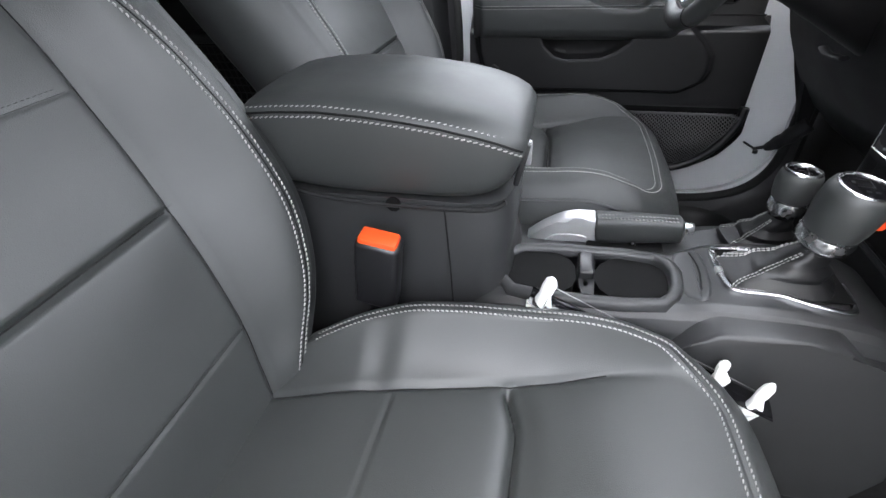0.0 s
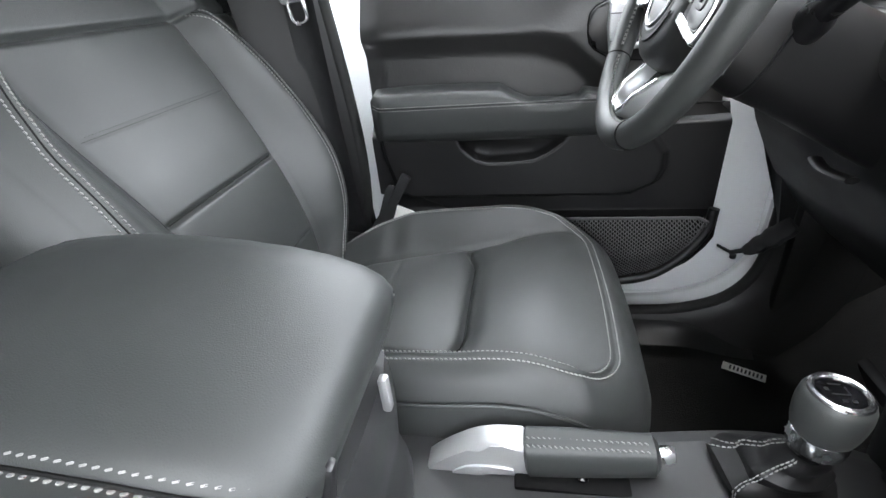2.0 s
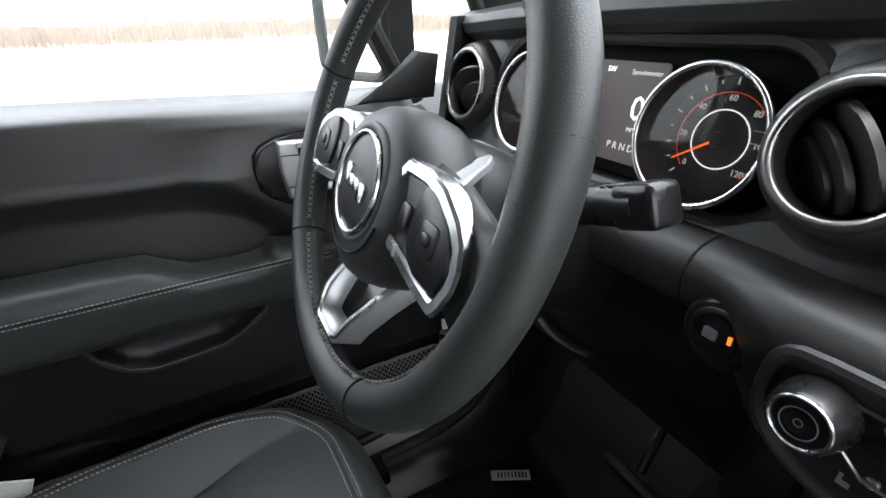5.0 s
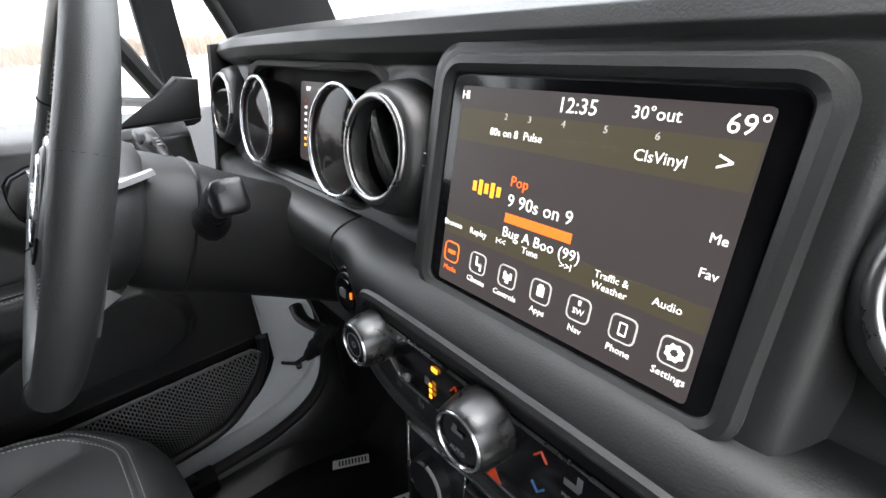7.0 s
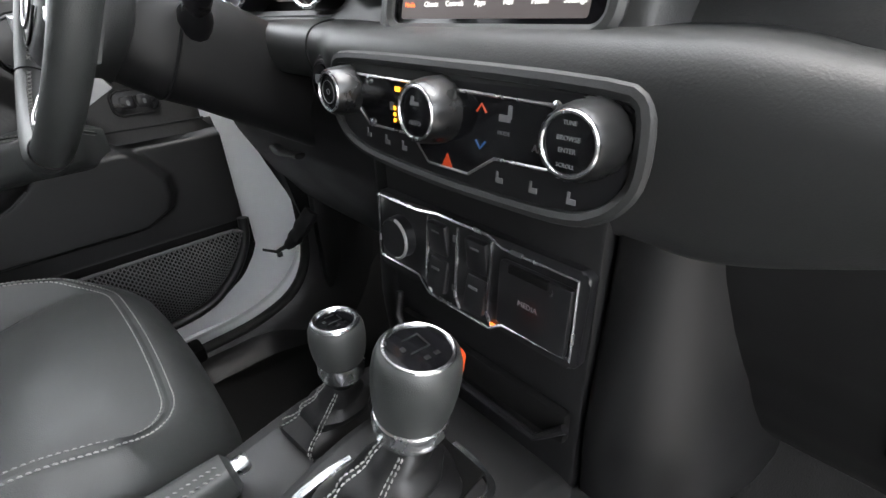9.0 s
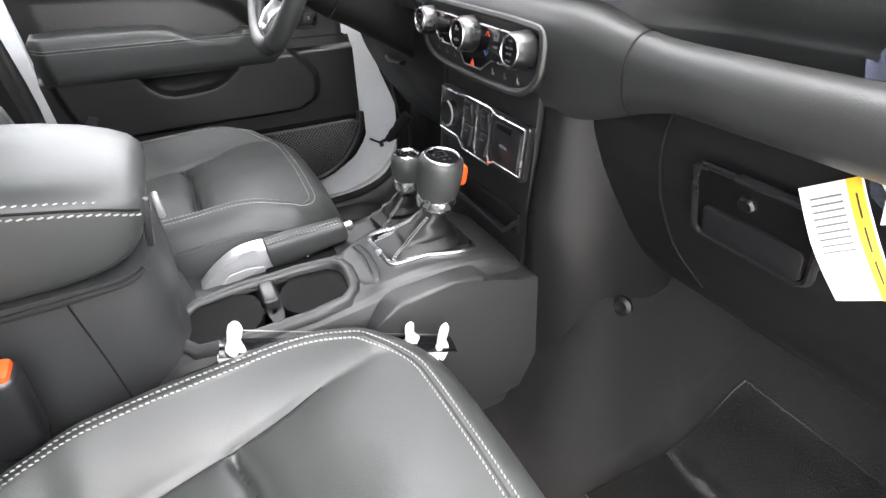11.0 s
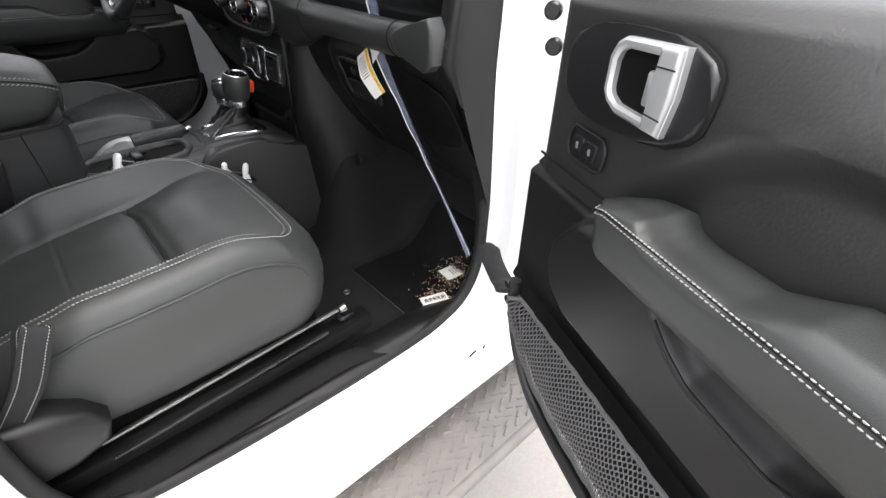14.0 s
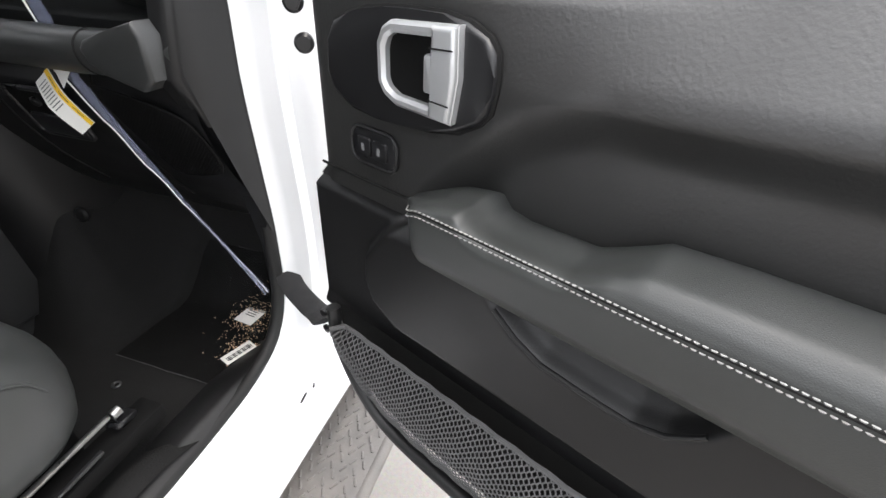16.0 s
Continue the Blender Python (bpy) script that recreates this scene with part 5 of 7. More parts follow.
# round vents
def vent(y, z, x, r, tilt, turn, bright, blades=3):
    m = face(x, y, z, 12)
    v = part("vent", lathe([(r * 1.62, -0.052), (r * 1.52, -0.036), (r * 1.44, -0.020), (r * 1.36, -0.008), (r * 1.26, 0.001), (r * 1.16, 0.005), (r * 1.06, 0.006), (r * 1.0, 0.002), (r * 0.97, -0.02), (r * 0.9, -0.045)], m, 64), SOFT, dash, "round air vent")
    part("vent_ring", ring(r * 1.04, r * 0.055 + 0.0012, m @ Matrix.Translation((0, 0, 0.006)), 72, 10), VENTRING, v, "dull chrome vent ring")
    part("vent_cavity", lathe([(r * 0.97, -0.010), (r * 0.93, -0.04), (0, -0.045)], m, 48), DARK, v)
    for k, (o, w, back) in enumerate(((0.12, 0.88, -0.006), (-0.30, 0.80, -0.012), (-0.55, 0.64, -0.016), (0.50, 0.68, -0.020))[:blades]):
        mm = m @ pose(0, 0, back, 0, 0, turn) @ Matrix.Translation((0, o * r, 0)) @ pose(0, 0, 0, 50, 0, 0)
        oval = [(w * r * math.cos(2 * math.pi * j / 32), r * 0.70 * w * math.sin(2 * math.pi * j / 32) - 0.1 * r) for j in range(32)]
        part("blade", prism(oval, 0.0045, mm, 0.002, 3), SOFT, v, "oval air flap")
    for s in (-1, 1):
        for d in (-0.004, 0.004):
            base = m @ Vector((s * r * 1.33, d, -0.004))
            tip = m @ Vector((s * r * 1.62, d, -0.010))
            part("stitching", stitches([base, tip], (-1, 0, 0.2), pitch=0.0042, length=0.003, width=0.0009), THREAD, v)
    return v


vent(0.162, 1.372, 0.870, 0.0360, 12, -55, True)
vent(-0.158, 1.372, 0.878, 0.0370, 12, 4, True, 3)
vent(0.590, 1.368, 0.890, 0.040, 12, 30, True)
vent(-0.590, 1.368, 0.890, 0.040, 12, -30, True)

# instrument cluster
cluster = part("gauge_panel", prism(rounded(0.34, 0.120, 0.045, 8), 0.004, face(0.926, 0.362, 1.366, 12), 0), DARK, dash, "instrument cluster behind the wheel")
part("cluster_bezel", join(tube([face(0.905, 0.362, 1.364, 12) @ Vector((x, y, 0)) for x, y in rounded(0.345, 0.128, 0.05, 10)], 0.008, 8, closed=True)), SOFT, cluster)
for y in (0.262, 0.462):
    m = face(0.884, y, 1.362, 12)
    part("gauge_tube", lathe([(0.0515, 0.0), (0.050, -0.01), (0.047, -0.036)], m, 56), SATIN, cluster)
    part("gauge_ring", ring(0.0505, 0.0024, m, 72, 10), CHROME, cluster, "chrome gauge ring")
    part("gauge_face", lathe([(0.0475, -0.034), (0.03, -0.0335), (0, -0.0335)], m, 48), GAUGEFACE, cluster)
    part("inner_dial", ring(0.022, 0.0006, m @ Matrix.Translation((0, 0, -0.032)), 48, 6), GLOWWHITE, cluster)
    arc = [m @ Vector((0.0345 * math.cos(radians(225 - 2.7 * k)), 0.0345 * math.sin(radians(225 - 2.7 * k)), -0.032)) for k in range(0, 101, 4)]
    part("lit_arc", tube(arc, 0.0004, 5), DIALRED, cluster, "thin orange arc")
    for k in range(17):
        a = radians(225 - 270 * k / 16)
        big = k % 2 == 0
        mm = m @ Matrix.Translation((0.0425 * math.cos(a), 0.0425 * math.sin(a), -0.032)) @ pose(0, 0, 0, 0, 0, math.degrees(a))
        part("tick", moved(box(0, 0, 0, 0.005 if big else 0.003, 0.0010, 0.0006, 0), mm), GLOWGREY, cluster)
    count = [str(20 * k) for k in range(7)] if y < 0.3 else [str(k) for k in range(8)]
    for k, t in enumerate(count):
        a = radians(225 - 270 * k / (len(count) - 1))
        part("numeral", letters(t, 0.0068, m @ Matrix.Translation((0.0305 * math.cos(a), 0.0305 * math.sin(a), -0.032)), 0.0002), GLOWGREY, cluster)
    a = radians(225 - 12)
    part("needle", tube([m @ Vector((0, 0, -0.029)), m @ Vector((0.038 * math.cos(a), 0.038 * math.sin(a), -0.029))], [0.0012, 0.0006], 6), GLOWORANGE, cluster, "lit orange needle")
    lens = part("gauge_lens", lathe([(0.0495, -0.003), (0.03, -0.001), (0, 0.0)], m, 48), LENS, cluster, "clear gauge lens")
    lens.visible_shadow = False
    part("needle_hub", lathe([(0.006, -0.03), (0.005, -0.027), (0, -0.0265)], m, 24), SATIN, cluster)
m = face(0.918, 0.362, 1.362, 12)
part("centre_display", moved(prism(rounded(0.082, 0.088, 0.004), 0.002, Matrix(), 0), m), SCREEN, cluster, "lit centre display")
part("speed_figure", letters("0", 0.030, m @ Matrix.Translation((0.020, 0.004, 0.0028)), 0.0002), GLOWWHITE, cluster)
part("unit_text", letters("MPH", 0.006, m @ Matrix.Translation((0.020, -0.014, 0.0028)), 0.0002), GLOWGREY, cluster)
part("gear_text", letters("P R N D", 0.009, m @ Matrix.Translation((0.012, -0.030, 0.0028)), 0.0002), GLOWGREY, cluster)
part("heading_text", letters("SW", 0.007, m @ Matrix.Translation((-0.02, 0.036, 0.0028)), 0.0002), GLOWWHITE, cluster)
part("title_text", letters("Speedometer", 0.006, m @ Matrix.Translation((0.02, 0.035, 0.0028)), 0.0002), GLOWGREY, cluster)
for k in range(8):
    part("temp_bar", moved(box(-0.026, -0.026 + k * 0.007, 0.0028, 0.005, 0.003, 0.0004, 0), m), GLOWRED if k > 6 else (GLOWAMBER if k < 2 else GLOWWHITE), cluster)

# touch screen in its raised bezel
SM = frame_of((0.8715, 0.001, 1.360), (0, -1, 0), (0.235, 0, 0.972)) @ Matrix.Scale(0.955, 4)       # screen plane, x to the passenger's side
housing = [(0.262, 0.198, -0.060, 0.006), (0.258, 0.194, -0.036, 0.005), (0.246, 0.184, -0.014, 0.003), (0.238, 0.177, -0.003, 0.002), (0.232, 0.172, 0.0015, 0.001), (0.222, 0.163, 0.0022, 0.0)]
touch = part("touch_screen", loft([[tuple(SM @ Vector((x + dx, y + 0.002, z))) for x, y in rounded(w, h, 0.020, 6)] for w, h, z, dx in housing]), SOFT, dash, "raised black housing round the touch screen", sharp=50)
part("bezel_frame", join(tube([SM @ Vector((x, y + 0.002, 0.002)) for x, y in rounded(0.200, 0.148, 0.014, 6)], 0.006, 8, closed=True)), SOFT, touch)
part("screen_glass", prism(rounded(0.188, 0.138, 0.008, 4), 0.001, SM @ Matrix.Translation((0, 0.0, 0.0022)), 0), GLOSS, touch, "glossy screen surround")
part("screen", prism(rounded(0.168, 0.126, 0.002, 2), 0.0008, SM @ Matrix.Translation((0, 0, 0.0028)), 0), SCREEN, touch, "lit radio screen")
LAY = SM @ Matrix.Translation((0, 0, 0.0040))


def word(text, x, y, size, mat=GLOWWHITE, align='CENTER', name="screen_text"):
    part(name, letters(text, size, LAY @ Matrix.Translation((x, y, 0)), 0.0001, align), mat, touch)


def bar_on(x, y, w, h, mat, name="screen_bar"):
    part(name, moved(box(0, 0, 0, w, h, 0.0003, 0), LAY @ Matrix.Translation((x, y, -0.0004))), mat, touch)


bar_on(0, 0.0405, 0.166, 0.019, SCREENBAR)
bar_on(0, -0.0235, 0.166, 0.012, SCREENBAR)
word("12:35", 0.0, 0.0565, 0.0105)
word("30\u00b0out", 0.040, 0.0565, 0.008)
word("69\u00b0", 0.076, 0.0555, 0.011)
word("HI", -0.080, 0.0575, 0.007)
for t, x in (("2", -0.045), ("3", -0.028), ("4", -0.006), ("5", 0.018), ("6", 0.043)):
    word(t, x, 0.0475, 0.005, GLOWGREY)
word("80s on 8", -0.045, 0.0385, 0.0062)
word("Pulse", -0.024, 0.0385, 0.0062)
bar_on(-0.001, 0.0385, 0.021, 0.0042, GLOWGREY)
bar_on(0.022, 0.0385, 0.010, 0.0042, GLOWGREY)
word("ClsVinyl", 0.046, 0.0385, 0.0072)
word(">", 0.072, 0.0405, 0.012)
word("Pop", -0.034, 0.013, 0.0085, GLOWORANGE, 'LEFT')
word("9 90s on 9", -0.034, 0.002, 0.0105, GLOWWHITE, 'LEFT')
bar_on(-0.011, -0.0080, 0.046, 0.0055, GLOWORANGE)
word("Bug A Boo (99)", -0.034, -0.0165, 0.0085, GLOWWHITE, 'LEFT')
for k in range(5):
    bar_on(-0.062 + 0.005 * k, 0.005, 0.003, 0.006 + 0.003 * (k % 2), GLOWAMBER, "station_mark")
for t, x, y in (("Browse", -0.076, -0.023), ("Replay", -0.053, -0.023), ("Tune", -0.012, -0.023), ("Audio", 0.066, -0.023)):
    word(t, x, y, 0.0055)
word("Traffic &", 0.038, -0.0205, 0.0052)
word("Weather", 0.038, -0.0262, 0.0052)
for x in (-0.034, 0.012):
    word("I<<" if x < 0 else ">>I", x, -0.023, 0.0055)
for k, t in enumerate(("Media", "Climate", "Controls", "Apps", "Nav", "Phone", "Settings")):
    x = -0.074 + 0.0247 * k
    mat = GLOWORANGE if k == 0 else GLOWWHITE
    part("icon", tube([LAY @ Vector((x + a, -0.042 + b, 0)) for a, b in rounded(0.013, 0.013, 0.003, 3)], 0.0005, 4, closed=True), GLOWORANGE if k == 0 else GLOWGREY, touch)
    glyph = [[(0, 0, 0.007, 0.0026)], [(-0.0012, 0.0018, 0.0014, 0.005), (0.0008, -0.0008, 0.0048, 0.0014), (0.0025, -0.0026, 0.0014, 0.0034)], [(-0.002, 0.0005, 0.0018, 0.005), (0.0002, -0.0012, 0.0024, 0.0052), (0.0026, 0.0008, 0.0014, 0.004)],
             [(0, 0.0004, 0.0046, 0.0058), (0, 0.0038, 0.0026, 0.0012)], [(0, 0.0034, 0.0016, 0.0026)], [(-0.0018, 0, 0.0006, 0.0064), (0.0018, 0, 0.0006, 0.0064), (0, 0.003, 0.0036, 0.0006), (0, -0.003, 0.0036, 0.0010)], []][k]
    at_icon = LAY @ Matrix.Translation((x, -0.042, 0))
    if t == "Settings":
        part("icon", moved(lathe([(0.0015, 0), (0.0036, 0), (0.0036, 0.0003), (0.0015, 0.0003)], Matrix(), 16, 0.0009, 1), at_icon), mat, touch, "lit gear symbol")
    else:
        part("icon", join(*[moved(box(gx, gy, 0, gw, gh, 0.0003, 0), at_icon) for gx, gy, gw, gh in glyph]), mat, touch)
    if t == "Nav":
        word("SW", x, -0.0435, 0.0045)
    word(t, x, -0.0535, 0.0050, mat)
word("Fav", 0.078, -0.004, 0.006)
word("Me", 0.078, 0.011, 0.006)

# climate control panel
HM = face(0.8250, 0.002, 1.241, 4) @ Matrix.Scale(0.985, 4)
hv = [(-0.150, 0.030), (-0.132, 0.037), (0.125, 0.034), (0.138, 0.026), (0.140, -0.012), (0.128, -0.030), (0.105, -0.042), (0.02, -0.044), (-0.02, -0.044), (-0.100, -0.040), (-0.134, -0.030), (-0.152, -0.010)]
hv = soft_outline([(x * 0.965, y * 0.965) for x, y in hv])
climate = part("climate_panel", prism(hv, 0.030, HM @ Matrix.Translation((0, 0, -0.032)), 0.004, 3), SATIN, dash, "black climate control panel")
part("panel_rim", tube([HM @ Vector((x * 1.02, y * 1.04, -0.003)) for x, y in hv], 0.0050, 8, closed=True), SOFT, climate)
inner = [(-0.108, 0.024), (0.108, 0.021), (0.113, -0.004), (0.098, -0.014), (0.045, -0.016), (0.022, -0.031), (-0.018, -0.031), (-0.036, -0.014), (-0.092, -0.014), (-0.104, -0.004)]
part("glossy_inlay", prism(inner, 0.003, HM @ Matrix.Translation((0, 0, -0.0015)), 0.001), GLOSS, climate, "glossy black inlay")
part("bright_line", tube([HM @ Vector((x, y, 0.0012)) for x, y in inner], 0.0011, 6, closed=True), VENTRING, climate, "bright outline")


def knob(x, y, r, h, nm="control_knob"):
    m = HM @ Matrix.Translation((x, y, 0))
    k = part(nm, lathe([(r * 1.12, 0), (r * 1.10, h * 0.45), (r * 1.0, h * 0.9), (r * 0.94, h), (r * 0.82, h * 1.0), (r * 0.80, h * 0.94)], m, 44, 0.0007, 1), SMOKE, climate, "knurled smoked-chrome knob")
    part("knob_face", lathe([(r * 0.81, h * 0.95), (r * 0.4, h * 0.97), (0, h * 0.97)], m, 40), GLOSS, k)
    part("knob_ring", ring(r * 0.86, 0.0012, m @ Matrix.Translation((0, 0, h)), 56, 6), CHROME, k)
    return m @ Matrix.Translation((0, 0, h * 1.0 + 0.0003))


f = knob(-0.119, 0.010, 0.0172, 0.022)
part("knob_mark", join(letters("O", 0.007, f, 0.0002), moved(ring(0.009, 0.0004, Matrix(), 24, 4), f)), MARK, climate)
f = knob(-0.006, 0.008, 0.0195, 0.024)
part("knob_mark", join(letters("AUTO", 0.0044, f @ Matrix.Translation((0, -0.0065, 0)), 0.0002), moved(box(0, 0.006, 0, 0.009, 0.0025, 0.0003, 0), f), moved(box(-0.002, 0.0085, 0, 0.003, 0.004, 0.0003, 0), f)), MARK, climate)
f = knob(0.111, 0.008, 0.0185, 0.024)
part("knob_mark", join(letters("BROWSE", 0.0034, f @ Matrix.Translation((0, 0.003, 0)), 0.0002), letters("ENTER", 0.0034, f @ Matrix.Translation((0, -0.003, 0)), 0.0002), letters("TUNE", 0.0030, f @ Matrix.Translation((0, 0.0105, 0)), 0.0002), letters("SCROLL", 0.0030, f @ Matrix.Translation((0, -0.0105, 0)), 0.0002)), MARK, climate)
G = HM @ Matrix.Translation((0, 0, 0.0022))
for x, y, t in ((0.079, -0.004, "A/C"), (0.052, 0.001, "MODE")):
    part("panel_mark", letters(t, 0.0062 if t == "A/C" else 0.0035, G @ Matrix.Translation((x, y, 0)), 0.0002), MARK, climate)
part("panel_mark", join(moved(box(0.052, 0.010, 0, 0.009, 0.004, 0.0003, 0), G), moved(box(0.056, 0.014, 0, 0.003, 0.008, 0.0003, 0), G)), MARK, climate)
part("panel_mark", moved(box(-0.060, 0.004, 0, 0.005, 0.006, 0.0003, 0.0), G), MARK, climate)
for x, y, w, h in ((-0.052, 0.017, 0.006, 0.0035), (-0.056, -0.006, 0.0028, 0.0028), (-0.056, -0.0015, 0.0028, 0.0028), (-0.056, 0.003, 0.0028, 0.0028)):
    part("indicator", moved(box(x, y, 0.0004, w, h, 0.0005, 0.0002), G), GLOWAMBER, climate, "lit amber indicator")
for x, y, mat, s in ((0.033, 0.014, GLOWRED, 1), (0.033, -0.009, GLOWBLUE, -1), (-0.033, 0.013, GLOWRED, 1)):
    part("arrow", tube([G @ Vector((x - 0.004, y - 0.0025 * s, 0)), G @ Vector((x, y + 0.0025 * s, 0)), G @ Vector((x + 0.004, y - 0.0025 * s, 0))], 0.0007, 5), mat, climate)
part("hazard_triangle", prism([(-0.006, -0.005), (0.006, -0.005), (0, 0.006)], 0.0006, G @ Matrix.Translation((0.002, -0.026, -0.001)), 0), GLOWRED, climate, "red hazard triangle")
L2 = HM @ Matrix.Translation((0, 0, -0.0012))
for x, y in ((-0.098, -0.024), (-0.072, -0.026), (-0.050, -0.027), (0.048, -0.030), (0.075, -0.030), (0.102, -0.030)):
    part("button_mark", join(moved(box(x, y, 0, 0.006, 0.0035, 0.0004, 0), L2), moved(box(x - 0.002, y + 0.003, 0, 0.002, 0.005, 0.0004, 0), L2)), MARK, climate)
for x, y in ((0.088, 0.021), (0.090, -0.012), (-0.090, 0.020), (-0.088, -0.012)):
    part("screw_head", lathe([(0.0035, 0), (0.0035, 0.0012), (0.0025, 0.0018), (0, 0.0018)], HM @ Matrix.Translation((x, y, 0.001)), 16), CHROME, climate)

# switch panel below it
WM = face(0.842, 0.006, 1.120, 4) @ Matrix.Scale(0.955, 4)
switches = part("switch_panel", prism(rounded(0.240, 0.082, 0.008), 0.010, WM @ Matrix.Translation((0, 0, -0.006)), 0.003), SATIN, dash, "black switch panel with bright outline")
outline = [(-0.116, 0.036), (-0.058, 0.036), (-0.030, 0.040), (0.030, 0.040), (0.045, 0.034), (0.112, 0.034), (0.114, -0.032), (0.050, -0.034), (0.036, -0.044), (-0.040, -0.044), (-0.055, -0.030), (-0.116, -0.030)]
part("bright_outline", tube([WM @ Vector((x, y, 0.005)) for x, y in outline], 0.0017, 6, closed=True), CHROME, switches, "bright outline")
for x in (-0.042, -0.004, 0.034):
    part("bright_divider", tube([WM @ Vector((x, 0.036, 0.005)), WM @ Vector((x - 0.002, -0.030, 0.005)), WM @ Vector((x + 0.004, -0.042, 0.005))], 0.0016, 6), CHROME, switches)
for x in (-0.029, 0.018):
    for y in (0.018, -0.018):
        part("rocker", moved(box(x + 0.002, y, 0.005, 0.024, 0.032, 0.008, 0.003, 2, rot=(10 if y > 0 else -10, 0, 0)), WM), SATIN, switches, "window rocker switch")
        part("rocker_mark", moved(box(x + 0.002, y + 0.008, 0.0102, 0.010, 0.0022, 0.0006, 0, rot=(10 if y > 0 else -10, 0, 0)), WM), MARK, switches)
for y in (0.024, -0.024):
    part("lock_mark", moved(box(-0.007, y, 0.0052, 0.006, 0.006, 0.0006, 0), WM), MARK, switches)
m = WM @ Matrix.Translation((-0.082, 0.002, 0.004))
part("dimmer_knob", lathe([(0.021, 0), (0.020, 0.010), (0.018, 0.012), (0, 0.012)], m, 40), SATIN, switches, "round dimmer knob")
part("dimmer_ring", tube([m @ Vector((0.0200 * math.cos(radians(a)), 0.0200 * math.sin(radians(a)), 0.011)) for a in range(-80, 81, 8)], 0.0016, 6), SILVER, switches)
part("media_door", moved(box(0.078, -0.002, 0.006, 0.066, 0.058, 0.008, 0.004), WM), SATIN, switches, "media port flap")
part("media_text", letters("MEDIA", 0.0062, WM @ Matrix.Translation((0.076, -0.002, 0.0104)), 0.0002), MARK, switches)
# dark block instead of the slot's shaded depth
part("media_slot_shade", moved(box(0.074, 0.023, 0.0095, 0.036, 0.007, 0.004, 0.001), WM), DARK, switches)
part("amber_light", moved(box(0.040, -0.039, 0.005, 0.006, 0.003, 0.002, 0.001), WM), GLOWORANGE, switches, "small amber glow")

# glovebox latch recess
GM = frame_of((0.8935, -0.366, 1.146), (0, -1, 0), (-0.40, 0, 1))
latch = part("glovebox_latch", join(tube([GM @ Vector((x, y, 0.004)) for x, y in rounded(0.112, 0.088, 0.012, 4)], 0.004, 8, closed=True)), SATIN, dash, "recessed glovebox latch")
# thin dark sheet paints the shade of the latch recess
part("latch_recess_shade", prism(rounded(0.108, 0.084, 0.012, 4), 0.001, GM @ Matrix.Translation((0, 0, 0.0035)), 0), DARK, latch)
part("latch_paddle", prism(rounded(0.096, 0.040, 0.008, 4), 0.006, GM @ Matrix.Translation((0.002, -0.022, 0.002)), 0.003), SATIN, latch)
part("key_lock", lathe([(0.008, 0), (0.008, 0.004), (0.006, 0.006), (0, 0.006)], GM @ Matrix.Translation((-0.004, 0.022, 0.004)), 24), SMOKE, latch)
for line in (((-0.262, 1.225), (-0.262, 1.12), (-0.270, 1.05), (-0.300, 0.985)), ((-0.480, 1.225), (-0.487, 1.12), (-0.50, 1.04), (-0.505, 0.99))):
    part("glovebox_gap", tube([(panel_x(z) - 0.0005, y, z) for y, z in [Vector(a).lerp(Vector(b), t) for a, b in zip(line, line[1:]) for t in (0, 0.33, 0.67)] + [line[-1]]], 0.0022, 6), GROOVE, dash)

# speaker grille at the dash end
SG2 = frame_of((0.8965, -0.582, 1.138), (0.05, -1, 0), (-0.42, 0, 1))
grille_outline = soft_outline([(-0.078, 0.082), (-0.03, 0.074), (0.030, 0.055), (0.058, 0.035), (0.068, 0.0), (0.072, -0.056), (0.03, -0.072), (-0.023, -0.079), (-0.045, -0.03)], 1)
speaker = part("speaker_grille", join(prism(grille_outline[::-1], 0.003, SG2 @ Matrix.Translation((0, 0, 0.003)), 0.001)), DARK, dash, "dark speaker grille")
part("grille_rim", tube([SG2 @ Vector((x, y, 0.005)) for x, y in grille_outline], 0.0008, 6, closed=True), DARK, speaker)


def inside_poly(px, py, poly):
    c = False
    n = len(poly)
    for i in range(n):
        (x1, y1), (x2, y2) = poly[i], poly[i - 1]
        if (y1 > py) != (y2 > py) and px < (x2 - x1) * (py - y1) / (y2 - y1) + x1:
            c = not c
    return c


verts, faces = [], []
shrunk = [(x * 0.95, y * 0.95) for x, y in grille_outline]
for j in range(48):
    y = -0.07 + j * 0.0032
    for i in range(26):
        x = -0.072 + i * 0.0056 + (0.0028 if j % 2 else 0)
        if inside_poly(x, y, shrunk):
            b = len(verts)
            verts += [tuple(SG2 @ Vector(q)) for q in ((x - 0.0026, y - 0.0002, 0.0062), (x, y - 0.0011, 0.0075), (x + 0.0026, y - 0.0002, 0.0062), (x, y + 0.0011, 0.0070))]
            faces.append((b, b + 1, b + 2, b + 3))
me = bpy.data.meshes.new("grille_ribs")
me.from_pydata(verts, [], faces)
me.materials.append(DARK)
ob = new("grille_ribs", me)
ob.parent = speaker
tagged(ob, kind="stuff")

# ---- steering wheel and column ----
wheel = thing("steering_wheel", (0.70, 0.345, 1.30), "black leather steering wheel with satin chrome spoke trim and cross stitching", "steering wheel")
WHC = Vector((0.6783, 0.3660, 1.3450))                    # middle of the rim's plane
WN = Vector((-0.9255, 0, 0.3786)).normalized()             # towards the driver
STW = frame_of(WHC, (0, -1, 0), (0.3786, 0, 0.9255)) @ pose(0, 0, 0, 0, 0, -4)       # x to the passenger's side, y up, z to the driver
RW = 0.168


RIM = STW @ Matrix.Translation((0.006, 0.009, 0))            # the rim stands a little off the hub


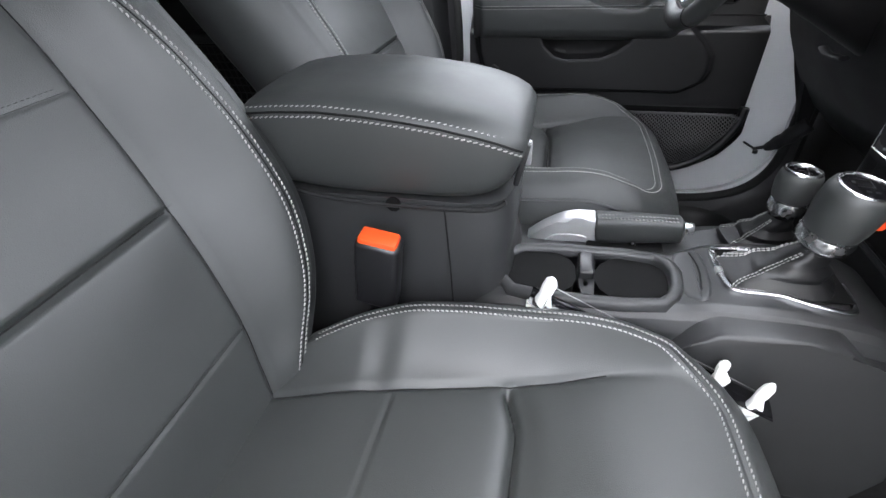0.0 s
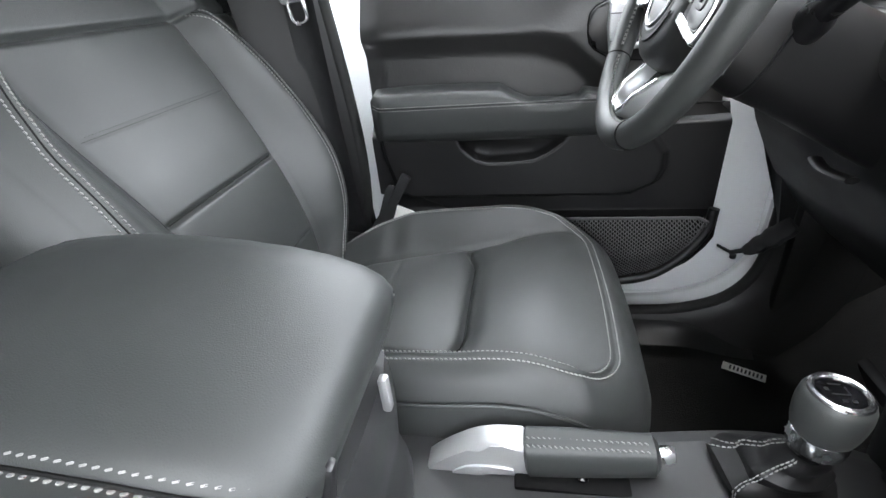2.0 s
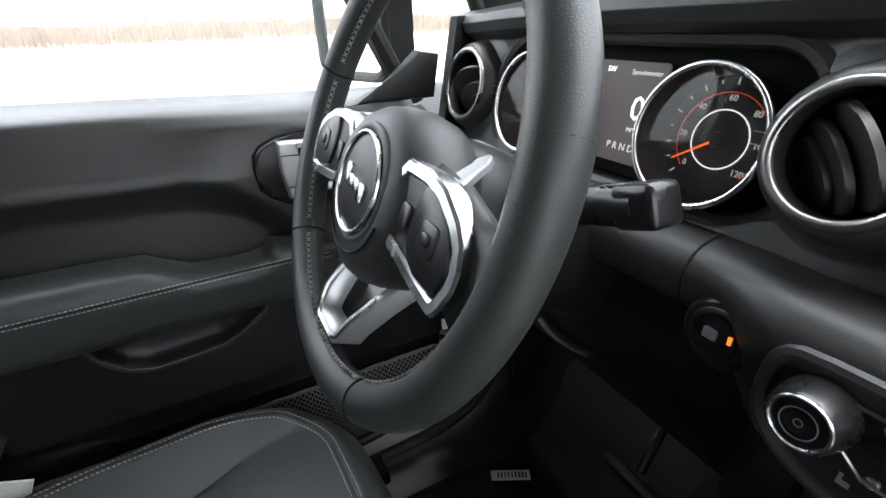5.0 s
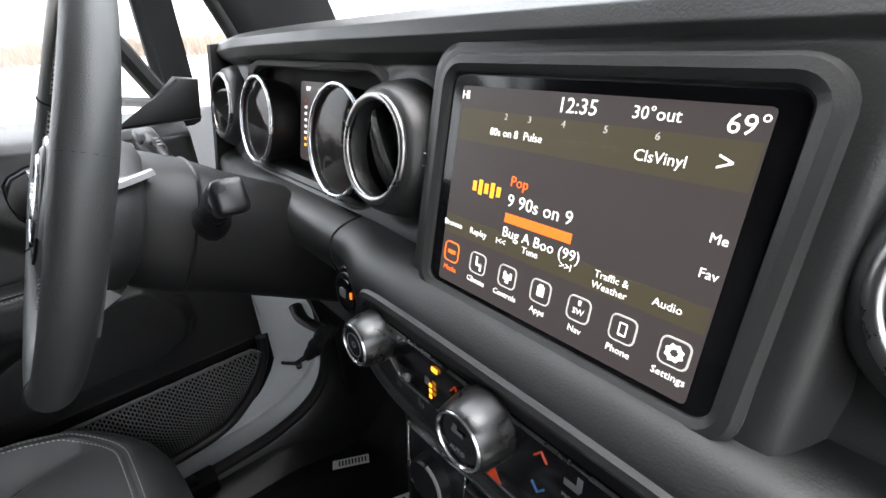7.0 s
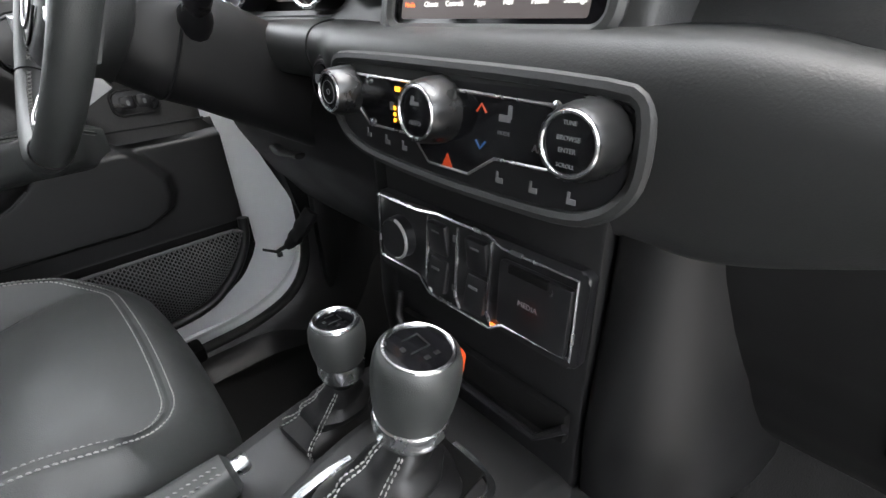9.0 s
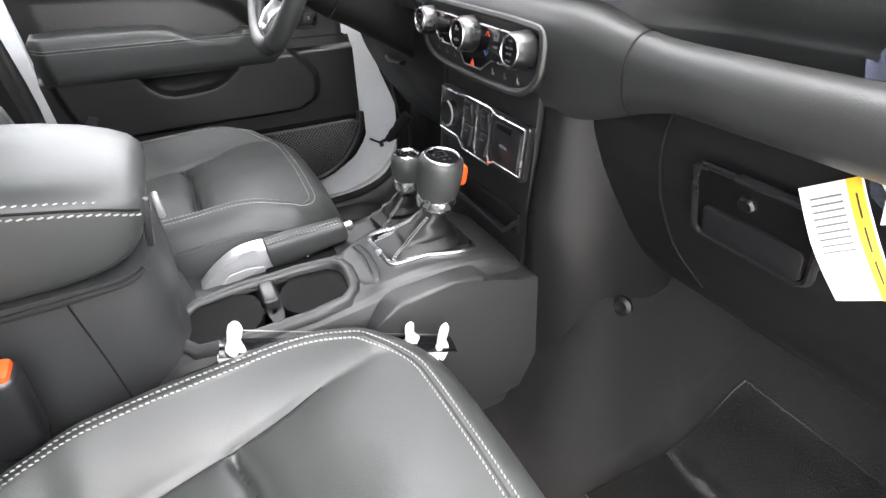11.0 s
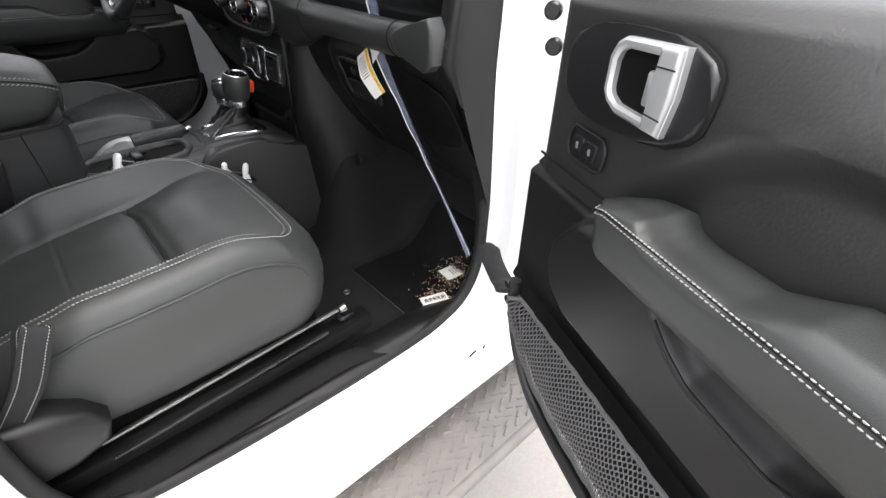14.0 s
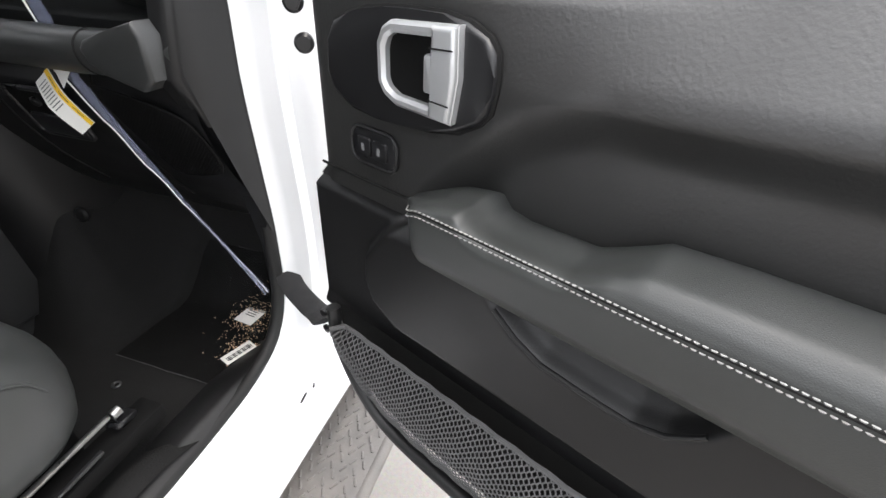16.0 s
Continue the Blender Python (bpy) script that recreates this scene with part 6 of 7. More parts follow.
def rim_surface(u, v):
    a, b = 2 * math.pi * u, 2 * math.pi * v
    thick = 0.0150 + 0.0015 * bump(math.sin(a - 0.35), 0.35) * (1 if math.cos(a) > 0 else 1)
    r = RW + thick * math.cos(b)
    return tuple(RIM @ Vector((r * math.cos(a), r * math.sin(a), thick * 0.98 * math.sin(b))))


part("rim", grid(rim_surface, 120, 20, True, True), LEATHER, wheel, "leather-wrapped rim", sharp=80)
for a in (20, 165, 222, 300):
    t = radians(a)
    part("rim_seam", moved(ring(0.0154, 0.0010, RIM @ Matrix.Translation((RW * math.cos(t), RW * math.sin(t), 0)) @ pose(0, 0, 0, 90, 0, a) @ Matrix.Scale(0.98, 4, (0, 1, 0)), 30, 6), Matrix()), GROOVE, wheel)
for a0, a1 in ((168, 219), (303, 377), (225, 297), (25, 160)):
    for off, sl in ((0.0, 0.9), (0.0, -0.9)):
        path = [RIM @ Vector(((RW - 0.0146) * math.cos(radians(a0 + (a1 - a0) * k / 60)), (RW - 0.0146) * math.sin(radians(a0 + (a1 - a0) * k / 60)), 0.004)) for k in range(61)]
        part("stitching", stitches(path, lambda c: (WHC - c).normalized() + WN * 0.3, pitch=0.0058, length=0.0068, width=0.0010, slant=sl, lift=0.0012), THREAD, wheel, "cross stitching inside the rim")

# hub pad: a domed cover with a chin, a round badge and a parting line
hub = []
for z, k in ((-0.055, 0.86), (-0.046, 1.02), (-0.030, 1.07), (-0.014, 1.06), (-0.002, 1.01), (0.006, 0.93), (0.0105, 0.82), (0.0130, 0.66), (0.0140, 0.40), (0.0142, 0.15)):
    o = []
    for j in range(56):
        a = 2 * math.pi * j / 56
        c, n = math.cos(a), math.sin(a)
        r = 0.066 + 0.004 * c * c - 0.004 * bump(n + 1, 0.5) + 0.003 * bump(n - 0.5, 0.4)
        o.append(tuple(STW @ Vector((0.003 + r * k * c, r * 1.0 * k * n - 0.019, z))))
    hub.append(o)
pad = part("hub_pad", loft(hub), SOFT, wheel, "black airbag pad", sharp=60)
BADGE = STW @ Matrix.Translation((0.004, -0.010, 0.0135))
part("badge_rim", ring(0.0415, 0.0036, BADGE @ Matrix.Translation((0, 0, -0.0016)), 64, 10, 0.7), SOFT, pad)
part("badge_ring", ring(0.0365, 0.0020, BADGE @ Matrix.Translation((0, 0, 0.0012)), 64, 8), CHROME, pad, "chrome badge ring")
part("badge_disc", lathe([(0.0365, -0.001), (0.036, 0.0008), (0.02, 0.0020), (0, 0.0024)], BADGE, 48), SATIN, pad)
mark = []
for x, w, h, y in ((-0.0165, 0.008, 0.016, 0.0022), (-0.0062, 0.0085, 0.0095, -0.001), (0.0040, 0.0085, 0.0095, -0.001), (0.0150, 0.009, 0.0145, -0.0035)):
    mark.append(moved(prism(rounded(w, h, 0.0032, 4), 0.0022, Matrix.Translation((x, y, 0.0022)), 0.0008), BADGE))
part("badge_mark", join(*mark), CHROME, pad, "plain chrome badge shapes")
gap = []
for a in range(196, 352, 6):
    c, n = math.cos(radians(a)), math.sin(radians(a))
    gap.append(STW @ Vector((0.003 + 0.0510 * c, 0.0480 * n - 0.0135, 0.0136)))
part("pad_gap", tube(gap, 0.0011, 6), GROOVE, pad)

# side spokes: a chrome frame round each button pad, on a dark arm that meets the rim
SPOKE = [(0.046, 0.026), (0.100, 0.028), (0.137, 0.010), (0.1475, -0.014), (0.1375, -0.039), (0.127, -0.042), (0.046, -0.030)]
for s in (-1, 1):
    arm = [(0.040, 0.000, -0.012, 0.030), (0.09, -0.003, -0.006, 0.031), (0.125, -0.010, -0.003, 0.030), (0.150, -0.016, -0.001, 0.032), (0.166, -0.016, -0.001, 0.036)]
    spoke = part("spoke", loft([[tuple(STW @ Vector((s * x, y + dy, z + dz))) for dy, dz in ((h, -0.004), (h * 0.8, 0.002), (-h * 0.8, 0.002), (-h, -0.004), (-h * 0.9, -0.016), (h * 0.9, -0.016))] for x, y, z, h in arm]), LEATHER, wheel, "side spoke", sharp=60)
    outline = soft_outline([(s * x, y) for x, y in SPOKE], 1)
    part("spoke_trim", bezel(outline, 0.0092, -0.006, 0.0085, STW, 0.0018), CHROME, spoke, "satin chrome spoke trim")
    part("switch_pad", prism(inset(outline, 0.0080), 0.010, STW @ Matrix.Translation((0, 0, -0.004)), 0.002), HARD, spoke, "button pad")
    face_line = soft_outline([(s * 0.086, 0.019), (s * 0.103, 0.019), (s * 0.129, 0.005), (s * 0.137, -0.014), (s * 0.130, -0.031), (s * 0.100, -0.029), (s * 0.086, -0.022)], 1)
    part("button", prism(face_line, 0.0045, STW @ Matrix.Translation((0, 0, 0.0045)), 0.0014), SATIN, spoke, "rocker button")
    part("button", prism(rounded(0.020, 0.020, 0.005, 4, cx=s * 0.110, cy=-0.006), 0.003, STW @ Matrix.Translation((0, 0, 0.0075)), 0.0012), SATIN, spoke)
    part("button", prism(rounded(0.0085, 0.0085, 0.0025, 3, cx=s * 0.110, cy=-0.006), 0.003, STW @ Matrix.Translation((0, 0, 0.0095)), 0.0010), SATIN, spoke)
    part("button", prism(rounded(0.012, 0.016, 0.003, 3, cx=s * 0.073, cy=-0.006), 0.0035, STW @ Matrix.Translation((0, 0, 0.0045)), 0.0012), SATIN, spoke)
    # the silver carrier behind the pad, seen beside the hub
    part("spoke_carrier", bar([STW @ Vector((s * x, y, z)) for x, y, z in ((0.048, 0.038, -0.050), (0.064, 0.036, -0.038), (0.080, 0.031, -0.020), (0.094, 0.025, -0.004))], WN + (STW.to_3x3() @ Vector((s * 0.5, 0.6, 0))), 0.013, 0.006), PULL, spoke, "silver spoke carrier")
# lower spoke: two silver arms that run from behind the pad to the rim
low_path = [(-0.040, -0.066, -0.030), (-0.0360, -0.088, -0.014), (-0.0310, -0.113, 0.000), (-0.0270, -0.129, 0.0030), (-0.0180, -0.136, 0.0035), (0.0160, -0.136, 0.0035), (0.0250, -0.129, 0.0030), (0.0300, -0.113, 0.000), (0.0355, -0.088, -0.014), (0.040, -0.066, -0.030)]
low = part("lower_spoke", bar([STW @ Vector(q) for q in low_path], WN, 0.0110, 0.020, 0.002), PULL, wheel, "silver lower spoke frame", sharp=50)
part("spoke_edge", tube([STW @ (Vector(q) + Vector((0, 0, 0.0002))) for q in low_path[1:-1]], 0.0022, 8), CHROME, low, "bright edge")
part("spoke_web", loft([[tuple(STW @ Vector((x, y, z))) for x in (-w, 0, w)] for y, z, w in ((-0.068, -0.040, 0.036), (-0.098, -0.026, 0.031), (-0.130, -0.014, 0.022))], cap=False, closed=False), GLOSS, low, "dark web between the arms")

# column shroud, stalks, paddles
column = thing("steering_column", (0.85, 0.345, 1.22), "black steering column shroud with stalks behind the wheel", "steering column")
col = []
for d, w, h in ((0.030, 0.050, 0.046), (0.045, 0.064, 0.058), (0.09, 0.066, 0.062), (0.13, 0.062, 0.060), (0.20, 0.055, 0.062), (0.28, 0.050, 0.065)):
    col.append([tuple(STW @ Vector((w * math.copysign(abs(math.cos(a)) ** 0.7, math.cos(a)), h * math.copysign(abs(math.sin(a)) ** 0.7, math.sin(a)) - 0.012 - d * 0.10, -d))) for a in [2 * math.pi * j / 40 for j in range(40)]])
part("shroud", loft(col), HARD, column, "black column shroud", sharp=60)
part("shroud_ring", tube([STW @ Vector((0.0665 * math.copysign(abs(math.cos(a)) ** 0.7, math.cos(a)), 0.0615 * math.copysign(abs(math.sin(a)) ** 0.7, math.sin(a)) - 0.021, -0.092)) for a in [2 * math.pi * j / 40 for j in range(40)]], 0.002, 6, closed=True), SATIN, column)
for s in (-1, 1):
    root = STW @ Vector((s * 0.055, -0.002, -0.105))
    tip = Vector((0.768, 0.345 - s * 0.142, 1.352))
    mid = root.lerp(tip, 0.55) + Vector((0, 0, 0.006))
    st = part("stalk", tube(smooth_path([root, mid, tip], 12), [0.016] * 3 + [0.012] * 5 + [0.013] * 5, 12), SATIN, column, "black control stalk")
    d = (tip - mid).normalized()
    part("stalk_cap", moved(box(0, 0, 0, 0.030, 0.025, 0.023, 0.005, 3), frame_of(tip, d, (0, 0, 1))), SATIN, st)
    for k in range(3):
        part("stalk_mark", moved(box(-0.024 + k * 0.006, 0.0128, 0.004, 0.003, 0.0006, 0.006, 0), frame_of(tip, d, (0, 0, 1))), MARK, st)
part("tilt_lever", tube(smooth_path([(0.85, 0.367, 1.152), (0.845, 0.335, 1.150), (0.85, 0.296, 1.153)], 10), 0.008, 10, flat=0.5), HARD, column, "tilt lever")
ignition = thing("start_button", (0.86, 0.187, 1.262), "round black start button with a lit amber mark", "start button")
IM = face(0.838, 0.187, 1.251, 6) @ Matrix.Scale(0.80, 4)
part("button_pod", lathe([(0.034, -0.030), (0.032, -0.006), (0.028, -0.001), (0.021, 0.0), (0, 0.0)], IM, 40), SATIN, ignition, "rounded black pod")
part("button_bezel", ring(0.021, 0.003, IM, 40, 8), SATIN, ignition)
part("button_face", lathe([(0.019, 0), (0.018, 0.004), (0, 0.005)], IM, 40), GLOSS, ignition)
part("button_mark", moved(prism(rounded(0.012, 0.010, 0.002), 0.001, Matrix.Translation((-0.002, 0.002, 0.005)), 0), IM), MARK, ignition)
part("button_light", moved(box(0.014, 0.004, 0.005, 0.003, 0.007, 0.001, 0), IM), GLOWORANGE, ignition)

# pedals and things in the driver's footwell
for nm, y, w, lab in (("brake_pedal", 0.34, 0.10, "black rubber brake pedal"), ("accelerator_pedal", 0.24, 0.055, "black rubber accelerator pedal")):
    pd = thing(nm, (1.04, y, 0.80), lab, "pedal")
    part("pad", box(1.03, y, 0.80, 0.018, w, 0.065 if w > 0.08 else 0.13, 0.006, rot=(0, -30, 0)), RUBBER, pd)
    part("arm", tube([(1.04, y, 0.82), (1.08, y, 0.92), (1.10, y, 1.05)], 0.008, 8), STEEL, pd)

# ---- doors ----
LOCK_P = Vector((0.802, -0.955, 0.0))
TH = radians(67)
DU = Vector((-math.cos(TH), -math.sin(TH), 0))
DN = Vector((-math.sin(TH), math.cos(TH), 0))


def at_open(u, v, z):
    return LOCK_P + DU * u + DN * v + Vector((0, 0, z))


def at_shut(u, v, z):
    return Vector((0.763 - u, 0.655 - v, z - 0.020))


def door(name, P, label, fr=0.0):
    """A front door by its own place function P(along, out, up); fr: how far its lower front corner reaches forward."""
    e = thing(name, P(0.2, 0, 0.80), label, "car door", "front doors")
    U1 = 0.540
    nrm = P(0, 1, 0) - P(0, 0, 0)
    along = (P(1, 0, 0) - P(0, 0, 0))

    def G(f, n, m):
        return grid(lambda a, b: tuple(f(a, b)), n, m)

    # upper trim panel with a scooped hollow above the armrest
    def upper(a, b):
        zf = 1.150 + 0.250 * b
        lo = -0.085 - 0.022 * step(1.175, 1.140, zf)
        u = lo + (U1 - lo) * a
        z = 1.150 + (0.250 - 0.020 * min(1.0, max(0.0, (0.50 - u) / 0.55))) * b
        v = -0.030 * step(1.378, 1.401, zf) ** 1.5 - 0.010 * step(0.50, 0.545, u) - 0.62 * max(0.0, zf - 1.305) * step(0.08, 0.30, u) - 1.2 * max(0.0, zf - 1.366) * step(0.30, 0.08, u)
        edge = lerp_table([(-0.1, 1.10), (0.04, 1.16), (0.106, 1.223), (0.169, 1.279), (0.225, 1.302), (0.40, 1.312), (0.56, 1.312)], u)
        v -= 0.027 * step(edge + 0.014, edge - 0.045, z) * step(0.02, 0.12, u)
        v -= 0.006 * step(-0.07, -0.092, u)
        return P(u, v, z)
    part("upper_trim", G(upper, 110, 60), TRIM, e, "soft black upper trim with a scooped hollow", sharp=60)

    # armrest: padded, with a hand hollow cut in its top
    def arm_top(u):
        return lerp_table([(0.060, 1.182), (0.080, 1.190), (0.11, 1.202), (0.143, 1.208), (0.154, 1.196), (0.175, 1.192), (0.24, 1.194), (0.265, 1.206), (0.29, 1.220), (0.34, 1.223), (0.45, 1.225), (0.52, 1.222), (0.535, 1.20)], u)

    def arm(a, b):
        u = 0.060 + 0.470 * a
        zt = arm_top(u)
        ends = min(step(0.058, 0.10, u), step(0.534, 0.50, u))
        w = 0.012 + 0.034 * ends
        zs = min(1.203, zt - 0.005)
        prof = [(-0.034, zt - 0.010), (-0.016, zt - 0.001), (-0.004, zt), (w * 0.35, zt - 0.003), (w * 0.75, zt - 0.3 * (zt - zs)), (w * 0.95, zt - 0.75 * (zt - zs)), (w * 1.02, zs - 0.004), (w * 1.03, min(1.184, zs - 0.008)), (w * 0.98, 1.164), (w * 0.92, 1.148), (w * 0.75, 1.134), (w * 0.35, 1.124), (-0.015, 1.120)]
        s = b * (len(prof) - 1)
        k = min(int(s), len(prof) - 2)
        f = s - k
        return P(u, prof[k][0] * (1 - f) + prof[k + 1][0] * f, prof[k][1] * (1 - f) + prof[k + 1][1] * f)
    armrest_d = part("armrest", G(arm, 90, 40), LEATHER, e, "padded leather armrest with two rows of stitching", sharp=70)
    for z0, dv in ((1.1985, 0.0014), (1.1928, 0.0014)):
        path = []
        for k in range(81):
            u = 0.074 + 0.450 * k / 80
            ends = min(step(0.058, 0.10, u), step(0.534, 0.50, u))
            path.append(P(u, (0.012 + 0.034 * ends) * 1.025 + dv, z0 - 0.020 * step(0.11, 0.06, u)))
        part("stitching", stitches(path, nrm, width=0.0007, length=0.0040, pitch=0.0049), THREAD, armrest_d, "row of pale thread")
    part("seam", tube([P(0.07 + 0.455 * k / 40, (0.012 + 0.034 * min(step(0.058, 0.10, 0.07 + 0.455 * k / 40), step(0.534, 0.50, 0.07 + 0.455 * k / 40))) * 1.032, 1.1957 - 0.020 * step(0.11, 0.06, 0.07 + 0.455 * k / 40)) for k in range(41)], 0.0007, 6), GROOVE, armrest_d)

    # lower panel with the hand pocket
    def pocket_edge(u):
        return lerp_table([(0.160, 1.140), (0.178, 1.118), (0.202, 1.100), (0.23, 1.087), (0.27, 1.0835), (0.313, 1.082), (0.338, 1.090), (0.359, 1.109), (0.372, 1.135)], u)

    def lower(a, b):
        z = 0.955 + (1.165 - 0.955) * b
        lo = -0.107
        u = lo + (U1 - lo) * a
        ub = lerp_table([(0.95, 0.10), (1.00, 0.062), (1.015, 0.040), (1.035, 0.004), (1.06, -0.006), (1.09, -0.004), (1.12, 0.018), (1.145, 0.044), (1.17, 0.068)], z)
        v = 0.001 + 0.024 * step(ub - 0.010, ub + 0.012, u) * step(1.004, 1.016, z)
        v += 0.006 * step(0.975, 0.958, z)
        zb = pocket_edge(u)
        pc = 0.35 * step(zb - 0.004, zb + 0.010, z) + 0.65 * step(zb, zb + 0.050, z)
        v -= 0.042 * pc
        rear = lerp_table([(0.955, 0.36), (0.985, 0.42), (1.0, 0.455), (1.02, 0.482), (1.05, 0.502), (1.10, 0.515), (1.165, 0.520)], z)
        v -= 0.018 * step(rear - 0.006, rear + 0.008, u)
        return P(u, v, z)
    part("lower_trim", G(lower, 170, 80), HARD, e, "hard black lower trim with a hand pocket", sharp=60)
    part("pocket_lip", tube([P(0.178 + 0.182 * k / 40, 0.0238, pocket_edge(0.178 + 0.182 * k / 40) - 0.001) for k in range(41)], 0.0024, 8), HARD, e)

    # net pocket along the bottom
    hem = 0.965

    def foot(u):
        return lerp_table([(-0.045, 0.960), (-0.03, 0.915), (0.0, 0.872), (0.04, 0.845), (0.10, 0.832), (0.54, 0.826)], u + fr)
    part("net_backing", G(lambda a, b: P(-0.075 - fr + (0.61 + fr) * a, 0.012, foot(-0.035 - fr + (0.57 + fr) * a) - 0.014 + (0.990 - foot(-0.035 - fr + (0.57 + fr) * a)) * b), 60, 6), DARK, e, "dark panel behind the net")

    def netpt(u, z):
        t = (z - foot(u)) / max(0.01, hem - foot(u))
        return P(u, 0.030 + 0.020 * math.sin(math.pi * min(1, max(0, t))) + 0.0007 * math.sin(u * 160), z)
    bm = bmesh.new()
    cols, rows = 66 + round(fr / 0.0088), 38
    def strand(u0, u1, z0, z1):
        nonlocal bm
        a, b = netpt(u0, z0), netpt(u1, z1)
        d = (b - a).normalized()
        s1 = d.cross(Vector(nrm)).normalized() * 0.0011
        s2 = Vector(nrm) * 0.0012
        q = [bm.verts.new(p) for p in (a + s1, a + s2, a - s1, b + s1, b + s2, b - s1)]
        bm.faces.new((q[0], q[1], q[4], q[3]))
        bm.faces.new((q[1], q[2], q[5], q[4]))
    for j in range(rows):
        for i in range(cols):
            u = -0.045 - fr + i * 0.0088 + (0.0044 if j % 2 else 0)
            z = 0.828 + j * 0.0037
            if z < foot(u) + 0.001 or z > hem:
                continue
            strand(u + 0.0010, u + 0.0036, z, z + 0.0037)
            strand(u - 0.0010, u - 0.0036, z, z + 0.0037)
            strand(u - 0.0014, u + 0.0014, z, z)
    net = part("net", bm, NET, e, "black elastic net pocket")
    tagged(net, kind="stuff")
    part("net_hem", tube([netpt(-0.045 - fr + (0.58 + fr) * k / 60, 0.966) for k in range(61)], 0.0032, 6), NET, e, "elastic hem")
    border = [P(-0.058 - fr, 0.030, 0.985), P(-0.052 - fr, 0.032, 0.945), P(-0.032 - fr, 0.034, 0.905), P(0.0 - fr, 0.036, 0.868), P(0.045 - fr, 0.036, 0.838), P(0.12 - fr, 0.036, 0.826), P(0.30, 0.036, 0.820), P(0.54, 0.036, 0.818)]
    part("pocket_border", tube(smooth_path(border, 60), 0.0095, 10), HARD, e, "black border of the net pocket")

    # handle bezel, chrome pull, lock buttons
    bez = soft_outline([(-0.058, 1.266), (-0.052, 1.320), (-0.008, 1.337), (0.04, 1.343), (0.107, 1.343), (0.141, 1.328), (0.144, 1.300), (0.139, 1.272), (0.102, 1.251), (-0.014, 1.244)][::-1], 1)[::-1]
    mm = frame_of(P(0, 0, 0), along, (0, 0, 1))
    flip = 1 if (mm.to_3x3() @ Vector((0, 0, 1))).dot(nrm) > 0 else -1
    mm = mm @ Matrix.Scale(flip, 4, (0, 0, 1))
    hb = part("handle_bezel", prism(bez, 0.0075, mm, 0.005, 3), SATIN, e, "dark bezel round the door pull")
    part("bezel_gap", tube([P(u, 0.001, z) for u, z in bez], 0.0026, 6, closed=True), GROOVE, hb)
    # flat dark sheet gives the pull its shaded hollow
    part("pull_hollow_shade", prism(soft_outline([(0.036, 1.282), (0.036, 1.318), (0.048, 1.328), (0.094, 1.330), (0.094, 1.272), (0.052, 1.273)], 1), 0.001, mm @ Matrix.Translation((0, 0, 0.0078)), 0), DARK, hb, "dark sheet for the shaded hollow of the pull")
    frame_line = [(0.027, 1.284), (0.0265, 1.316), (0.033, 1.328), (0.044, 1.3345), (0.114, 1.338), (0.1155, 1.300), (0.110, 1.264), (0.048, 1.267), (0.034, 1.274)]
    part("door_pull", bezel(frame_line, 0.0095, 0.004, 0.017, mm, 0.003), PULL, hb, "satin chrome pull frame")
    part("pull_bar", prism([(0.088, 1.266), (0.1095, 1.2655), (0.1148, 1.300), (0.1135, 1.3365), (0.090, 1.3355), (0.0915, 1.30)], 0.0145, mm @ Matrix.Translation((0, 0, 0.005)), 0.004, 3), PULL, hb, "satin silver bar with a latch")
    part("pull_latch", prism(rounded(0.012, 0.030, 0.003, 3, cx=0.088, cy=1.300), 0.015, mm @ Matrix.Translation((0, 0, 0.003)), 0.003), SILVER, hb)
    part("latch_groove", join(tube([P(0.090, 0.0197, 1.320), P(0.113, 0.0197, 1.321)], 0.0007, 5), tube([P(0.090, 0.0197, 1.281), P(0.111, 0.0197, 1.280)], 0.0007, 5)), GROOVE, hb)
    lk = part("lock_switch", prism(rounded(0.062, 0.034, 0.011, 5, cx=0.004, cy=1.212), 0.004, mm, 0.002), SATIN, e, "door lock switch")
    part("lock_rim", tube([P(x, 0.003, z) for x, z in rounded(0.066, 0.038, 0.013, 5, cx=0.004, cy=1.212)], 0.0022, 6, closed=True), HARD, lk)
    for du in (-0.009, 0.014):
        part("lock_button", prism(rounded(0.021, 0.020, 0.004, 3, cx=0.001 + du, cy=1.212), 0.007, mm, 0.0015), SATIN, lk)
        part("lock_mark", prism(rounded(0.0045, 0.008, 0.0015, 2, cx=0.001 + du, cy=1.212), 0.0074, mm, 0), MARK, lk)
    part("panel_gap", tube([P(-0.088, 0.0005, 1.171), P(0.0, 0.0008, 1.171), P(0.066, 0.001, 1.172)], 0.0016, 6), GROOVE, e)

    # outer skin, edge and glass
    edge = [(-0.088 - fr, 0.975), (-0.108, 1.15), (-0.09, 1.18), (-0.09, 1.335), (0.06, 1.340), (0.30, 1.372), (0.545, 1.376), (0.555, 1.0), (0.550, 0.84), (0.52, 0.79), (0.06 - fr, 0.79), (0.015 - fr, 0.805), (-0.022 - fr, 0.838), (-0.055 - fr, 0.890), (-0.076 - fr, 0.93)]
    part("door_skin", prism(edge, 0.075, mm @ Matrix.Translation((0, 0, -0.130)), 0.006), WHITE, e, "white painted door shell")
    gl = part("door_glass", prism([(-0.085, 1.38), (0.54, 1.38), (0.56, 1.72), (0.22, 1.72), (0.05, 1.60)], 0.004, mm @ Matrix.Translation((0, 0, -0.05)), 0), GLASS, e, "clear side window")
    gl.visible_shadow = False
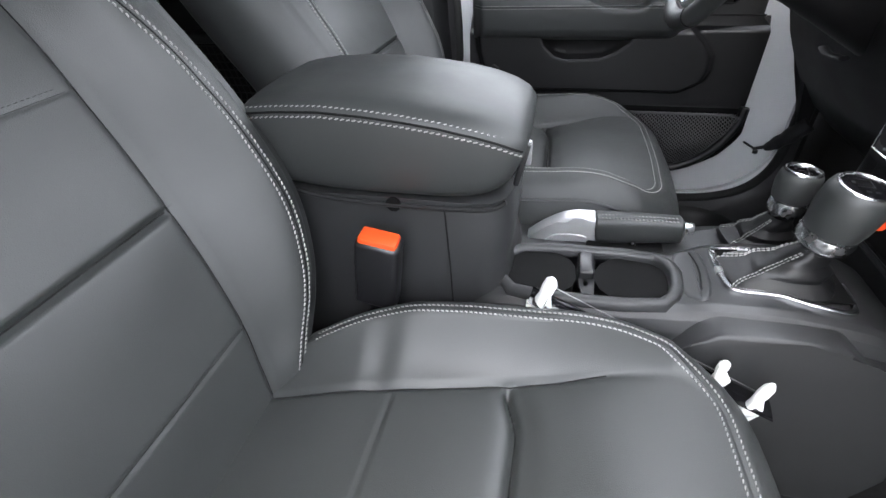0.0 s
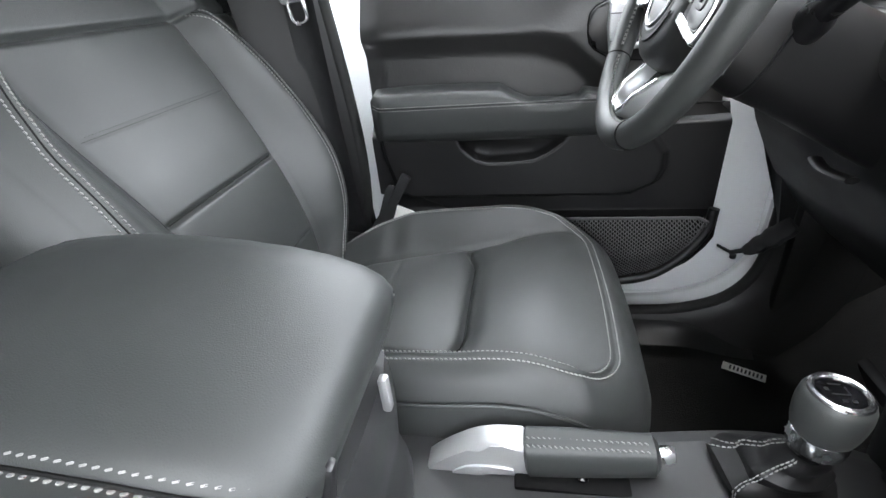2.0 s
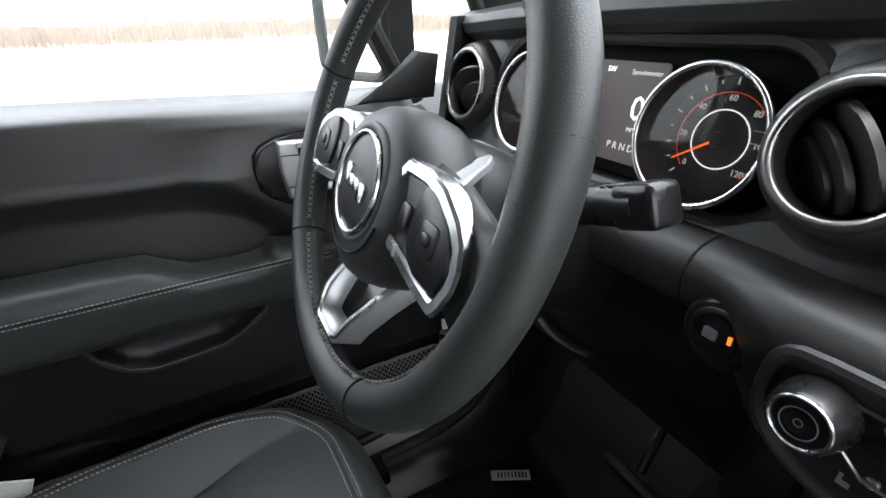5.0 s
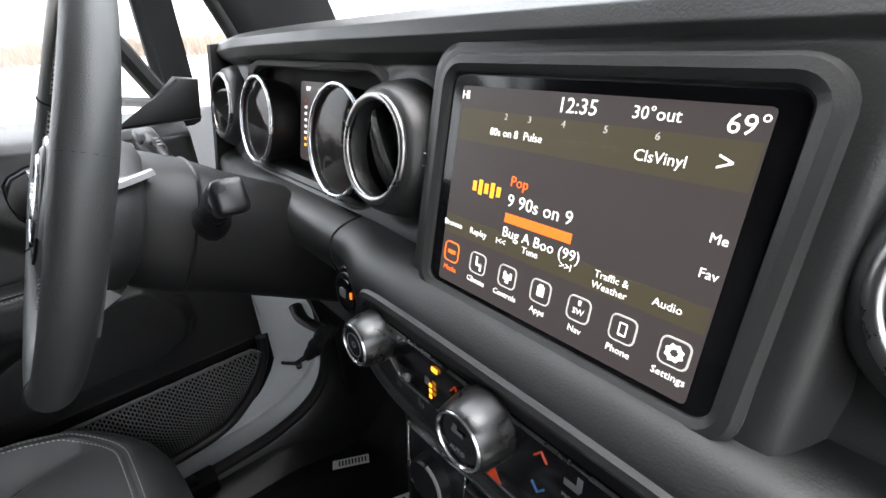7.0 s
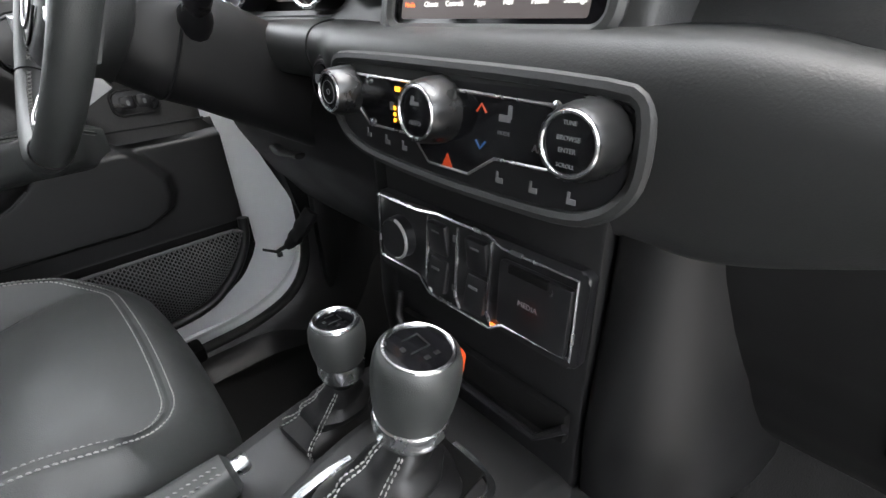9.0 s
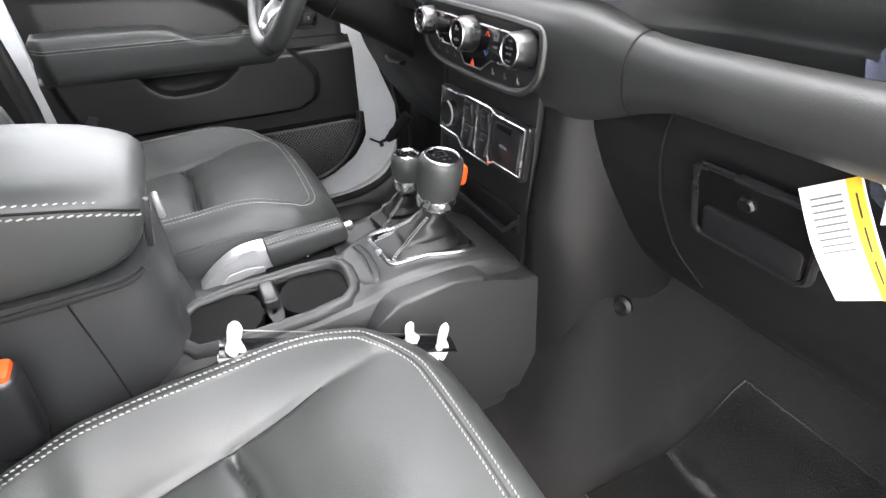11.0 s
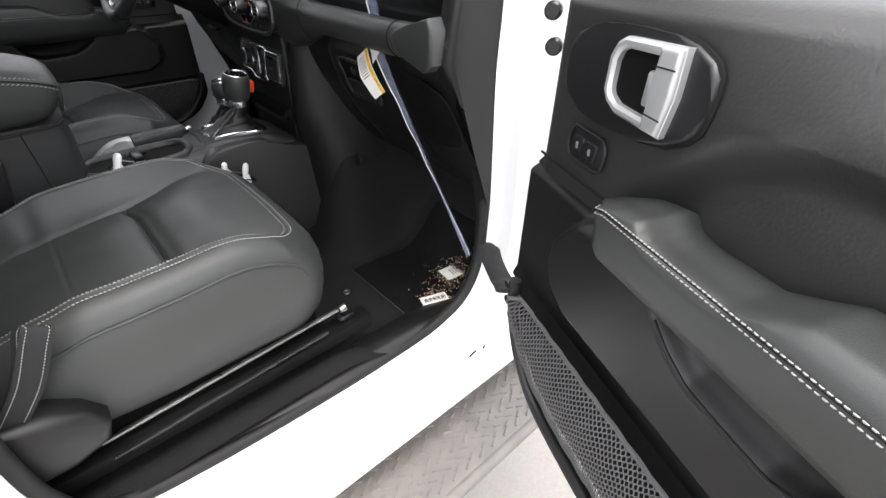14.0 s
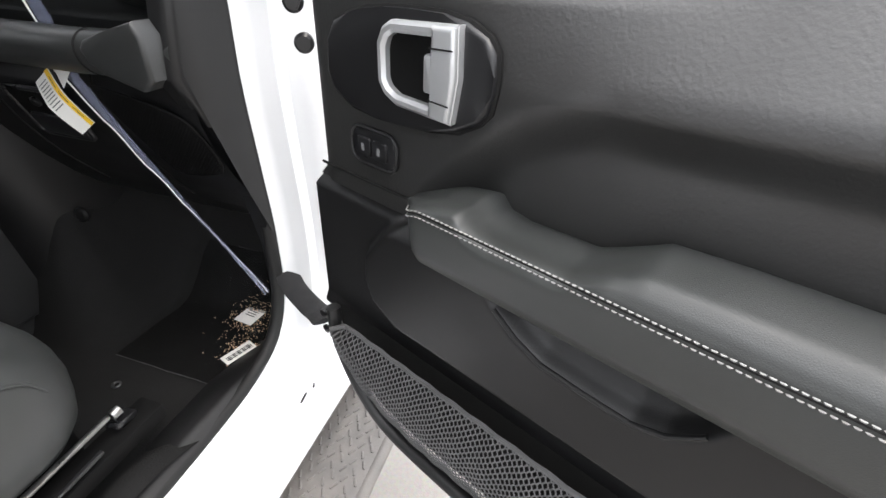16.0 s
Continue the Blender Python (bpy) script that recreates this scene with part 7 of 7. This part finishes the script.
    part("window_frame", tube(smooth_path([P(-0.085, -0.045, 1.372), P(0.05, -0.045, 1.61), P(0.22, -0.045, 1.73), P(0.56, -0.045, 1.73), P(0.553, -0.045, 1.39)], 40), 0.014, 8), RUBBER, e, "black window frame")
    part("belt_seal", tube([P(-0.085, -0.050, 1.352), P(0.54, -0.050, 1.352)], 0.007, 8), RUBBER, e, "black window seal")
    return e


door("front_passenger_door", at_open, "white front passenger door standing open, black inside with a stitched armrest")
shut_door = door("front_driver_door", at_shut, "shut front driver's door, black inside with a stitched armrest", 0.040)
# panel drawn long, with edges added to stop light leaking onto the jamb
part("outer_panel", box(0.550, 0.818, 0.99, 1.02, 0.02, 0.72, 0.008), WHITE, shut_door, "white outer door panel")
part("light_gap_edge", box(1.045, 0.775, 0.99, 0.02, 0.07, 0.72, 0.006), WHITE, shut_door)
part("light_gap_edge", box(0.505, 0.775, 0.630, 0.93, 0.06, 0.02, 0.006), WHITE, shut_door)

# hinge bolts and the check strap
for z, o in ((1.288, 0.0), (1.330, -0.012)):
    b = thing("hinge_bolt", (0.898 + o, -0.834, z), "black hinge bolt on the white door edge", "bolt", "hinge bolts")
    part("bolt_head", lathe([(0.011, -0.004), (0.011, 0.003), (0.008, 0.006), (0, 0.0065)], frame_of((0.880 + o, -0.838, z), (0.39, -0.92, 0), (0, 0, 1)), 20), SATIN, b)
strap_path = smooth_path([(1.005, -0.655, 0.850), (0.965, -0.70, 0.842), (0.920, -0.765, 0.850), (0.875, -0.815, 0.885), (0.838, -0.850, 0.915)], 30)
check = thing("door_check_strap", (0.92, -0.75, 0.85), "black woven door check strap between the body and the open door", "strap")
part("webbing", tube(strap_path, 0.022, 10, flat=0.16), WEB, check)
for q in ((0.832, -0.852, 0.935), (0.845, -0.845, 0.892)):
    part("fixing", lathe([(0.007, 0), (0.007, 0.004), (0, 0.006)], frame_of(q, DU, (0, 0, 1)), 12), SATIN, check)
shut_strap = thing("door_check_strap", (0.93, 0.67, 0.84), "black woven door check strap hanging in the driver's doorway", "strap")
part("webbing", tube(smooth_path([(1.000, 0.622, 0.935), (0.978, 0.630, 0.905), (0.955, 0.638, 0.878), (0.935, 0.640, 0.864)], 16), [0.026, 0.028, 0.031, 0.030, 0.027, 0.029, 0.031, 0.028, 0.024, 0.026, 0.027, 0.024, 0.020, 0.019, 0.016, 0.013, 0.009], 12, flat=0.55), WEB, shut_strap)
part("fixing", lathe([(0, -0.005), (0.006, -0.003), (0.006, 0.004), (0, 0.006)], Matrix.Translation((0.919, 0.638, 0.855)), 12), SATIN, shut_strap)
part("webbing_tail", tube([(0.940, 0.640, 0.868), (0.915, 0.642, 0.862), (0.890, 0.645, 0.876)], [0.008, 0.006, 0.005], 8, flat=0.5), WEB, shut_strap)

# driver's seat belt on the pillar
belt = thing("seat_belt", (0.13, 0.62, 1.2), "black seat belt with steel tongue hanging at the door pillar", "seat belt")
part("webbing", grid(lambda u, v: (0.118 + 0.055 * v + 0.03 * u ** 2 - 0.01 * u, 0.612 + 0.012 * math.sin(3 * v) - 0.006 * v, 1.72 - 0.78 * u), 40, 8), WEB, belt, "black belt webbing")
part("tongue", prism(rounded(0.046, 0.030, 0.006, 4), 0.004, frame_of((0.146, 0.598, 1.372), (1, 0.1, 0.1), (0, 0, 1)), 0.001), CHROME, belt, "steel belt tongue")
part("tongue_loop", tube([frame_of((0.150, 0.596, 1.345), (1, 0.1, 0.1), (0, 0, 1)) @ Vector((x, y, 0)) for x, y in rounded(0.026, 0.036, 0.010, 4)], 0.0032, 6, closed=True), CHROME, belt)
part("belt_guide", box(0.118, 0.63, 1.44, 0.085, 0.03, 0.075, 0.01, 3), HARD, belt, "black belt guide")
part("pillar_trim", loft([[(0.05, 0.655, z), (0.06, 0.63, z), (0.12, 0.625, z), (0.165 + (1.4 - z) * 0.06, 0.64, z), (0.17 + (1.4 - z) * 0.06, 0.66, z)] for z in (0.72, 0.95, 1.2, 1.42, 1.72)], cap=False), HARD, belt, "black pillar trim")
recl = thing("belt_anchor", (0.27, 0.60, 0.99), "black folded belt loop with a white label beside the driver's seat", "belt anchor")
part("loop", box(0.275, 0.606, 1.02, 0.020, 0.012, 0.075, 0.004, rot=(0, 32, 0)), WEB, recl)
part("label_tag", box(0.272, 0.612, 0.965, 0.045, 0.004, 0.034, 0.001, rot=(0, 25, 0)), PAPER, recl, "white label")
st = thing("door_striker", (0.176, 0.69, 1.045), "small black striker on the white pillar", "striker")
part("striker_loop", tube([(0.170, 0.672, 1.055), (0.178, 0.655, 1.055), (0.186, 0.655, 1.035), (0.180, 0.672, 1.035)], 0.004, 8), SATIN, st)

# outside mirror on the driver's door
mir = thing("door_mirror", (0.84, 0.93, 1.42), "black door mirror outside the driver's window", "mirror")
MM = frame_of((0.815, 0.822, 1.464), (0.349, -0.937, 0), (0, 0, 1))
part("mirror_housing", join(prism(rounded(0.170, 0.205, 0.03, 5), 0.05, MM @ Matrix.Translation((0, 0, -0.055)), 0.004), tube([MM @ Vector((x, y, 0)) for x, y in rounded(0.160, 0.195, 0.028, 6)], 0.008, 8, closed=True)), RUBBER, mir)
part("mirror_glass", prism(rounded(0.150, 0.185, 0.024, 5), 0.002, MM @ Matrix.Translation((0, 0, -0.004)), 0), MIRROR, mir, "mirror glass")
part("mirror_arm", tube([(0.86, 0.70, 1.345), (0.86, 0.76, 1.350), (0.855, 0.80, 1.40)], 0.020, 10, flat=0.6), RUBBER, mir)
part("corner_cover", prism([(0, 0), (0.12, 0.0), (0.13, 0.055), (0.10, 0.060), (0.05, 0.02)], 0.02, frame_of((0.745, 0.655, 1.350), (1, 0, 0), (0, 0, 1)), 0.006), HARD, mir, "black mirror corner cover")

# ---- loose things on the passenger side ----
film = thing("protective_film", (0.98, -0.47, 0.66), "clear wrinkled plastic film stuck over the passenger floor carpet", "plastic film")


def film_pt(u, v):
    x = 0.845 + 0.29 * u
    y = -0.325 - 0.270 * v - 0.02 * u
    w = 0.0018 * noise.noise(Vector((x * 38, y * 30, 2))) + 0.0035 * max(0, noise.noise(Vector((x * 60, y * 60, 8)))) * bump(u - 0.55, 0.25) * bump(v - 0.72, 0.22)
    return (x, y, floor_z(x, y) + 0.006 + w)


part("film_sheet", grid(film_pt, 70, 60), FILM, film, sharp=20)
for a, b in (((0, 0), (0, 1)), ((1, 0), (1, 1)), ((0, 0), (1, 0))):
    part("film_edge", tube([Vector(film_pt(a[0] + (b[0] - a[0]) * k / 30, a[1] + (b[1] - a[1]) * k / 30)) + Vector((0, 0, 0.001)) for k in range(31)], 0.0005, 5), MARK if a == (0, 0) and b == (0, 1) else FILM, film)
# small copper flecks scattered in place of reflections off the film's creases
rg = random.Random(9)
vs, fs = [], []
for k in range(520):
    c = rg.choice(((0.62, 0.66, 0.12), (0.62, 0.66, 0.09), (0.34, 0.82, 0.08)))
    u, v = min(0.98, max(0.02, rg.gauss(c[0], c[2] * 0.8))), min(0.98, max(0.02, rg.gauss(c[1], c[2] * 0.9)))
    p = Vector(film_pt(u, v)) + Vector((0, 0, 0.0012))
    a, L, w = rg.uniform(0.2, 1.3), rg.uniform(0.0008, 0.0032), rg.uniform(0.0005, 0.0014)
    d, q = Vector((math.cos(a), math.sin(a), rg.uniform(-0.15, 0.25))), Vector((-math.sin(a), math.cos(a), rg.uniform(-0.6, 0.6)))
    b = len(vs)
    vs += [tuple(p - d * L), tuple(p + q * w), tuple(p + d * L), tuple(p - q * w)]
    fs.append((b, b + 1, b + 2, b + 3))
me = bpy.data.meshes.new("painted_glints")
me.from_pydata(vs, [], fs)
me.materials.append(FLECK)
ob = new("painted_glints", me)
ob.parent = film
ob.matrix_parent_inverse = film.matrix_basis.inverted()
tagged(ob, "copper-coloured flecks painted in as reflections on the crinkled film", kind="stuff")
for nm, x, y, rz, w, h in (("upper", 1.035, -0.519, -6, 0.066, 0.047), ("lower", 0.931, -0.560, 71, 0.028, 0.068)):
    lb = thing("floor_label", (x, y, floor_z(x, y)), "white printed paper label on the clear film", "label", "floor labels")
    z = floor_z(x, y) + 0.011
    part("paper", box(x, y, z, w, h, 0.0015, 0.0005, rot=(0, 0, rz)), PAPER, lb)
    mm = pose(x, y, z + 0.0011, 0, 0, rz)
    if nm == "lower":
        for k in range(16):
            part("code_bar", moved(box(-0.002, -0.028 + k * 0.0036, 0, 0.013, 0.0012 + 0.001 * (k % 3), 0.0003, 0), mm), INK, lb)
    else:
        for k in range(3):
            part("print_line", moved(box(-0.008 + 0.007 * k, 0.0, 0, 0.002, 0.026, 0.0003, 0), mm), INK, lb)
        part("print_mark", moved(box(0.014, 0.004, 0, 0.006, 0.007, 0.0003, 0), mm), INK, lb)
for x, y in ((0.787, -0.389), (0.808, -0.562), (0.714, -0.515)):
    sc = thing("floor_fastener", (x, y, floor_z(x, y)), "small steel fastener in the carpet by the sill", "fastener", "floor fasteners")
    part("ring", ring(0.007, 0.0022, Matrix.Translation((x, y, floor_z(x, y) + 0.003)), 20, 6), STEEL, sc)
bt = thing("carpet_button", (0.985, -0.205, 0.893), "round black carpet retainer on the tunnel side", "retainer")
part("button", lathe([(0.016, 0), (0.015, 0.005), (0.009, 0.008), (0.004, 0.006), (0, 0.006)], frame_of((0.965, -0.214, 0.895), (0.3, -0.9, 0.2), (0.1, 0.3, 0.95)), 28), HARD, bt)

# driver's floor label
for x, y, rz, w, h, n in ((0.946, 0.536, 62, 0.022, 0.075, 9), (0.984, 0.388, 70, 0.030, 0.050, 3)):
    lb = thing("floor_label", (x, y, floor_z(x, y)), "pale printed label on the dark driver's floor", "label", "floor labels")
    z = floor_z(x, y) + 0.006
    part("paper", box(x, y, z, w, h, 0.0015, 0.0005, rot=(0, 0, rz)), PAPER, lb)
    for k in range(n):
        part("code_bar", moved(box(0, (k - n / 2) * h * 0.8 / n, 0, w * 0.55, h * 0.4 / n, 0.0003, 0), pose(x, y, z + 0.0011, 0, 0, rz)), INK, lb)

# clear strip that hangs from the dash with a printed tag
ribbon = thing("hanging_strip", (0.90, -0.5, 1.1), "bluish clear plastic strip hanging from the dash to the sill", "plastic strip")
top, bot = Vector((0.900, -0.366, 1.400)), Vector((0.975, -0.628, 0.802))
knee, shin = Vector((0.897, -0.420, 1.262)), Vector((0.876, -0.456, 1.212))


def strip_pt(u, v):
    c = top.lerp(knee, u / 0.20) if u < 0.20 else (knee.lerp(shin, (u - 0.20) / 0.12) if u < 0.32 else shin.lerp(bot, (u - 0.32) / 0.68))
    w = lerp_table([(0, 0.048), (0.30, 0.045), (0.45, 0.038), (0.6, 0.030), (0.9, 0.012), (1.0, 0.005)], u)
    return c + Vector((0.004 * math.sin(5 * u + 7 * v) + 0.006 * math.cos(3.1 * v), -(v - 0.5) * w, (v - 0.5) * w * 0.35 + 0.002 * noise.noise(Vector((u * 30, v * 6, 1)))))


part("strip", grid(lambda u, v: tuple(strip_pt(u, v)), 60, 8), RIBBON, ribbon, sharp=20)
part("fold", tube([strip_pt(k / 50, 0.45 + 0.05 * math.sin(k * 0.9)) + Vector((-0.003, 0, 0)) for k in range(51)], [0.0016 - 0.0008 * k / 50 for k in range(51)], 6), PAPER, ribbon, "white crumpled fold line")
tag = thing("warning_tag", (0.862, -0.46, 1.19), "white printed tag with a yellow border on the hanging strip", "tag")


def tag_pt(u, v):
    """u from the yellow edge to the plain one, v downwards; the tag bends where it leaves the strip."""
    a = Vector((0.872, -0.428, 1.221)).lerp(Vector((0.868, -0.452, 1.194)), min(1, v / 0.42)) if v < 0.42 else Vector((0.868, -0.452, 1.194)).lerp(Vector((0.870, -0.483, 1.152)), (v - 0.42) / 0.58)
    b = Vector((0.868, -0.397, 1.198)).lerp(Vector((0.858, -0.426, 1.170)), min(1, v / 0.45)) if v < 0.45 else Vector((0.858, -0.426, 1.170)).lerp(Vector((0.866, -0.454, 1.131)), (v - 0.45) / 0.55)
    return a.lerp(b, u) + Vector((-0.005 * math.sin(3 * v), 0, 0))


part("tag_paper", grid(lambda u, v: tuple(tag_pt(u, v)), 10, 16), PAPER, tag)
part("yellow_border", grid(lambda u, v: tuple(tag_pt(0.02 + 0.22 * u, v) + Vector((-0.0012, 0, 0))), 4, 16), YELLOW, tag, "yellow border")
for k in range(9):
    part("print_line", grid(lambda u, v, k=k: tuple(tag_pt(0.34 + 0.5 * u, 0.10 + 0.055 * k + 0.018 * v) + Vector((-0.0012, 0, 0))), 4, 1), MARK, tag)
for k in range(3):
    part("border_bar", grid(lambda u, v, k=k: tuple(tag_pt(0.11 + 0.03 * u, 0.12 + 0.27 * k + 0.20 * v) + Vector((-0.0018, 0, 0))), 2, 4), INK, tag)
part("tag_fold", loft([[(0.872, -0.430, 1.228), (0.868, -0.445, 1.226)], [(0.868, -0.446, 1.216), (0.864, -0.488, 1.231)], [(0.866, -0.452, 1.196), (0.863, -0.463, 1.204)]], cap=False, closed=False), PAPER, tag, "folded tag end")
